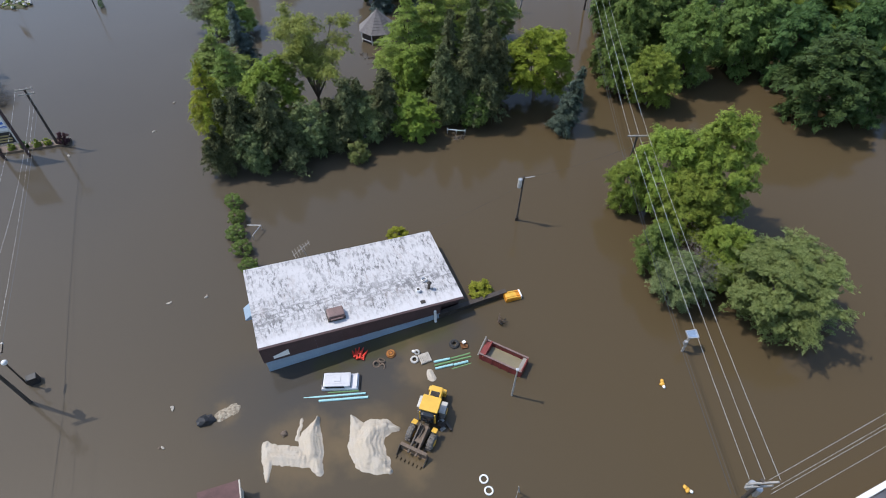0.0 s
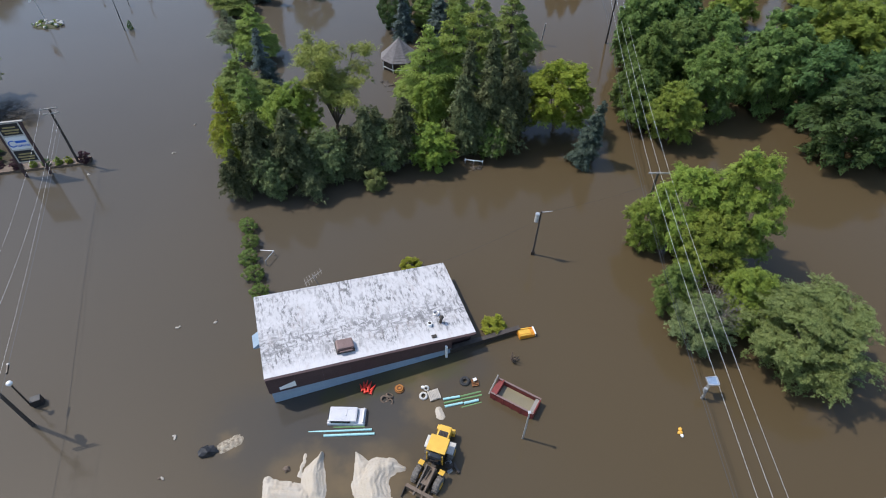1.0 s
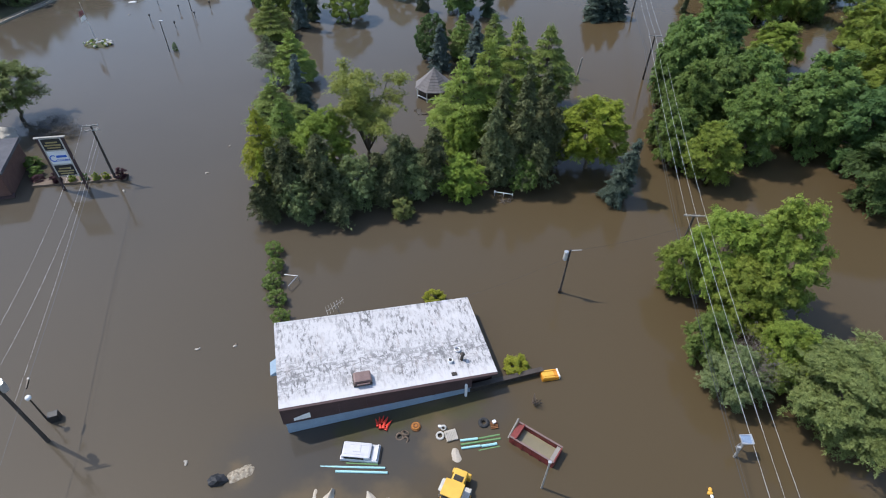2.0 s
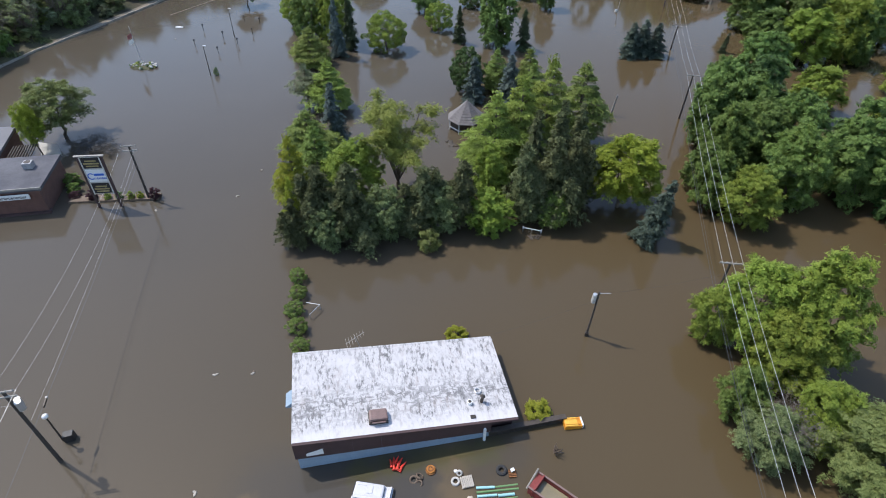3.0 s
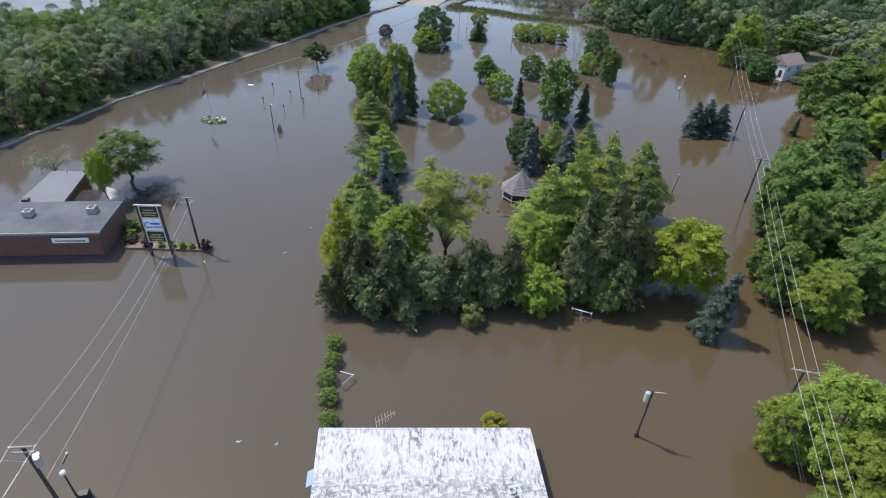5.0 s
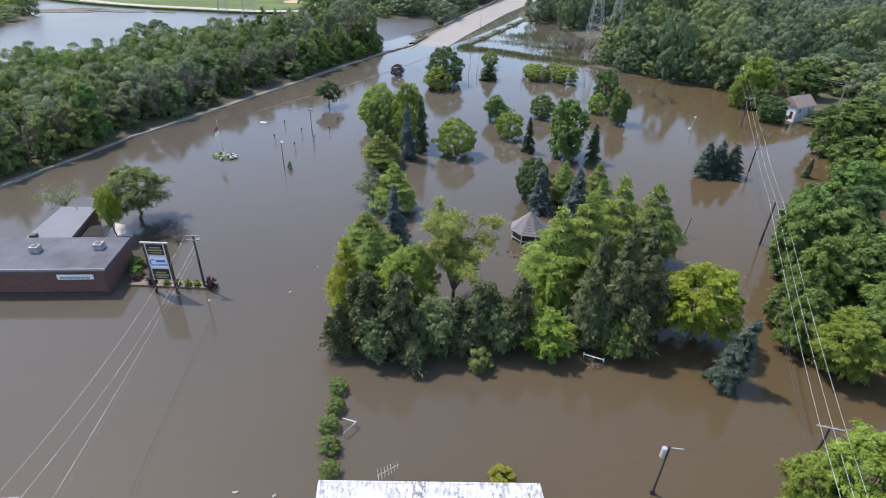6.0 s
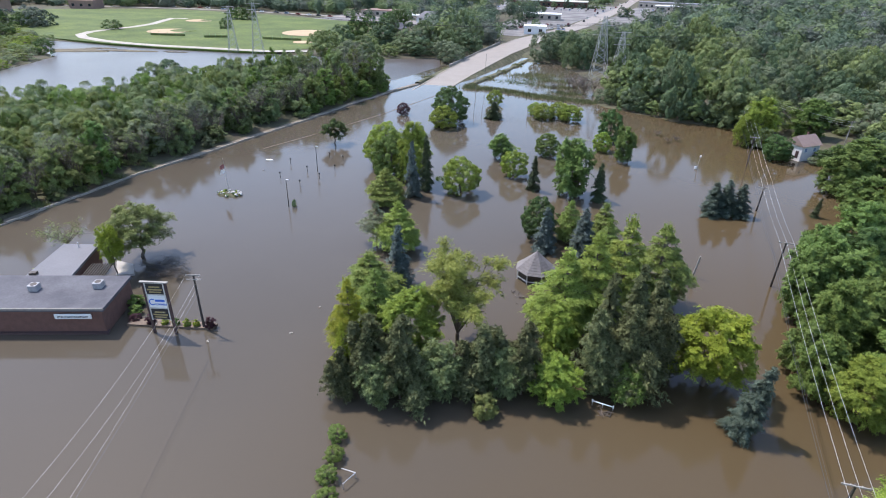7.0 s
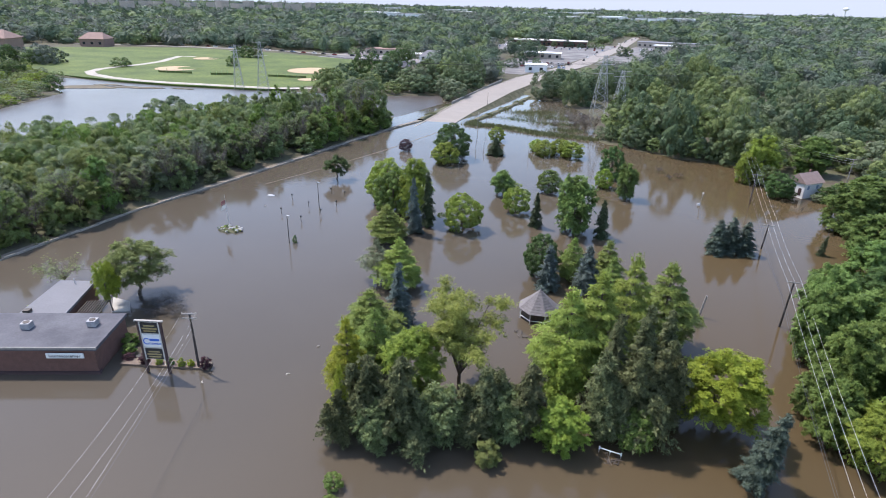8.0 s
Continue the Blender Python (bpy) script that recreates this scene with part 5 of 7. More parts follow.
def roof_mat():
    """White roof coating, worn through to grey in short streaks and blocks."""
    m, n, l, p = nodes_of("worn_white_roof_coating")
    tc = n.new("ShaderNodeTexCoord")

    def worn(sx, sy, scale, lo, hi, seed):
        mp = n.new("ShaderNodeMapping")
        mp.inputs["Scale"].default_value = (sx, sy, 1)
        mp.inputs["Location"].default_value = (seed, seed, 0)
        l.new(tc.outputs["Object"], mp.inputs[0])
        t = n.new("ShaderNodeTexNoise")
        t.inputs["Scale"].default_value, t.inputs["Detail"].default_value, t.inputs["Roughness"].default_value = scale, 6, 0.65
        l.new(mp.outputs[0], t.inputs[0])
        r = n.new("ShaderNodeMapRange")
        r.inputs[1].default_value, r.inputs[2].default_value = lo, hi
        l.new(t.outputs[0], r.inputs[0])
        return r.outputs[0]

    a = worn(2.7, 0.95, 1.3, 0.47, 0.585, 0)      # worn streaks down the fall of the sheets
    e = worn(1.1, 2.6, 1.2, 0.46, 0.57, 23)       # and along the laps of the felt
    b = worn(1.4, 0.8, 0.42, 0.34, 0.62, 7)       # where the coat has worn most
    c = worn(4.0, 1.5, 2.6, 0.45, 0.60, 3)        # fine flecks
    dirt = worn(1.0, 1.0, 0.5, 0.35, 0.75, 15)    # thin grime over wide stretches
    rust = worn(2.0, 0.7, 0.9, 0.55, 0.75, 41)    # brownish runs
    lap = worn(0.5, 0.5, 0.8, 0.3, 0.7, 57)
    sep = n.new("ShaderNodeSeparateXYZ")
    l.new(tc.outputs["Object"], sep.inputs[0])
    def op(kind, x, y):
        k = n.new("ShaderNodeMath")
        k.operation = kind
        for q, v in ((0, x), (1, y)):
            if isinstance(v, float):
                k.inputs[q].default_value = v
            else:
                l.new(v, k.inputs[q])
        return k.outputs[0]

    # the lower third is worn across the fall, where water stands; the lowest strip has been coated again
    low = op("SUBTRACT", 1.0, op("MINIMUM", op("ABSOLUTE", op("MULTIPLY", op("SUBTRACT", op("ADD", sep.outputs[1], op("MULTIPLY", lap, 1.6)), 4.6), 0.26), 0.12), 1.0))
    fresh = op("MINIMUM", op("MAXIMUM", op("MULTIPLY", op("SUBTRACT", op("ADD", sep.outputs[1], lap), 1.1), 1.1), 0.12), 1.0)
    m1 = op("MULTIPLY", op("MAXIMUM", a, op("MULTIPLY", e, low)), op("ADD", op("MULTIPLY", op("MAXIMUM", b, op("MULTIPLY", low, 0.9)), 0.92), 0.10))
    m2 = op("MAXIMUM", m1, op("MULTIPLY", op("MULTIPLY", c, b), 0.5))
    m2 = op("MULTIPLY", op("MAXIMUM", m2, op("MULTIPLY", dirt, 0.26)), fresh)
    mix = n.new("ShaderNodeMixRGB")
    mix.inputs[1].default_value, mix.inputs[2].default_value = (0.585, 0.57, 0.57, 1), (0.15, 0.148, 0.148, 1)
    l.new(m2, mix.inputs[0])
    brown = n.new("ShaderNodeMixRGB")
    brown.inputs[2].default_value = (0.30, 0.235, 0.20, 1)
    l.new(op("MULTIPLY", rust, 0.45), brown.inputs[0])
    l.new(mix.outputs[0], brown.inputs[1])
    l.new(brown.outputs[0], p.inputs["Base Color"])
    p.inputs["Roughness"].default_value = 0.8
    return m


WROOF = roof_mat()
white_building()


# ---- offices on the far side of the flooded lot ----
def office():
    t = empty("office_building", Matrix.Identity(4), "low brown brick office with flat grey roof in flood", "building")
    fr, br = Vector((-67.2, 57.6)), Vector((-70.9, 66.2))
    u = Vector((-0.93, -0.37))
    fl, bl = fr + u * 24, br + u * 24
    c = (fr + br + fl + bl) / 4
    ins = lambda p, k: tuple(c + (p - c) * k)
    part("wall", prism([ins(fr, 0.97), ins(br, 0.97), ins(bl, 0.97), ins(fl, 0.97)], -1.2, 3.9), BROWN, t)
    part("roof", prism([tuple(fr), tuple(br), tuple(bl), tuple(fl)], 3.75, 4.2), GREYROOF, t)
    part("roof_trim", prism([tuple(fr + Vector((0.05, -0.06))), tuple(fr + Vector((0.03, 0.12))), tuple(fl + Vector((0.03, 0.12))), tuple(fl + Vector((0.05, -0.06)))], 4.0, 4.32), GREYWOOD, t)
    part("base_ledge", prism([tuple(fr + Vector((0.1, -0.2))), tuple(fr + Vector((-0.5, 0.6))), tuple(fl + Vector((-0.5, 0.6))), tuple(fl + Vector((0.1, -0.2)))], -0.6, 0.35), DKBROWN, t)
    w = [(-78.9, 61.9), (-84.6, 72.6), (-90.2, 70.6), (-85.4, 59.2)]
    cc = Vector((-84.8, 66.1))
    part("wing_wall", prism([tuple(cc + (Vector(p) - cc) * 0.97) for p in w], -1.2, 3.6), BROWN, t)
    part("wing_roof", prism(w, 3.6, 4.0), LTGREYROOF, t, "lighter grey roof of the rear wing")
    sg = part("wall_sign", box(5.0, 0.14, 0.75), WHITE, t, "white wall sign with dark lettering")
    mid = fr + u * 4.2
    sg.matrix_basis = pose(mid.x + 0.12, mid.y - 0.2, 2.75, 0, 0, 21.6)
    words("lettering", "insurancecenter", 0.66, BLACK, sg, pose(0, -0.085, 0.36, 90, 0, 0))
    for x, y in ((-72.5, 61.9), (-80.4, 57.9)):
        h = part("air_unit", box(1.25, 1.2, 0.95, bevel=0.06), UNITGREY, t, "grey metal rooftop air unit")
        h.matrix_basis = pose(x, y, 4.2, 0, 0, 21.6)
        part("fan_cover", rod((0, 0, 0.95), (0, 0, 1.0), 0.45, seg=14), GREASE, h)
    part("vent_pipe", rod((-86.8, 70.6, 4.0), (-86.8, 70.6, 4.9), 0.09, seg=8), STEEL, t)
    v = part("air_unit", box(1.0, 0.8, 0.5, bevel=0.05), GREASE, t)
    v.matrix_basis = pose(-85.0, 61.2, 4.0, 0, 0, 30)
    s = empty("slatted_roof", pose(-78.9, 66.9, 0, 0, 0, 28), "dark slatted pergola beside the office wing", "pergola")
    for k in range(9):
        part("slat", box(0.12, 4.6, 0.16, -1.6 + k * 0.4, 0, 3.0), GREASE, s)
    for x in (-1.7, 1.7):
        part("post", box(0.16, 0.16, 3.6, x, -2.1, -0.6), GREASE, s)
    tagged(part("terrace", prism([(-79.4, 70.2), (-76.9, 71.6), (-79.8, 74.2), (-83.5, 74.2)], -0.5, 0.35), CONCRETE), "pale concrete terrace above the flood", "terrace", kind="structure")


office()
plant([(-80.2, 77.0, 10.8, 6.2, "officetree"), (-79.6, 70.6, 9.8, 2.4, "sapling"), (-96.4, 75.4, 4.8, 4.4, "halfbare"), (-72.5, 75.2, 1.5, 3.0, "drowned"), (-70.6, 74.2, 1.2, 2.6, "drowned"), (-74.6, 76.0, 1.5, 2.6, "drowned"), (-76.4, 75.2, 1.3, 2.2, "drowned"), (-73.6, 73.6, 1.1, 2.4, "drowned"),
       (-69.2, 64.6, 2.0, 1.4, "bush"), (-67.6, 62.8, 1.6, 1.1, "bush"), (-66.4, 61.6, 1.1, 1.0, "redbush"), (-88.5, 63.0, 2.0, 1.6, "bush"), (-91.0, 66.5, 1.6, 1.8, "lightbush")], "planting by the office")


def sign():
    t = empty("pylon_sign", pose(-60.0, 60.6, 0, 0, 0, 17) @ Matrix.Diagonal((0.88, 1, 1, 1)), "tall roadside sign with three panels on dark posts", "sign")
    for x in (-1.75, 1.75):
        part("post", box(0.32, 0.32, 9.6, x, 0, -1.2), DKBROWN, t)
    part("top_beam", box(4.4, 0.36, 0.14, 0, 0, 8.4), GREYWOOD, t)
    part("backing", box(2.95, 0.1, 5.9, 0, 0.08, 2.35), STONE, t)
    for x in (-1.47, 1.47):
        part("panel_edge", box(0.2, 0.3, 6.0, x, 0, 2.3), STONE, t, "pale edge strip beside the panels")
    for z, h, m in ((6.6, 1.6, BLACK), (4.4, 1.9, WHITE), (2.5, 1.6, BLACK)):
        p = part("panel", box(2.75, 0.25, h, 0, 0, z), m, t, "white panel with blue bars" if m is WHITE else "dark panel with pale lettering bars")
        if m is WHITE:
            words("initial", "C", 1.45, BLUE, p, pose(-0.92, -0.15, z + 0.85, 90, 0, 0))
            part("lettering", box(1.5, 0.05, 0.32, 0.42, -0.15, z + 1.0), BLUE, p)
            words("lettering", "CLEANERS", 0.42, BLUE, p, pose(0.42, -0.15, z + 0.55, 90, 0, 0))
        else:
            part("lettering", box(1.7, 0.05, 0.2, 0.0, -0.15, z + 1.05), GOLD, p)
            part("lettering", box(2.3, 0.05, 0.22, 0.0, -0.15, z + 0.62), GOLD, p)
            part("lettering", box(1.9, 0.05, 0.18, 0.0, -0.15, z + 0.25), GOLD, p)
    part("frame", box(3.4, 0.18, 0.12, 0, 0, 8.27), STONE, t)


sign()
tagged(part("planter", prism([(-66.5, 60.0), (-54.2, 63.6), (-54.6, 65.0), (-66.8, 61.6)], -0.8, 0.3), MUD), "dark low brick planter wall above the flood", "planter", kind="structure")
for x, y, r, m in ((-63.6, 61.6, 0.81, L_RED), (-61.4, 62.1, 0.59, L_LIGHT), (-59.8, 62.6, 0.64, L_DARK), (-58.3, 63.0, 0.64, L_LIGHT), (-57.0, 63.4, 0.59, L_LIME), (-54.9, 64.0, 0.9, L_RED)):
    tree(x, y, r * 2.0, r, "bush", 1, m, "clipped shrub in the planter below the sign", "planter shrubs", name="shrub", category="shrub", z=0.1)


# ---- gazebo ----
def gazebo():
    t = empty("gazebo", pose(-13.7, 96.2, 0, 0, 0, 8), "open gazebo with grey shingled pointed roof in flood", "gazebo")
    R, n = 3.5, 8
    pt = lambda r, k, z: Vector((r * math.cos(2 * math.pi * (k + 0.5) / n), r * math.sin(2 * math.pi * (k + 0.5) / n), z))
    for k in range(n):
        part("post", rod(pt(R - 0.35, k, -1.0), pt(R - 0.35, k, 2.0), 0.09, seg=6), WHITE, t)
        # dark panels added between the posts to stand for the shade inside
        part("screen", prism([pt(R - 0.5, k, 0)[:2], pt(R - 0.5, k + 1, 0)[:2], pt(R - 0.56, k + 1, 0)[:2], pt(R - 0.56, k, 0)[:2]], -0.8, 1.95), GREASE, t)
        part("rail", rod(pt(R - 0.35, k, 0.6), pt(R - 0.35, k + 1, 0.6), 0.07, seg=5), WHITE, t)
        roof = bmesh.new()
        for i in range(9):
            a, c = i / 9, (i + 1) / 9 + 0.02
            ra, rc = R * (1 - a) + 0.02, R * (1 - min(1, c))
            za, zc = 1.9 + 3.2 * a ** 1.08, 1.9 + 3.2 * min(1, c) ** 1.08
            v = [roof.verts.new(w) for w in (pt(ra, k, za + 0.05), pt(ra, k + 1, za + 0.05), pt(rc, k + 1, zc), pt(rc, k, zc), pt(ra, k, za - 0.04), pt(ra, k + 1, za - 0.04))]
            if rc > 0.01:
                roof.faces.new(v[:4])
            else:
                roof.faces.new(v[:3])
            roof.faces.new((v[4], v[5], v[1], v[0]))
        part("roof_panel", roof, SHINGLE, t, "weathered grey shingle courses")
    part("finial", blob(0.14, z=5.1, sub=1), GREYWOOD, t)
    part("floor", rod((0, 0, -0.9), (0, 0, -0.6), R - 0.3, seg=8), GREYWOOD, t)


gazebo()


# ---- poles and lines ----
def utility_pole(x, y, h, rz, arms, lean=(0, 0), group="utility poles", can=False, wood=POLE, label="dark wooden utility pole with crossarm in flood water"):
    t = empty("utility_pole", pose(x, y, 0, lean[0], lean[1], rz), label, "utility pole", group)
    part("pole", rod((0, 0, -1.4), (0, 0, h), 0.19, 0.13, 10), wood, t)
    for z, w in arms:
        a = part("crossarm", box(w, 0.12, 0.14, 0, -0.14, h - z), GREYWOOD, t, "weathered pale crossarm")
        for k in (-0.46, -0.2, 0.2, 0.46):
            part("insulator", rod((k * w, -0.14, h - z + 0.14), (k * w, -0.14, h - z + 0.28), 0.04, 0.025, 6), STONE, a)
    if can:
        part("transformer", rod((0.42, 0, h - 2.6), (0.42, 0, h - 1.6), 0.27, 0.27, 12), STEEL, t, "grey transformer can")
        part("transformer", rod((0.2, 0.4, h - 2.6), (0.2, 0.4, h - 1.7), 0.25, 0.25, 12), STEEL, t, "grey transformer can")
    return t


def wire(p, q, sag, r=0.014, material=WIRE, label="thin sagging overhead power wire", n=16):
    p, q = Vector(p), Vector(q)
    b = bmesh.new()
    prev = None
    for i in range(n + 1):
        f = i / n
        c = p.lerp(q, f) - Vector((0, 0, sag * 4 * f * (1 - f)))
        row = [b.verts.new(c + Vector((r * math.cos(a), 0, r * math.sin(a)))) for a in (0.5, 2.6, 4.7)]
        if prev:
            for k in range(3):
                b.faces.new((prev[k], prev[(k + 1) % 3], row[(k + 1) % 3], row[k]))
        prev = row
    bmesh.ops.recalc_face_normals(b, faces=b.faces)
    tagged(part("power_wire", b, material), label, "wire", "overhead wires")


H0, D0, B0, E0, F0 = (21.9, 15.2), (21.7, 55.2), (24.6, 108.1), (26.6, 144.0), (28.2, 178.0)
utility_pole(*H0, 9.4, 5, ((0.25, 2.3), (0.9, 2.0)), can=True)
utility_pole(*D0, 9.1, 3, ((0.2, 2.3),), label="wooden utility pole with crossarm and cable dead-end against trees")
utility_pole(*B0, 8.6, 2, ((0.25, 2.3),), (1, 1))
utility_pole(*E0, 5.8, 2, ((0.25, 2.3),), (1, 2))
utility_pole(*F0, 8.2, 2, ((0.25, 2.3),))
line = ((*H0, 9.5), (*D0, 9.2), (*B0, 8.7), (*E0, 7.6), (*F0, 8.2), (30, 215, 9))
for a, c in zip(line, line[1:]):
    for dx in (-0.95, 0.1, 1.15):
        wire((a[0] + dx, a[1], a[2]), (c[0] + dx, c[1], c[2]), 0.5, 0.016)
    wire((a[0] - 1.2, a[1], a[2] - 2.7), (c[0] - 1.2, c[1], c[2] - 2.7), 0.7, 0.03, DARKWIRE, "dark sagging overhead cable")
    wire((a[0] - 0.7, a[1], a[2] - 3.1), (c[0] - 0.7, c[1], c[2] - 3.1), 0.8, 0.02, DARKWIRE, "dark sagging overhead cable")
for dz, dy in ((0.0, 0.9), (-0.1, 0.3), (-0.3, 0.1), (0.0, -0.9)):
    wire((H0[0] + 0.4, H0[1] + dy - 0.9, 9.4 + dz), (H0[0] + 25, H0[1] + 11.2 + dy * 1.2, 9.4 + dz), 0.4, 0.02)

A0, C0 = (-55.8, 63.6), (-38.9, 24.3)
utility_pole(*C0, 10.7, 22, ((0.1, 1.9), (0.75, 1.8)), (0, -1), can=True)
utility_pole(*A0, 8.9, 22, ((0.05, 2.0), (0.75, 1.9)), (0, 0))
for dx in (-0.9, 0.9):
    wire((A0[0] + dx, A0[1] + dx * 0.35, 9.0), (C0[0] + dx, C0[1] + dx * 0.35, 10.8), 1.5, 0.007)
    wire((C0[0] + dx, C0[1] + dx * 0.35, 10.8), (-24, -14, 10.8), 0.5)
wire((A0[0] + 0.2, A0[1], 5.9), (C0[0] + 0.2, C0[1], 5.7), 0.35, 0.03, DARKWIRE, "dark sagging overhead cable")
wire((A0[0] + 0.3, A0[1], 6.9), (C0[0] + 0.3, C0[1], 6.6), 0.5, 0.007)
wire((C0[0] + 0.2, C0[1], 5.7), (-24, -14, 5.6), 0.5, 0.03, DARKWIRE, "dark sagging overhead cable")
t = empty("cable_box", pose(C0[0] - 0.75, C0[1] + 2.3, 5.55, 8, 0, 22), "pale cable splice box hanging from the cable", "cable box")
part("case", box(0.16, 0.9, 0.2, bevel=0.04), GREASE, t)
part("end_cap", box(0.18, 0.2, 0.22, 0, 0.5, -0.01, bevel=0.04), STONE, t)
wire((C0[0], C0[1], 8.6), (-60, 20, 8.0), 0.5)


def lot_lamp():
    t = empty("service_pole", pose(8.1, 49.9, 0, 0, 2, 0), "wooden pole with grey transformer and wires in flood", "utility pole")
    part("pole", rod((0, 0, -1.2), (0, 0, 6.9), 0.13, 0.09, 8), POLE, t)
    part("transformer", rod((-0.36, 0, 5.3), (-0.36, 0, 6.45), 0.25, 0.25, 14), STONE, t, "pale grey transformer can")
    part("lid", rod((-0.36, 0, 6.45), (-0.36, 0, 6.55), 0.27, 0.2, 14), STEEL, t)
    part("bracket", box(0.3, 0.12, 0.12, -0.15, 0, 5.8), GREASE, t)
    part("arm", rod((0, 0, 6.7), (1.2, 0.1, 6.9), 0.05, 0.04, 6), STEEL, t)
    part("meter_box", box(0.4, 0.35, 0.7, 0, 0, -0.2, bevel=0.03), GREASE, t)


lot_lamp()
wire((8.3, 49.9, 6.6), (21.6, 55.2, 7.4), 0.4, 0.012, DARKWIRE, "thin dark service wire")
wire((8.1, 49.9, 5.6), (-2.6, 44.9, 3.0), 0.3, 0.012, DARKWIRE, "thin dark service wire")


def globe_lamp():
    t = empty("street_lamp", pose(-40.2, 26.2, 0), "short lamp post with white globe in flood", "street lamp")
    part("post", rod((0, 0, -1.0), (0, 0, 3.7), 0.09, 0.07, 8), GREASE, t)
    part("globe", blob(0.27, z=3.92, rough=0, sub=2), WHITE, t, smooth=True)


globe_lamp()
b = box(0.9, 0.7, 1.3, bevel=0.05)
k = part("cabinet", b, BLACK)
k.matrix_basis = pose(-39.6, 26.5, -0.4, 0, 0, 30)
tagged(k, "black metal cabinet standing half under water", "cabinet")

for x, y, h, lean in ((12.1, 106.7, 4.2, (4, 6)),):
    utility_pole(x, y, h, 0, (), lean, wood=GREYWOOD, label="short bare wooden post in flood water")


def park_lamp(x, y, h):
    t = empty("lamp_post", pose(x, y, 0), "slim dark lamp post with pale head in flood", "lamp post", "road lamps")
    part("post", rod((0, 0, -1.0), (0, 0, h), 0.1, 0.06, 8), GREASE, t)
    part("head", box(0.7, 0.24, 0.14, 0.3, 0, h, bevel=0.05), STEEL, t)


for x, y, h in ((-71.5, 267.3, 11.2), (-67.9, 240.9, 6.2), (-57.6, 204.5, 3.6), (-54.3, 203.3, 3.4), (-38.0, 202.2, 4.2), (27.0, 202.0, 2.6)):
    t = empty("road_pole", pose(x, y, 0, 0, 1, 0), "thin pole standing at the edge of the flood", "pole", "poles in the flood")
    part("shaft", rod((0, 0, -0.8), (0, 0, h), 0.085, 0.06, 6), GREYWOOD if h < 9 else POLE, t)
    part("cap", box(0.5, 0.2, 0.14, 0.15, 0, h, bevel=0.03), STEEL, t)
for x, y in ((4.5, 200.7), (7.8, 193.4), (10.4, 196.5)):
    tree(x, y, 1.6, 1.6, "bare", 0, L_DROWNED, "dark drowned shrub poking out of the flood", "drowned shrubs", name="shrub", category="shrub")
park_lamp(-75.9, 128.8, 6.6)
park_lamp(-69.9, 106.8, 6.2)
b = blob(0.9, 0.6, 0.6, 1.1, rough=0.7, seed=4)
k = part("bush", b, L_DARK)
k.matrix_basis = pose(-68.9, 107.4, 0.5)
tagged(k, "dark ragged bush beside a lamp post in flood", "bush")
for x, y in ((-74.5, 118.5), (-85.6, 131.5), (-78.9, 140.0), (-74.2, 139.0), (-78.4, 128.0), (-72.5, 131.5), (-72.8, 124.5), (-82.0, 121.5)):
    t = empty("bollard_light", pose(x, y, 0), "short dark path light standing in flood water", "path light", "path lights")
    part("post", rod((0, 0, -0.8), (0, 0, 1.3), 0.06, seg=6), GREASE, t)
    part("cap", blob(0.26, z=1.4, rough=0, sub=1), BLACK, t)


def flower_island():
    t = empty("flower_bed", pose(-86.2, 107.9, 0, 0, 0, 8), "round raised flower bed with white stones in flood", "flower bed")
    part("earth", blob(1.0, 3.0, 1.9, 0.45, rough=0.1, sub=2), EARTH, t)
    rr = random.Random(2)
    for i in range(46):
        a = rr.uniform(0, 6.283)
        q = math.sqrt(rr.random())
        part("shrublet", blob(rr.uniform(0.22, 0.42), 1, 1, 0.8, 2.9 * q * math.cos(a), 1.8 * q * math.sin(a), 0.32 + 0.15 * (1 - q), 0.4, i, 1), STONE if i % 2 else (L_LIGHT, L_DARK)[i % 4 // 2], t)


flower_island()
t = empty("flagpole", pose(-86.5, 108.2, 0), "pale flagpole with two limp flags in flood", "flagpole")
part("pole", rod((0, 0, -0.5), (-0.4, 0, 8.4), 0.06, 0.04, 8), STEEL, t)
for z, m in ((7.0, FLAGRED), (5.9, WHITE)):
    b = bmesh.new()
    for i in range(7):
        for j in range(4):
            b.verts.new((-0.45 - i * 0.2, 0.12 * math.sin(i * 1.3 + j), z - j * 0.3 - i * 0.12))
    b.verts.ensure_lookup_table()
    for i in range(6):
        for j in range(3):
            b.faces.new([b.verts[n] for n in (i * 4 + j, i * 4 + j + 1, i * 4 + j + 5, i * 4 + j + 4)])
    bmesh.ops.solidify(b, geom=b.faces[:], thickness=0.02)
    part("flag", b, m, t, "limp faded flag")


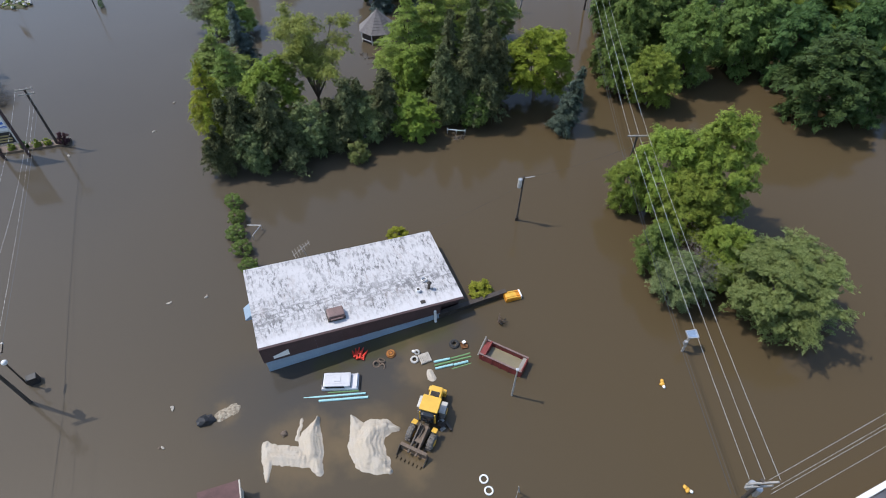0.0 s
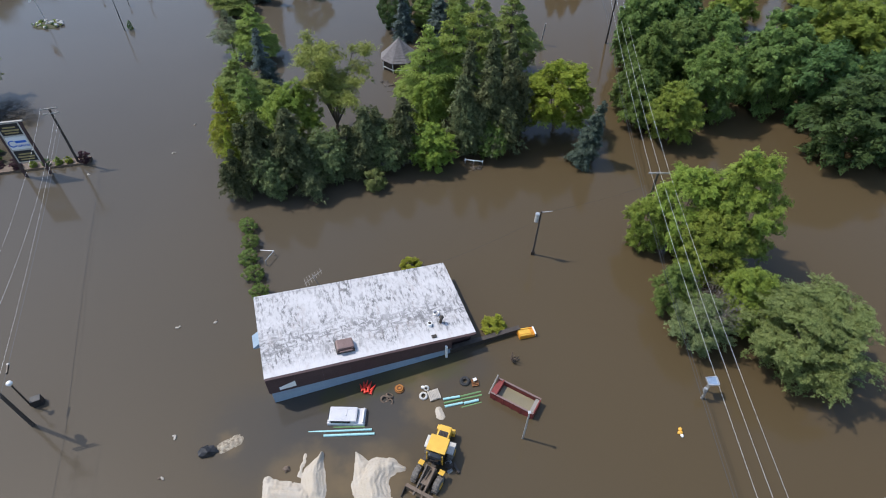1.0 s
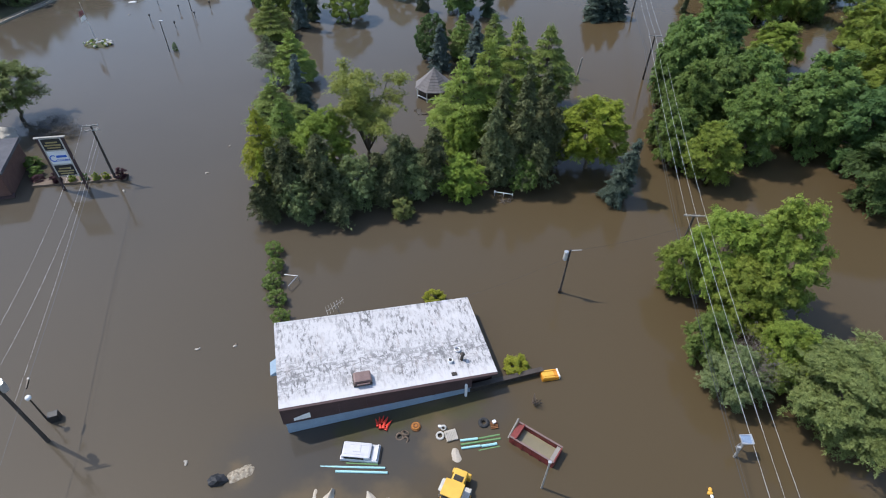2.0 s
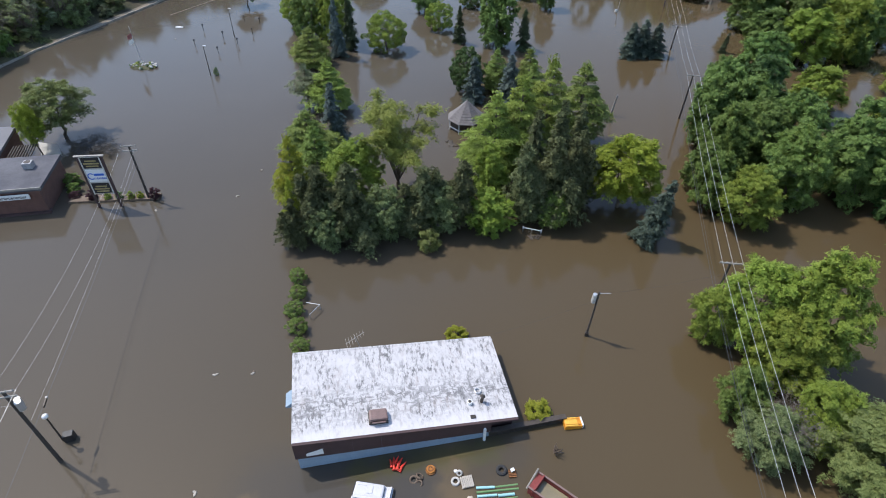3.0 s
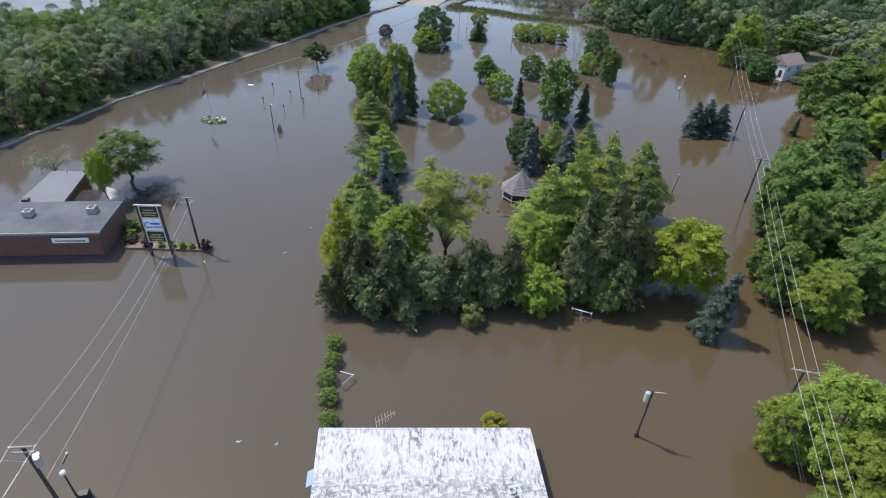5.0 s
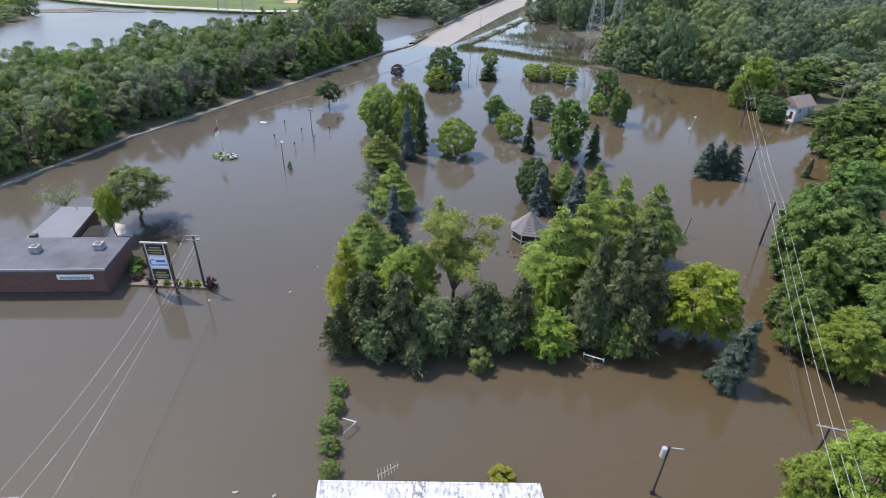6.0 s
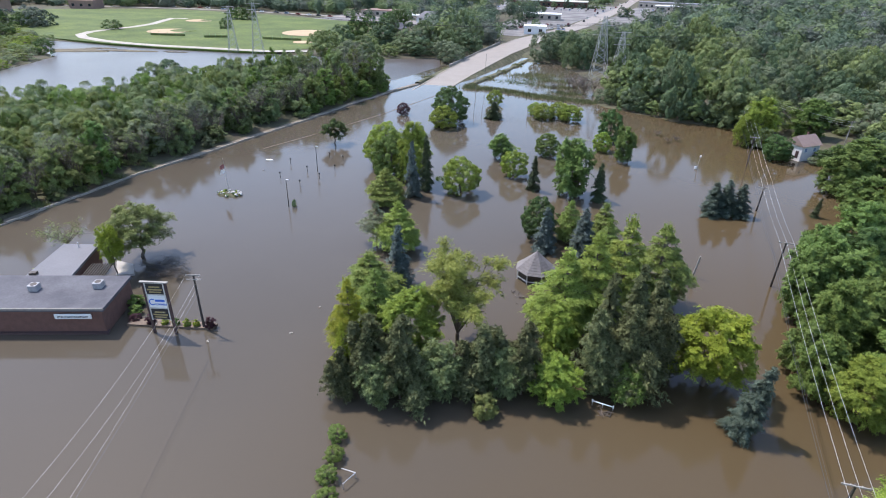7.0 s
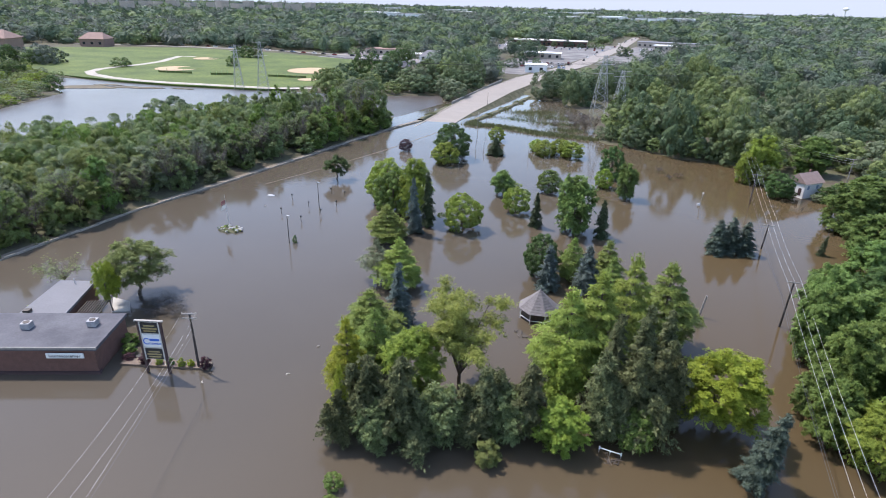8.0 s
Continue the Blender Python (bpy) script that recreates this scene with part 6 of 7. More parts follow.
# ---- the white house by the wood ----
def house():
    t = empty("house", pose(43.4, 192.6, 0.5, 0, 0, 42) @ Matrix.Scale(0.92, 4), "white house with brown gabled roof at the flood's edge", "house")
    part("wall", box(7.6, 5.8, 5.6, 0, 0, -1.3), WHITE, t)
    b = bmesh.new()
    v = [b.verts.new(p) for p in ((-4.2, -3.4, 4.1), (4.2, -3.4, 4.1), (4.2, 3.4, 4.1), (-4.2, 3.4, 4.1), (-4.2, 0, 6.8), (4.2, 0, 6.8))]
    for f in ((0, 1, 5, 4), (2, 3, 4, 5), (0, 4, 3), (1, 2, 5), (3, 2, 1, 0)):
        b.faces.new([v[i] for i in f])
    part("roof", b, CAPROOF, t)
    g = prism([(-3.79, -2.9), (-3.7, -2.9), (-3.7, 2.9), (-3.79, 2.9)], 4.3, 4.4)
    part("gable_trim", g, WHITE, t)
    part("chimney", box(0.6, 0.6, 1.2, 1.5, 0.4, 6.2), BROWN, t)
    for x in (-2.2, 1.6):
        w = part("window", box(1.1, 0.12, 1.3, x, -2.9, 2.2), WHITE, t)
        part("pane", box(0.9, 0.06, 1.1, x, -2.98, 2.3), BLUEGREY, w)
    w = part("window", box(0.12, 1.2, 1.3, -3.8, 0.4, 2.2), WHITE, t)
    part("pane", box(0.06, 1.0, 1.1, -3.88, 0.4, 2.3), GLASS, w)
    part("door", box(0.14, 1.0, 2.2, -3.8, -1.6, 0.3), DKBROWN, t)


house()
for x, y, hh, r, m in ((48.6, 189.6, 4.0, 2.6, L_DARK), (51.2, 191.5, 4.6, 2.6, L_DARK), (39.5, 187.8, 2.4, 1.6, L_DARK), (46.0, 187.4, 2.2, 1.8, L_GREY), (36.5, 191.0, 4.0, 2.4, L_DARK), (34.2, 198.5, 7.0, 3.0, L_WOOD), (38.0, 188.2, 3.4, 2.2, L_DARK)):
    tree(x, y, hh, r, "clipped", 1, m, "dense dark shrub beside the white house", "shrubs by the house", name="shrub", category="shrub")
utility_pole(57.0, 205.0, 9.0, 20, ((0.2, 2.4), (1.6, 1.6)), wood=GREYWOOD, label="weathered grey utility pole with crossarms behind the house")
for dx in (-0.9, 0.0, 0.9):
    wire((57.0 + dx, 205.0, 8.9 - (dx + 0.9) * 0.8), (36 + dx, 224, 10.5 - (dx + 0.9)), 0.6, 0.035)


# ---- lattice towers and the far town ----
LATTICE = mat("dull_lattice_steel", (0.34, 0.35, 0.35), 0.6, metal=0.3, var=0.15, size=1.0)

def pylon(x, y, h, w, rz):
    t = empty("transmission_tower", pose(x, y, 0.3, 0, 0, rz), "grey steel lattice transmission tower", "transmission tower", "transmission towers")
    top = 0.16
    cor = lambda k, f: Vector(((w / 2) * (1 - (1 - top) * f) * (1 if k in (0, 3) else -1), (w / 2) * (1 - (1 - top) * f) * (1 if k < 2 else -1), h * f))
    for k in range(4):
        part("leg", rod(cor(k, 0), cor(k, 1), 0.12, 0.07, 4), LATTICE, t)
    n = 9
    for k in range(4):
        b = bmesh.new()
        for i in range(n):
            f0, f1 = i / n, (i + 1) / n
            rod(cor(k, f0), cor((k + 1) % 4, f1), 0.065, seg=3, bm=b)
            rod(cor((k + 1) % 4, f0), cor(k, f1), 0.065, seg=3, bm=b)
        part("bracing", b, LATTICE, t)
    for f in (0.72, 0.86, 0.98):
        part("crossarm", rod((-w * 0.62, 0, h * f), (w * 0.62, 0, h * f), 0.09, seg=4), LATTICE, t)


pylon(-23.0, 284.0, 28.0, 7.4, 20)
pylon(-15.4, 300.0, 20.5, 6.4, 20)
pylon(-221, 282.5, 24, 5, 30)
pylon(-207, 285.7, 26, 6, 30)
pylon(149, 572, 19, 7, 20)
for dx in (-4, 0, 4):
    wire((-23 + dx, 284, 25), (-207 + dx, 285.7, 23), 4, 0.05, DARKWIRE, "long sagging transmission cable", 24)
    wire((-15.4 + dx, 300, 19), (149 + dx, 572, 17), 6, 0.05, DARKWIRE, "long sagging transmission cable", 24)


def far_block(x, y, sx, sy, h, rz, wall, roof, label, category="building", gable=False, z=1.0):
    t = empty("far_building", pose(x, y, z, 0, 0, rz), label, category, "distant buildings")
    part("wall", box(sx, sy, h, 0, 0, -1), wall, t)
    if gable:
        b = bmesh.new()
        v = [b.verts.new(p) for p in ((-sx * 0.53, -sy * 0.55, h - 1), (sx * 0.53, -sy * 0.55, h - 1), (sx * 0.53, sy * 0.55, h - 1), (-sx * 0.53, sy * 0.55, h - 1), (-sx * 0.3, 0, h + sy * 0.25), (sx * 0.3, 0, h + sy * 0.25))]
        for f in ((0, 1, 5, 4), (2, 3, 4, 5), (0, 4, 3), (1, 2, 5), (3, 2, 1, 0)):
            b.faces.new([v[i] for i in f])
        part("roof", b, roof, t)
    else:
        part("roof", box(sx + 0.8, sy + 0.8, 0.5, 0, 0, h - 1), roof, t)
    for k in range(max(2, int(sx / 6))):
        part("window", box(2.4, 0.2, min(2.2, h * 0.4), -sx / 2 + (k + 0.5) * sx / max(2, int(sx / 6)), -sy / 2 - 0.06, h * 0.25), GLASS, t)
    return t


far_block(-130, 760, 90, 30, 7, 5, BROWN, STONE, "long low shop row with pale roof")
far_block(20, 812, 95, 26, 7, -2, TANWALL, LTGREYROOF, "long low shop row with pale roof")
far_block(8, 770, 30, 18, 6, -5, TANWALL, WHITE, "small pale commercial building")
far_block(62, 800, 34, 16, 6, 0, BROWN, GREYROOF, "low brick building with grey roof")
far_block(-104, 575, 34, 16, 6, 8, TANWALL, WHITE, "low pale building with white roof")
far_block(-87, 458, 16, 14, 6, 10, WHITE, WHITE, "small white roadside building")
far_block(-240, 527, 44, 18, 6, 6, TANWALL, TERRACOTTA, "low building with red-brown roof")
far_block(-180, 490, 26, 14, 5.5, 6, WHITE, LTGREYROOF, "white building with pale roof", gable=True)
far_block(-205, 505, 18, 12, 5, 12, TANWALL, WHITE, "small building with white roof")
far_block(-176, 402, 15, 10, 5, 15, TANWALL, GREYROOF, "grey house with pitched roof by the flood", gable=True)
far_block(-548, 372, 34, 22, 11, 20, TERRACOTTA, TERRACOTTA, "large brick house with red-brown roof", gable=True)
far_block(-517, 447, 23, 18, 8, 20, TERRACOTTA, TERRACOTTA, "brick house with red-brown hipped roof", gable=True)
rr = random.Random(9)
for i in range(34):
    a = radians(rr.uniform(52, 122))
    d = rr.uniform(1500, 3800)
    far_block(d * math.cos(a), d * math.sin(a), rr.uniform(50, 130), rr.uniform(30, 60), rr.uniform(14, 19), rr.uniform(-20, 20), WHITE if i % 3 else TANWALL, WHITE if i % 2 else LTGREYROOF, "distant pale commercial building above the trees")
for i in range(16):
    a = radians(122 + i * 1.25 + rr.uniform(-0.4, 0.4))
    d = rr.uniform(1900, 2500)
    far_block(d * math.cos(a), d * math.sin(a), rr.uniform(25, 45), 25, rr.uniform(24, 36), rr.uniform(-20, 20), TANWALL, LTGREYROOF, "distant tan apartment block above the trees")


sheet("parking_lot", [(-128, 436), (-92, 432), (-74, 540), (-58, 700), (-50, 800), (-195, 800), (-185, 690), (-125, 600)], 1.06, LOT, "pale asphalt parking around distant shops", "parking lot")
sheet("parking_lot", [(-52, 560), (-30, 560), (20, 680), (90, 740), (95, 800), (-30, 800)], 1.06, LOT, "pale asphalt parking around distant shops", "parking lot")
sheet("parking_lot", [(-285, 470), (-160, 455), (-155, 520), (-280, 545)], 1.06, LOT, "pale asphalt yard around distant buildings", "parking lot")


def far_car(x, y, rz, material, z=1.1):
    t = empty("parked_car", pose(x, y, z, 0, 0, rz), "small distant parked car on pale asphalt", "car", "distant parked cars")
    part("body", box(4.4, 1.8, 0.8, 0, 0, 0.25, bevel=0.15), material, t)
    c = part("cabin", box(2.3, 1.6, 0.6, -0.2, 0, 1.0, bevel=0.2), GLASS, t)
    part("roof", box(1.5, 1.4, 0.08, -0.25, 0, 1.58), material, c)


cr = random.Random(21)
paints = (WHITE, WHITE, STEEL, BLACK, RUSTRED, BLUEGREY, GREYWOOD)
for i in range(26):
    far_car(-178 + (i % 13) * 9 + cr.uniform(-1, 1), 700 + (i // 13) * 24 + cr.uniform(-2, 2), 90, cr.choice(paints))
for i in range(16):
    far_car(-105 + (i % 8) * 5 + cr.uniform(-1, 1), 490 + (i // 8) * 30 + cr.uniform(-2, 2), 80, cr.choice(paints))
for i in range(16):
    far_car(-20 + (i % 8) * 11 + cr.uniform(-2, 2), 735 + (i // 8) * 22 + cr.uniform(-2, 2), 90, cr.choice(paints))
for i in range(16):
    f = i / 15
    far_car(-72 + 36 * f + cr.uniform(-5, 3), 500 + 520 * f, 86, cr.choice(paints), 1.05)
for i in range(22):
    far_car(-470 + i * 13 + cr.uniform(-3, 3), 494 + 6 * math.sin(i * 0.3) + cr.uniform(-1, 1), 5, cr.choice(paints), 1.2)


tw = random.Random(33)
grove("town_trees", [(x, y, tw.uniform(7, 12), tw.uniform(3.5, 6.0), "wood", i % 6, tw.choice((L_FAR1, L_FAR2, L_NEAR2, L_FAR3)))
                     for i, (x, y) in enumerate([(-188 + 11 * k + tw.uniform(-4, 4), 742 + tw.uniform(-6, 6)) for k in range(12)] + [(-120 + 9 * k + tw.uniform(-3, 3), 470 + 9 * k + tw.uniform(-5, 5)) for k in range(4)]
                                                + [(-40 + 14 * k + tw.uniform(-5, 5), 640 + 8 * k + tw.uniform(-8, 8)) for k in range(9)] + [(-118 + tw.uniform(-9, 9), 560 + 12 * k) for k in range(8)]
                                                + [(-150 + tw.uniform(-12, 30), 640 + 9 * k) for k in range(7)] + [(tw.uniform(-270, -165), tw.uniform(470, 560)) for k in range(14)])], "leafy trees among the distant shops")


def water_tower():
    t = empty("water_tower", pose(960, 4050, 0), "pale distant water tower on a stem", "water tower")
    part("stem", rod((0, 0, 0), (0, 0, 52), 5, 4, 10), WHITE, t)
    part("tank", blob(16, 1, 1, 0.6, 0, 0, 58, 0, 0, 2), WHITE, t)


water_tower()


# ---- the yard: machines, piles and litter in the water ----
MUDTYRE = mat("mud_caked_rubber", (0.20, 0.18, 0.155), 0.9, var=0.3, size=0.3, col2=(0.11, 0.10, 0.09))
RUSTMUD = mat("rusty_muddy_steel", (0.26, 0.165, 0.09), 0.7, var=0.35, size=0.5, col2=(0.13, 0.09, 0.06))


def wheel_loader():
    t = empty("wheel_loader", pose(-1.6, 22.9, -0.45, 0, 0, 165.2), "yellow wheel loader with lowered bucket in shallow flood", "wheel loader")
    part("rear_frame", box(1.15, 2.6, 0.7, 0, -1.6, 0.65, bevel=0.06), GREASE, t)
    hood = part("hood", box(1.15, 1.7, 0.95, 0, -2.45, 1.15, bevel=0.12), YELLOW, t)
    part("grille", box(0.8, 0.5, 0.03, 0, -2.45, 2.1), BLACK, hood)
    for k in range(5):
        part("louvre", box(0.7, 0.04, 0.04, 0, -2.62 + k * 0.085, 2.13), GREASE, hood)
    part("counterweight", box(1.7, 0.45, 0.7, 0, -3.3, 0.75, bevel=0.08), YELLOW, t)
    part("exhaust", rod((0.4, -1.75, 2.0), (0.4, -1.75, 2.9), 0.06, seg=8), GREASE, t)
    cab = part("cab", box(1.35, 1.45, 1.4, 0, -0.6, 1.3, bevel=0.3), GLASS, t, "dark glazed cab")
    part("cab_roof", box(1.7, 1.5, 0.16, 0, -1.05, 2.75, bevel=0.06), YELLOW, cab, "yellow cab roof")
    for x in (-0.7, 0.7):
        for y in (-1.4, -0.1):
            part("pillar", box(0.09, 0.09, 1.5, x, y, 1.3), YELLOW, cab)
    part("steering_column", rod((0, -0.1, 1.6), (0, 0.25, 1.9), 0.05, seg=6), BLACK, cab)
    part("seat", box(0.5, 0.5, 0.5, 0, -0.6, 1.35, bevel=0.05), BLACK, cab)
    part("pivot", rod((0, 0.15, 0.6), (0, 0.15, 1.3), 0.22, seg=10), GREASE, t)
    turn = Matrix.Translation((0, 0.15, 0)) @ pose(0, 0, 0, 0, 0, -9) @ Matrix.Translation((0, -0.15, 0))

    def front(*a):
        o = part(*a)
        o.matrix_basis = turn
        return o

    front("front_frame", box(0.9, 1.7, 0.75, 0, 1.2, 0.65, bevel=0.06), MUD, t)
    for x in (-0.36, 0.36):
        front("lift_arm", box(0.16, 2.7, 0.34, x, 1.75, 1.2, 0, -18, 0, 0.03), GREASE if x > 0 else MUD, t)
        front("lift_ram", rod((x * 0.7, 0.6, 1.0), (x * 0.9, 2.2, 1.15), 0.07, seg=8), STEEL, t)
    front("tilt_ram", rod((0, 0.7, 1.5), (0, 2.3, 1.2), 0.09, seg=8), GREASE, t)
    front("tilt_link", box(0.14, 0.7, 0.3, 0, 2.4, 0.95, 0, 30), GREASE, t)
    for k in range(6):
        a = random.Random(k)
        front("hose", rod((a.uniform(-0.3, 0.3), 0.3, 1.2), (a.uniform(-0.4, 0.4), 1.6, 1.3 + a.uniform(-0.1, 0.2)), 0.03, seg=5), BLACK, t)
    for x in (-1.02, 1.02):
        for y in (-1.75, 1.25):
            w = (front if y > 0 else part)("wheel", rod((x - 0.29, y, 0.75), (x + 0.29, y, 0.75), 0.52, seg=20), MUDTYRE, t)
            part("tyre", ring(0.5, 0.27, x, y, 0.75, 0, 90, 22, 8, None, 1.1), MUDTYRE, w)
            part("rim", rod((x - 0.31, y, 0.75), (x + 0.31, y, 0.75), 0.33, seg=14), YELLOW, w)
            for n in range(14):
                an = 2 * math.pi * n / 14
                part("tread_lug", box(0.5, 0.12, 0.07, x, y + 0.745 * math.sin(an), 0.75 + 0.745 * math.cos(an), 0, -math.degrees(an)), MUDTYRE, w)
        front("fender", box(0.48, 0.5, 0.08, x * 0.96, 0.55, 1.58, 0, 14, 0, 0.03), YELLOW, t)
        part("fender", box(0.6, 1.15, 0.08, x, -1.6, 1.6, 0, 0, 0, 0.03), STONE, t)
        part("step", box(0.3, 0.5, 0.06, x, -0.5, 0.7), GREASE, t)
    b = bmesh.new()
    prof = [(2.75, 1.25), (2.6, 0.75), (2.7, 0.42), (3.0, 0.30), (3.6, 0.38)]
    inner = [(2.83, 1.23), (2.68, 0.77), (2.76, 0.49), (3.02, 0.37), (3.6, 0.43)]
    n = len(prof)
    L = [[b.verts.new((s * 1.3, y, z)) for y, z in prof + inner[::-1]] for s in (-1, 1)]
    m = 2 * n
    for i in range(m):
        b.faces.new((L[0][i], L[0][(i + 1) % m], L[1][(i + 1) % m], L[1][i]))
    b.faces.new(L[0][::-1])
    b.faces.new(L[1])
    bmesh.ops.recalc_face_normals(b, faces=b.faces)
    bucket = front("bucket", b, RUSTMUD, t, "muddy worn steel bucket")
    for s in (-1.32, 1.32):
        part("side_plate", prism([(s - 0.03, 2.66), (s + 0.03, 2.66), (s + 0.03, 3.55), (s - 0.03, 3.55)], 0.3, [1.2, 1.2, 0.55, 0.55]), GREASE, bucket)
    for k in range(7):
        part("tooth", box(0.1, 0.28, 0.07, -1.17 + k * 0.39, 3.66, 0.38), GREASE, bucket)
    part("spill_guard", box(2.5, 0.3, 0.12, 0, 2.7, 1.22), MUD, bucket)


wheel_loader()
t = empty("scrap_pile", pose(-0.05, 23.0, -0.1, 0, 0, 20), "dark scrap metal pile beside the loader", "scrap")
for i in range(9):
    a = random.Random(40 + i)
    part("piece", box(a.uniform(0.2, 0.9), a.uniform(0.1, 0.4), a.uniform(0.05, 0.25), a.uniform(-0.4, 0.4), a.uniform(-0.5, 0.5), a.uniform(0, 0.35), a.uniform(0, 180), a.uniform(-20, 20)), STEEL if i % 4 == 0 else GREASE, t)


BRUSH = mat("dead_reed_litter", (0.26, 0.21, 0.15), 0.95, var=0.4, size=0.25, bump=0.8, col2=(0.38, 0.33, 0.25))


def heap(name, ridges, label, seed, material=SAND):
    """Dumped sand: overlapping ridges (x, y, half width at each end, height), tracked over and crumbling at the waterline."""
    xs = [c[0] for c in ridges] + [c[3] for c in ridges]
    ys = [c[1] for c in ridges] + [c[4] for c in ridges]
    st = 0.075
    X, Y = np.meshgrid(np.arange(min(xs) - 1.6, max(xs) + 1.6, st), np.arange(min(ys) - 1.6, max(ys) + 1.6, st))
    ny, nx = X.shape
    crumb = np.array([[0.09 * noise.noise((X[j, i] * 1.4, Y[j, i] * 1.4, seed)) + 0.05 * noise.noise((X[j, i] * 5, Y[j, i] * 5, seed)) for i in range(nx)] for j in range(ny)])
    Z = np.full(X.shape, -0.5)
    for x1, y1, r1, x2, y2, r2, h in ridges:
        k = np.clip(((X - x1) * (x2 - x1) + (Y - y1) * (y2 - y1)) / ((x2 - x1) ** 2 + (y2 - y1) ** 2 + 1e-6), 0, 1)
        d = np.hypot(X - x1 - k * (x2 - x1), Y - y1 - k * (y2 - y1)) + crumb
        e = 1.05 - d / (r1 + (r2 - r1) * k)
        Z = np.maximum(Z, np.where(e > 0, 0.75 * h * np.clip(e * 1.1, 0, 1) ** 1.25 + 0.025 * h * np.sin(e * 26) * np.clip(e * 4, 0, 1), e * 0.5))
    for j in range(ny):
        for i in range(nx):
            if Z[j, i] > 0:
                Z[j, i] += 0.06 * noise.noise((X[j, i] * 4.5 + Y[j, i] * 0.6, Y[j, i] * 0.9, seed)) + 0.022 * noise.noise((X[j, i] * 11, Y[j, i] * 7, seed))
    ok = Z > -0.4
    vid, verts = {}, []
    for j in range(ny):
        for i in range(nx):
            if ok[j, i]:
                vid[j, i] = len(verts)
                verts.append((X[j, i], Y[j, i], Z[j, i]))
    faces = [(vid[j, i], vid[j, i + 1], vid[j + 1, i + 1], vid[j + 1, i]) for j in range(ny - 1) for i in range(nx - 1) if all(k in vid for k in ((j, i), (j, i + 1), (j + 1, i + 1), (j + 1, i)))]
    ob = mesh_ob(name, verts, faces, material)
    for f in ob.data.polygons:
        f.use_smooth = True
    tagged(ob, label, "sand pile", "sand piles")


heap("sand_mound", [(-11.7, 23.4, 0.2, -12.0, 21.5, 1.0, 0.7), (-12.0, 21.5, 1.0, -11.5, 20.0, 0.95, 0.8), (-11.5, 20.0, 0.9, -10.7, 18.5, 0.35, 0.4), (-15.5, 20.3, 0.6, -13.0, 20.1, 0.65, 0.35),
                    (-14.9, 19.7, 0.65, -12.2, 19.7, 0.8, 0.4), (-15.8, 20.7, 0.4, -15.3, 19.5, 0.6, 0.3), (-15.3, 19.5, 0.5, -15.0, 17.7, 0.17, 0.2), (-13.1, 23.2, 0.2, -13.2, 21.4, 0.2, 0.1)], "pale ragged sand pile rising from the flood", 1.0)
heap("sand_mound", [(-4.3, 22.6, 0.25, -5.5, 22.7, 0.75, 0.45), (-5.5, 22.7, 0.8, -6.5, 22.25, 1.2, 0.75), (-6.5, 22.25, 1.25, -7.0, 21.1, 1.5, 0.9), (-7.0, 21.1, 1.5, -6.5, 20.05, 1.4, 0.9), (-6.5, 20.05, 1.35, -5.6, 19.4, 0.95, 0.7),
                    (-5.6, 19.4, 0.85, -4.6, 18.75, 0.25, 0.45), (-8.65, 23.75, 0.12, -7.9, 22.6, 0.75, 0.3), (-8.25, 23.0, 0.35, -7.9, 21.8, 0.7, 0.25)], "pale crescent of dumped sand in the flood", 4.0)
heap("sand_mound", [(-1.6, 28.5, 0.3, -1.4, 27.9, 0.4, 0.22)], "small pale sand heap breaking the water", 7.0)


def sunk_pickup():
    t = empty("van", pose(-10.1, 27.1, 0, 0, 0, 3), "white van sunk to its windows in flood water", "van")
    part("body", box(3.5, 1.65, 1.2, 0, 0, -0.85, bevel=0.12), VANPAINT, t)
    cab = part("cabin", box(2.6, 1.5, 0.42, -0.3, 0, 0.3, bevel=0.14), VANPAINT, t)
    part("windscreen", box(0.05, 1.2, 0.26, 1.0, 0, 0.36, 0, 0, -25), GLASS, cab)
    part("rear_window", box(0.05, 1.2, 0.28, -1.62, 0, 0.42), GLASS, cab)
    for y in (-0.765, 0.765):
        part("side_window", box(1.8, 0.03, 0.26, -0.45, y, 0.4), GLASS, cab)
    part("bumper", box(0.14, 1.55, 0.2, 1.8, 0, 0.02, bevel=0.04), GREASE, t)
    part("tail_panel", box(0.12, 1.5, 0.28, 1.58, 0, 0.3, bevel=0.03), STEEL, t)
    part("roof_hatch", box(0.6, 0.7, 0.06, -0.25, 0.1, 0.71, bevel=0.02), VANPAINT, t)
    part("roof_rib", box(1.9, 0.05, 0.03, -0.45, -0.45, 0.71), VANPAINT, t)
    part("roof_rib", box(1.9, 0.05, 0.03, -0.45, 0.45, 0.71), VANPAINT, t)


sunk_pickup()


def pipe(p, q, r, material, label, group):
    b = bmesh.new()
    p, q = Vector(p), Vector(q)
    d = (q - p).normalized()
    side = d.cross(Vector((0, 0, 1))).normalized()
    up = side.cross(d)
    rows = []
    for c, rr in ((p, r), (q, r), (q, r * 0.82), (p, r * 0.82)):
        rows.append([b.verts.new(c + side * rr * math.cos(a) + up * rr * math.sin(a)) for a in [k * math.pi / 5 for k in range(10)]])
    for i in range(4):
        for k in range(10):
            b.faces.new((rows[i][k], rows[i][(k + 1) % 10], rows[(i + 1) % 4][(k + 1) % 10], rows[(i + 1) % 4][k]))
    tagged(part("pipe", b, material), label, "pipe", group)


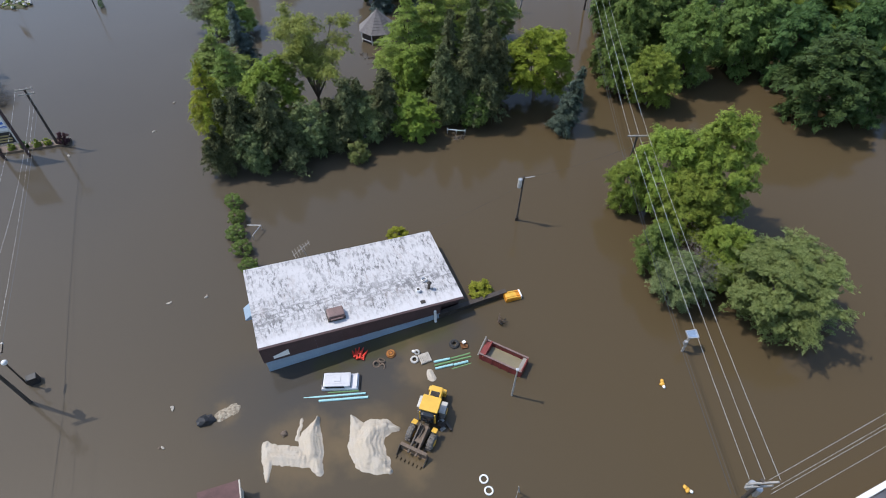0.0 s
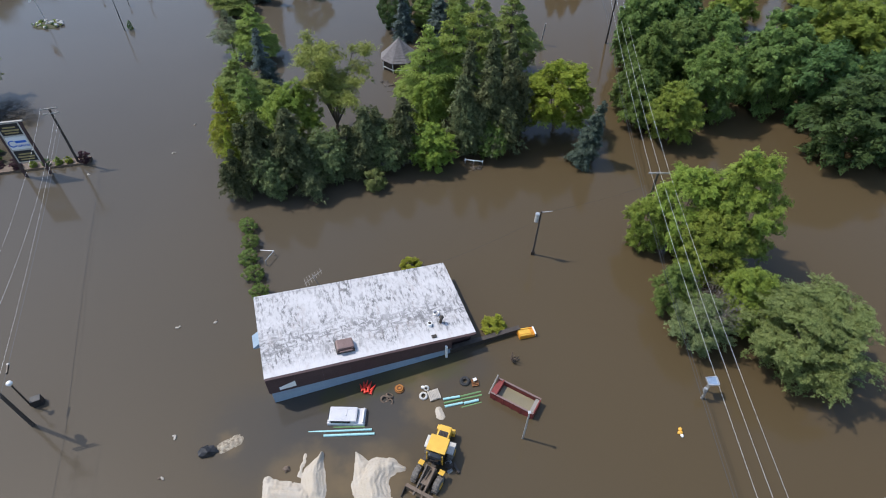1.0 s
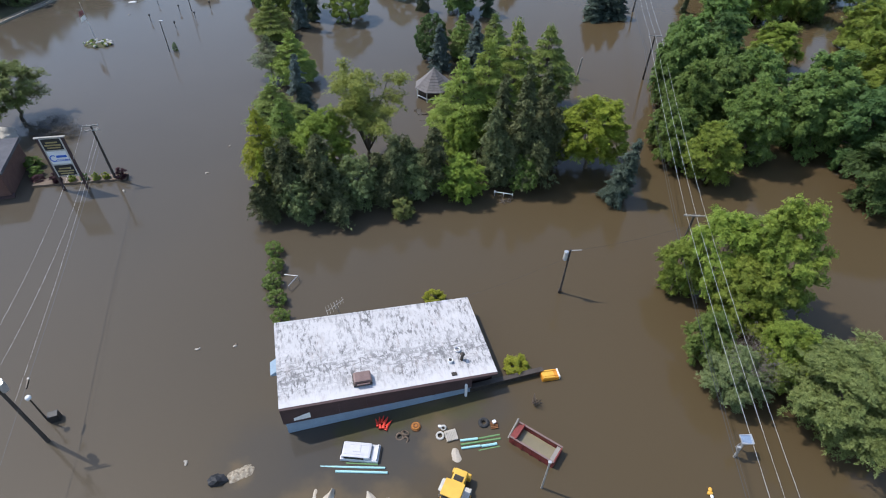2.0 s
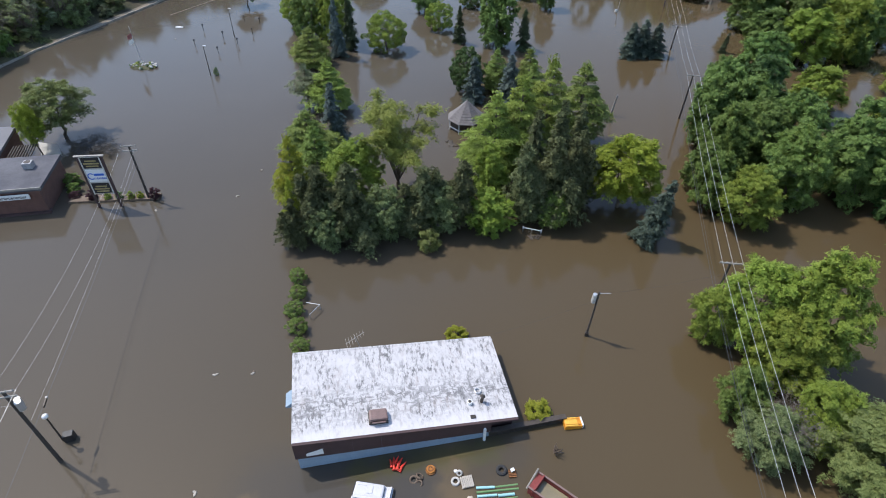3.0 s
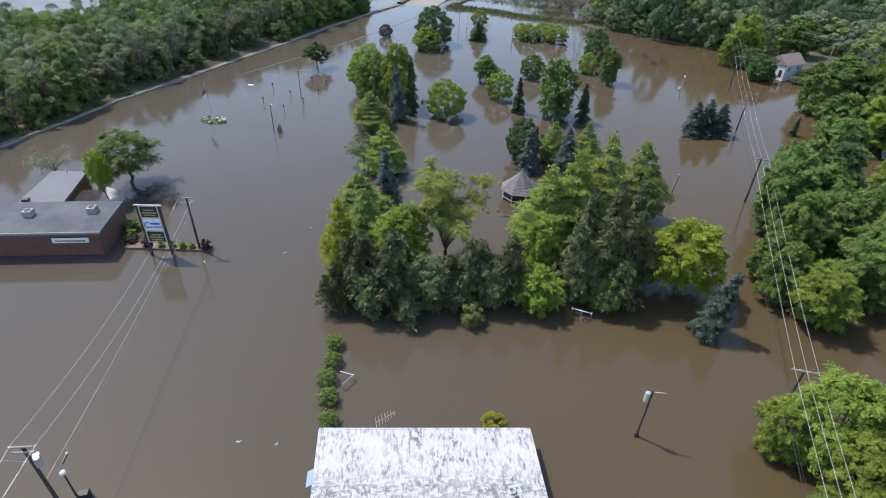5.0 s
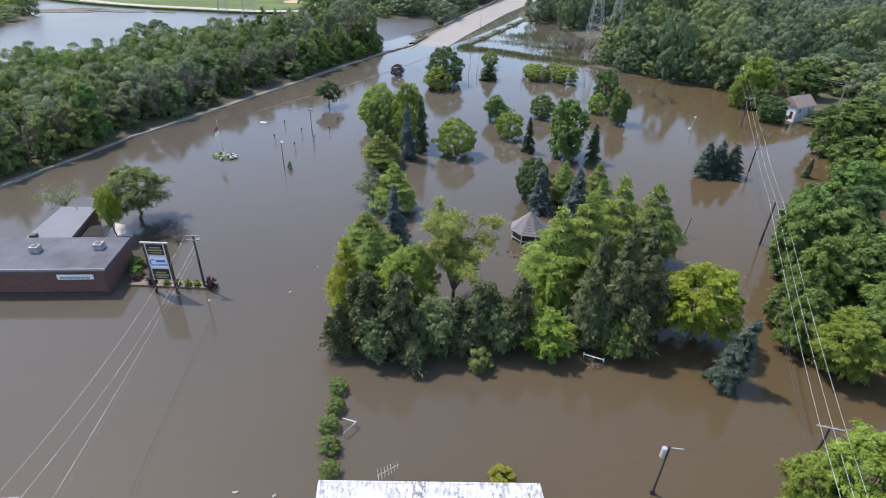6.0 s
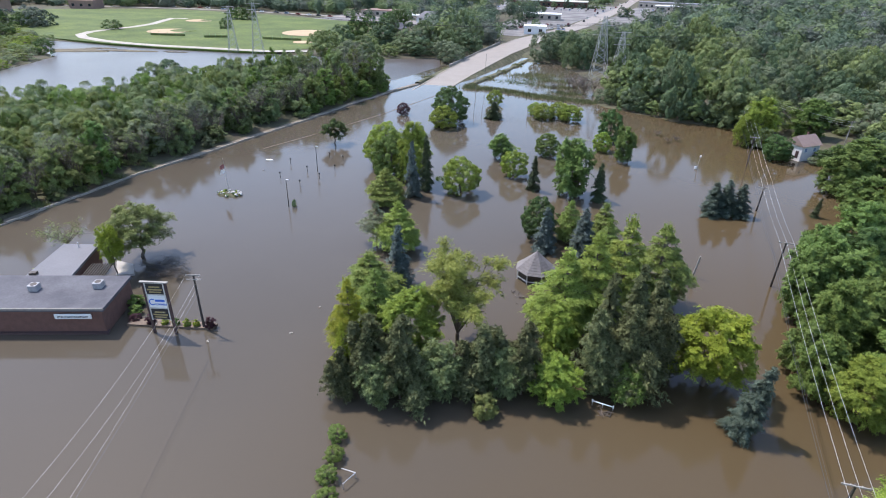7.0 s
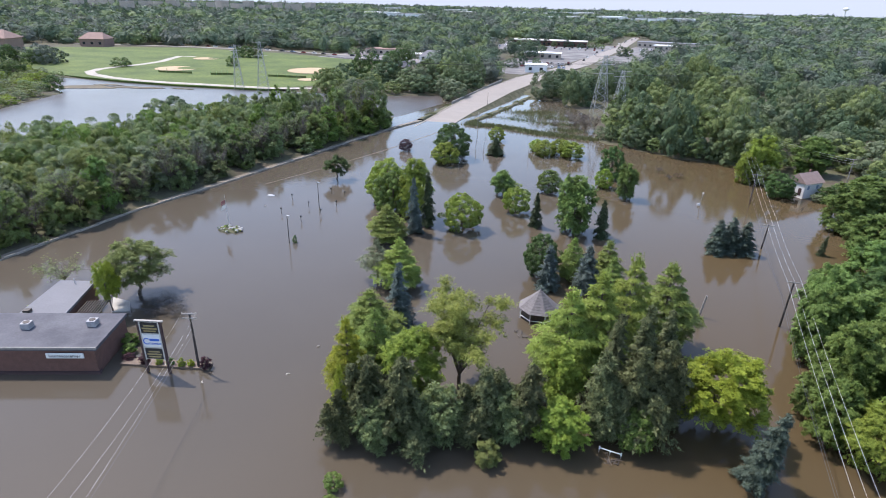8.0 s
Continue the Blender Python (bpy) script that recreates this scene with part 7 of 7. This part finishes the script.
TL, GL = "pale teal plastic pipe floating in flood water", "muddy green plastic pipe lying in the water"
pipe((-13.4, 25.45, -0.09), (-7.6, 26.05, 0.06), 0.10, TEAL, TL, "pipes by the van")
pipe((-11.9, 25.15, 0.02), (-7.3, 25.65, 0.07), 0.115, TEAL, TL, "pipes by the van")
pipe((-11.2, 26.05, -0.05), (-8.3, 26.3, 0.0), 0.075, GREENPIPE, GL, "pipes by the van")
pipe((-1.3, 29.6, 0.05), (0.3, 30.0, 0.1), 0.12, TEAL, TL, "pipes by the pallets")
pipe((0.2, 30.0, -0.02), (2.3, 30.75, -0.06), 0.10, GREENPIPE, GL, "pipes by the pallets")
pipe((-1.2, 29.2, 0.03), (2.4, 30.35, 0.0), 0.10, GREENPIPE, GL, "pipes by the pallets")
pipe((-1.1, 28.85, 0.05), (0.6, 29.35, 0.06), 0.115, TEAL, TL, "pipes by the pallets")
pipe((0.7, 29.3, 0.08), (2.1, 29.75, 0.08), 0.13, TEAL, TL, "pipes by the pallets")
pipe((0.5, 28.9, -0.04), (2.4, 29.6, -0.05), 0.075, GREENPIPE, GL, "pipes by the pallets")


def dump_trailer():
    t = empty("dump_trailer", pose(5.55, 29.95, 0, 0, 0, -27), "red steel dump bed half filled with muddy water", "trailer")
    L, W = 4.4, 1.75
    part("floor", box(L - 0.3, W - 0.2, 0.4, 0, 0, 0.0), MUDWATER, t, "muddy water inside the bed")
    for y in (-W / 2, W / 2):
        s = part("side_panel", box(L, 0.1, 1.3, 0, y, -0.4, bevel=0.02), RUSTRED, t)
        part("top_rail", box(L + 0.1, 0.16, 0.1, 0, y, 0.9), MAROON, s)
        for k in range(5):
            part("stake", box(0.1, 0.08, 1.1, -L / 2 + 0.4 + k * 0.9, y + math.copysign(0.08, y), -0.35), RUSTRED, s)
    part("tailgate", box(0.12, W, 1.35, L / 2, 0, -0.4, bevel=0.02), RUSTRED, t)
    part("tail_shelf", box(0.35, W - 0.15, 0.1, L / 2 - 0.25, 0, 0.72), GREYWOOD, t)
    part("headboard", box(0.14, W, 1.5, -L / 2 + 0.55, 0, -0.4, bevel=0.02), RUSTRED, t)
    part("cab_shield", box(0.55, W, 0.08, -L / 2 + 0.25, 0, 0.75), RUSTRED, t)
    part("front_rail", rod((-L / 2 - 0.15, -W / 2, 0.5), (-L / 2 - 0.15, W / 2 + 0.1, 1.3), 0.08, seg=6), GREYWOOD, t)


dump_trailer()
t = empty("steel_post", pose(6.2, 26.2, 0, 0, 1.5, 0), "grey steel post standing in the flood", "post")
part("shaft", rod((0, 0, -0.8), (0, 0, 4.6), 0.1, 0.08, 8), GREYWOOD, t)
part("cap", box(0.26, 0.26, 0.12, 0, 0, 4.6, bevel=0.03), STEEL, t)

t = empty("metal_bin", pose(6.85, 37.9, -0.3, 0, 3, 18), "orange metal bin with white end floating in flood", "bin")
part("body", box(1.75, 1.05, 0.75, bevel=0.06), ORANGE, t)
part("lid", box(1.2, 0.95, 0.06, -0.2, 0, 0.75, bevel=0.02), YELLOW, t)
part("end_panel", box(0.16, 1.0, 0.7, 0.88, 0, 0.12, bevel=0.03), WHITE, t)
for y in (-0.3, 0.3):
    part("rib", box(1.5, 0.05, 0.05, -0.1, y, 0.8), ORANGE, t)

t = empty("bent_frame", pose(5.5, 34.5, 0), "tangle of bent dark metal rods in the water", "scrap")
for i in range(9):
    a = random.Random(70 + i)
    part("rod", rod((a.uniform(-0.5, 0.0), a.uniform(-0.5, 0.4), -0.2), (a.uniform(-0.1, 0.6), a.uniform(-0.6, 0.6), a.uniform(0.3, 0.9)), 0.05, seg=5), MUD if i % 2 else GREASE, t)


def tyre(x, y, z, R, r, rx, ry, material, label, group=""):
    t = empty("tyre", pose(x, y, z, rx, ry, 0), label, "tyre", group)
    part("tread", ring(R, r, squash=1.15, seg=24), material, t)
    part("inner_band", ring(R - r * 0.55, r * 0.5, seg=20, sub=6, squash=1.8), GREASE if material is not WHITE else WHITE, t)


tyre(3.4, 18.3, 0.05, 0.33, 0.075, 4, 0, WHITE, "white painted tyre floating in flood water", "white tyres")
tyre(3.8, 17.35, 0.05, 0.33, 0.075, -3, 3, WHITE, "white painted tyre floating in flood water", "white tyres")
tyre(0.7, 31.7, 0.1, 0.36, 0.17, 10, 0, RUBBER, "black tyre lying in flood water", "yard tyres")
tyre(-6.9, 29.2, 0.05, 0.3, 0.1, 25, 10, MUD, "muddy tyre leaning in the water", "yard tyres")
tyre(-6.45, 29.6, 0.1, 0.3, 0.1, -30, 20, MUD, "muddy tyre leaning in the water", "yard tyres")
tyre(-6.3, 29.0, 0.0, 0.25, 0.08, 30, -30, MUD, "muddy tyre leaning in the water", "yard tyres")
tyre(-3.2, 29.8, 0.1, 0.3, 0.12, 12, 0, STONE, "pale grey tyre lying in the water", "yard tyres")
tyre(-3.0, 30.6, 0.2, 0.2, 0.1, 50, 0, STONE, "pale grey tyre leaning in the water", "yard tyres")
t = empty("cable_drum", pose(-5.6, 30.4, 0), "rusty orange cable drum in the water", "drum")
part("flange", rod((0, 0, 0.0), (0, 0, 0.14), 0.48, 0.48, 20), RUST, t)
part("core", rod((0, 0, 0.14), (0, 0, 0.3), 0.42, 0.38, 18), RUSTORANGE, t)
part("hub", ring(0.2, 0.06, 0, 0, 0.3), RUST, t)
b = blob(0.2, 1, 0.8, 1.1, rough=0.2, seed=9)
k = part("jug", b, WHITE, smooth=True)
k.matrix_basis = pose(-3.35, 30.75, 0.1, 40)
tagged(k, "white plastic jug floating by the tyres", "jug")

t = empty("pallet", pose(-2.2, 29.95, 0.02, 6, 3, 25), "pale wooden pallet stack tilted in the flood", "pallet")
for z in (0.0, 0.16):
    for k in range(7):
        part("slat", box(0.11, 1.0, 0.025, -0.48 + k * 0.16, 0, z + 0.1), CARDWOOD, t)
for y in (-0.44, 0, 0.44):
    part("bearer", box(1.1, 0.08, 0.09, 0, y, 0.0), CARDWOOD, t)
t = empty("crate", pose(1.7, 31.6, -0.05, 8, 0, 15), "small rusty crate with white block on top", "crate")
for k in range(5):
    part("slat", box(0.7, 0.08, 0.05, 0, -0.3 + k * 0.15, 0.2), RUST, t)
part("frame", box(0.65, 0.65, 0.18, bevel=0.02), RUST, t)
part("block", box(0.35, 0.3, 0.22, 0.02, 0.25, 0.26, 20, bevel=0.03), WHITE, t)


def cone_pile():
    for i, (dx, dy, a) in enumerate(((-0.5, 0.15, 100), (-0.25, 0.3, 80), (0.1, 0.2, 70), (0.45, 0.0, 60), (-0.35, -0.3, 110), (0.0, -0.25, 95), (0.35, -0.35, 75), (-0.7, -0.1, 120))):
        t = empty("traffic_cone", pose(-8.6 + dx, 30.35 + dy, 0.12 + 0.06 * (i % 3), 0, 78, a), "red plastic traffic cone lying in a pile", "traffic cone", "pile of cones")
        part("cone", rod((0, 0, -0.35), (0, 0, 0.4), 0.17, 0.03, 12), RED, t)
        part("base", box(0.36, 0.36, 0.03, 0, 0, -0.37), RED, t)


cone_pile()

# low wall running out from the workshop, and the shrubs
t = empty("low_wall", pose(2.6, 36.7, 0, 0, 0, 24), "low dark timber wall running out into the flood", "low wall")
for k in range(6):
    part("plank", box(1.28, 0.42, 1.3, -3.3 + k * 1.3, 0.01 * (k % 2), -0.7 - 0.02 * (k % 3), bevel=0.02), GREASE, t)
part("cap", box(7.9, 0.52, 0.07, -0.05, 0, 0.62), POLE, t)
for x, y, h, r in ((-27.2, 51.7, 2.2, 1.15), (-26.1, 48.9, 2.2, 1.15), (-25.4, 46.2, 2.2, 1.2), (-24.0, 43.8, 2.3, 1.25), (-22.6, 41.2, 2.1, 1.1)):
    tree(x, y, h * 0.8, r * 0.97, "clipped", int(h * 10) % 3, L_MID, "rounded clipped shrub in a row in the flood", "row of shrubs", name="shrub", category="shrub")
tree(3.4, 38.5, 1.3, 1.45, "bush", 0, L_PINEYEL, "light green shrub by the low dark wall", name="shrub", category="shrub")
tree(-6.2, 46.2, 1.9, 1.4, "bush", 1, L_PINEYEL, "light green shrub behind the workshop", name="shrub", category="shrub")
t = empty("pipe_gate", pose(0, 0, 0), "bent grey pipe barrier beside the shrubs", "barrier")
for p, q in (((-24.4, 47.5, 0.75), (-22.75, 47.5, 0.75)), ((-22.75, 47.5, 0.75), (-23.3, 45.8, 0.75)), ((-22.75, 47.5, -0.6), (-22.75, 47.5, 0.8)), ((-23.3, 45.8, -0.6), (-23.3, 45.8, 0.75))):
    part("pipe", rod(p, q, 0.05, seg=6), STEEL, t)


# on the workshop's roof
def on_roof(x, y):
    """A place on the roof, from metres along it and across it, turned with it."""
    a = radians(22.7)
    return pose(-17.3 + x * math.cos(a) - y * math.sin(a), 27.95 + x * math.sin(a) + y * math.cos(a), 4.1 - 1.75 * x / 20.5, 0, 4.7, 22.7)


t = empty("roof_unit", on_roof(7.6, 1.75), "brown weathered metal housing on the white roof", "roof unit")
part("base", box(1.75, 1.25, 0.3, bevel=0.03), GREASE, t)
part("housing", box(1.65, 1.15, 0.45, 0, 0, 0.28, bevel=0.16), MAROON, t)
part("slope_panel", box(1.2, 0.1, 0.35, 0, -0.6, 0.2, 0, 25), MAROON, t)
t = empty("roof_vent", on_roof(16.3, 2.25), "round white roof vent", "roof vent", "roof vents")
part("collar", rod((0, 0, 0), (0, 0, 0.35), 0.27, 0.25, 14), WHITE, t)
part("opening", rod((0, 0, 0.34), (0, 0, 0.37), 0.17, seg=12), GREASE, t)
t = empty("roof_vent", on_roof(17.4, 3.5), "round white roof vent with bent cowl", "roof vent", "roof vents")
part("collar", ring(0.28, 0.07, 0, 0, 0.12), STEEL, t)
t = empty("flue", on_roof(17.5, 2.3), "dark metal flue pipe on the roof", "flue")
part("pipe", rod((0, 0, 0), (0, 0, 0.85), 0.16, seg=12), GREASE, t)
part("cowl", rod((0, 0, 0.85), (0, 0, 1.0), 0.26, 0.1, 12), GREASE, t)
t = empty("roof_hatch", on_roof(16.3, 0.75), "small dark roof outlet", "roof outlet")
part("lid", box(0.5, 0.35, 0.12, bevel=0.03), GREASE, t)

t = empty("aerial", pose(-15.4, 40.6, 2.9, 0, -14, 30), "bent grey television aerial at the roof edge", "aerial")
part("mast", rod((0, 0, -0.6), (0.1, 0, 2.0), 0.035, seg=6), GREYWOOD, t)
part("boom", rod((-1.1, 0, 1.3), (1.1, 0, 1.9), 0.03, seg=6), GREYWOOD, t)
for k in range(7):
    part("element", rod((-1.0 + k * 0.33, -0.7 + 0.05 * k, 1.33 + k * 0.09), (-1.0 + k * 0.33, 0.7 - 0.05 * k, 1.33 + k * 0.09), 0.018, seg=5), GREYWOOD, t)

# posts, floats and floating bits
t = empty("pole_stub", pose(23.5, 31.5, 0), "short pole with metal fittings below the wires", "pole")
part("shaft", rod((0, 0, -0.8), (0, 0, 2.4), 0.13, 0.11, 8), GREYWOOD, t)
part("bracket", box(0.5, 0.15, 0.15, 0.1, 0, 2.3), STEEL, t)
part("meter", box(0.3, 0.25, 0.5, -0.2, -0.1, 1.4, bevel=0.03), STEEL, t)
t = empty("sign_frame", pose(24.0, 32.1, 2.1, 12, 0, 10), "pale blue metal sign panel on a post", "sign")
part("panel", box(1.05, 0.8, 0.06), BLUEGREY, t)
for x, y, sx, sy in ((0, 0.4, 1.1, 0.08), (0, -0.4, 1.1, 0.08), (0.52, 0, 0.08, 0.74), (-0.52, 0, 0.08, 0.74)):
    part("rim", box(sx, sy, 0.12, x, y, -0.02), STEEL, t)
part("post", rod((0, 0, -3.0), (0, 0, 0), 0.08, seg=6), GREYWOOD, t)
t = empty("leaning_post", pose(6.35, 17.3, 0, 6, -8, 0), "thin pale post with side arm leaning in flood", "post")
part("shaft", rod((0, 0, -0.8), (0, 0, 1.9), 0.07, 0.05, 6), GREYWOOD, t)
part("arm", rod((0, 0, 1.2), (-0.35, -0.6, 0.1), 0.04, seg=5), GREYWOOD, t)


def float_toy(x, y, rz):
    t = empty("float", pose(x, y, 0, 0, 0, rz), "orange and white plastic float on the water", "float", "plastic floats")
    part("body", blob(0.25, 1.1, 0.8, 0.7, 0, 0, 0.1, 0.25, x), FLOATY, t, smooth=True)
    part("top", blob(0.19, 1, 1, 0.8, 0.08, 0.27, 0.2, 0.25, y), FLOATY, t, smooth=True)
    part("end", blob(0.15, 1, 1.2, 0.7, 0.05, -0.3, 0.1, 0.25, y + 2), WHITE, t, smooth=True)


float_toy(20.6, 27.7, 10)
float_toy(20.4, 17.8, 60)


def litter(x, y, i):
    t = empty("driftwood", pose(x, y, 0, 0, 0, i * 47), "small pale scrap of driftwood floating on the flood", "driftwood", "floating scraps")
    part("piece", blob(0.2, 1.3, 0.7, 0.45, 0, 0, 0.05, 0.5, i, 1), GRAVEL, t)
    part("piece", blob(0.16, 0.8, 1.2, 0.5, 0.2, 0.16, 0.04, 0.5, i + 3, 1), MUD if i % 2 else GRAVEL, t)


for i, (x, y) in enumerate(((-30.1, 36.1), (-26.3, 37.1), (-25.3, 24.0), (-24.9, 20.3), (-43.3, 67.1), (-43.1, 74.6), (-53.2, 61.2), (-38.8, 79.6), (-28.9, 94.0), (-89, 124.5), (15.3, 170.5), (25.8, 98.5))):
    litter(x, y, i)
t = empty("white_boat_top", pose(-92.6, 132.2, 0, 0, 0, 10), "white overturned boat hull floating in flood", "boat")
part("hull", blob(0.42, 2.6, 0.9, 0.5, rough=0.05, sub=2), WHITE, t, smooth=True)
for x, y in ((14.9, 170.3),):
    t = empty("floating_drum", pose(x, y, 0, 0, 0, 40), "white plastic drum floating upright in flood", "drum")
    part("drum", rod((0, 0, -0.3), (0, 0, 0.5), 0.4, seg=12), WHITE, t)
    part("lid", rod((0, 0, 0.5), (0, 0, 0.56), 0.36, seg=12), STEEL, t)
t = empty("floodpost", pose(15.2, 170.2, 0, 0, 5, 0), "white post with float leaning in flood", "post")
part("shaft", rod((0, 0, -0.6), (0, 0, 3.4), 0.09, seg=6), GREYWOOD, t)
part("head", box(0.4, 0.3, 0.5, 0, 0, 3.3, bevel=0.05), WHITE, t)

b = blob(0.75, 1.1, 0.8, 0.7, rough=0.5, seed=3)
k = part("tarpaulin", b, BLACK)
k.matrix_basis = pose(-21.9, 22.9, 0.05, 0, 0, 20)
tagged(k, "crumpled black plastic sheet in the water", "plastic sheet")
heap("brush_pile", [(-20.7, 23.4, 0.55, -19.6, 24.2, 0.55, 0.18)], "dull heap of reeds and sand in the water", 9.0, BRUSH)
b = blob(0.32, 1, 0.9, 0.8, rough=0.4, seed=6)
k = part("stump", b, MUD)
k.matrix_basis = pose(-14.45, 21.85, 0.05)
tagged(k, "dark stump breaking the water", "stump")
t = empty("barrier_rail", pose(0.5, 67.45, 0, 0, 0, -3), "white rail on short posts over drifted branches", "barrier")
part("rail", rod((-1.25, 0, 0.72), (1.25, 0, 0.62), 0.06, seg=8), WHITE, t)
for x, z in ((-1.25, 0.72), (0.0, 0.67), (1.25, 0.62)):
    part("end_plate" if x else "clamp", box(0.14, 0.3, 0.34 if x else 0.2, x, 0, z - 0.17, bevel=0.04), WHITE, t)
    part("post", rod((x, 0.05, -0.6), (x, 0.05, z), 0.05, seg=6), GREYWOOD, t)
tree(38.1, 145.1, 4.7, 0.95, "spruce", 0, L_SPRUCE, "dark narrow clipped conifer leaning in flood", "", (0, 7), "conifer", "conifer")


# ---- roofs at the edge of the yard ----
t = empty("shed", pose(-17.55, 14.6, 0, 0, 0, 20), "small shed with maroon roof and pale trim", "shed")
part("wall", box(3.0, 3.6, 3.0, 0, 0, -1.2), CARDWOOD, t)
part("roof", box(3.3, 3.9, 0.16, 0, 0, 1.8, 0, 3), REDROOF, t)
part("trim", box(0.1, 3.9, 0.22, 1.66, 0, 1.76, 0, 3), CARDWOOD, t)
part("window", box(1.2, 0.08, 0.7, 0.3, -1.82, 0.7), WHITE, t)

t = empty("flat_roof_building", pose(29.0, 15.0, 0, 0, 0, 25), "building with dark flat roof and white parapet", "building")
part("wall", box(26, 11.6, 5.0, 13, -6, -1.2), TANWALL, t)
part("roof", box(25.4, 11.0, 0.2, 13, -6, 3.8), GREYROOF, t)
for x, y, sx, sy in ((13, -0.2, 26.2, 0.4), (13, -11.8, 26.2, 0.4), (0.1, -6, 0.4, 11.2), (25.9, -6, 0.4, 11.2)):
    part("parapet", box(sx, sy, 0.5, x, y, 3.7), WHITE, t)


def drift_branches():
    rb = random.Random(88)
    for x, y, n in ((-15.6, 90.2, 4), (-14.4, 88.6, 6), (-13.2, 87.2, 6), (-12.0, 86.0, 7), (-10.8, 84.8, 6), (0.1, 66.9, 8), (1.0, 66.7, 8), (0.7, 66.3, 5)):
        t = empty("drift_branch", pose(x, y, 0, 0, 0, rb.uniform(0, 180)), "dark tangle of drifted branches in flood water", "driftwood", "drifted branches")
        for k in range(n):
            a = Vector((rb.uniform(-0.8, 0.8), rb.uniform(-0.5, 0.5), rb.uniform(-0.1, 0.15)))
            b = a + Vector((rb.uniform(-1.1, 1.1), rb.uniform(-0.6, 0.6), rb.uniform(0.0, 0.35)))
            part("branch", rod(a, b, 0.09, 0.03, 5), POLE if k % 2 else BARK, t)


drift_branches()
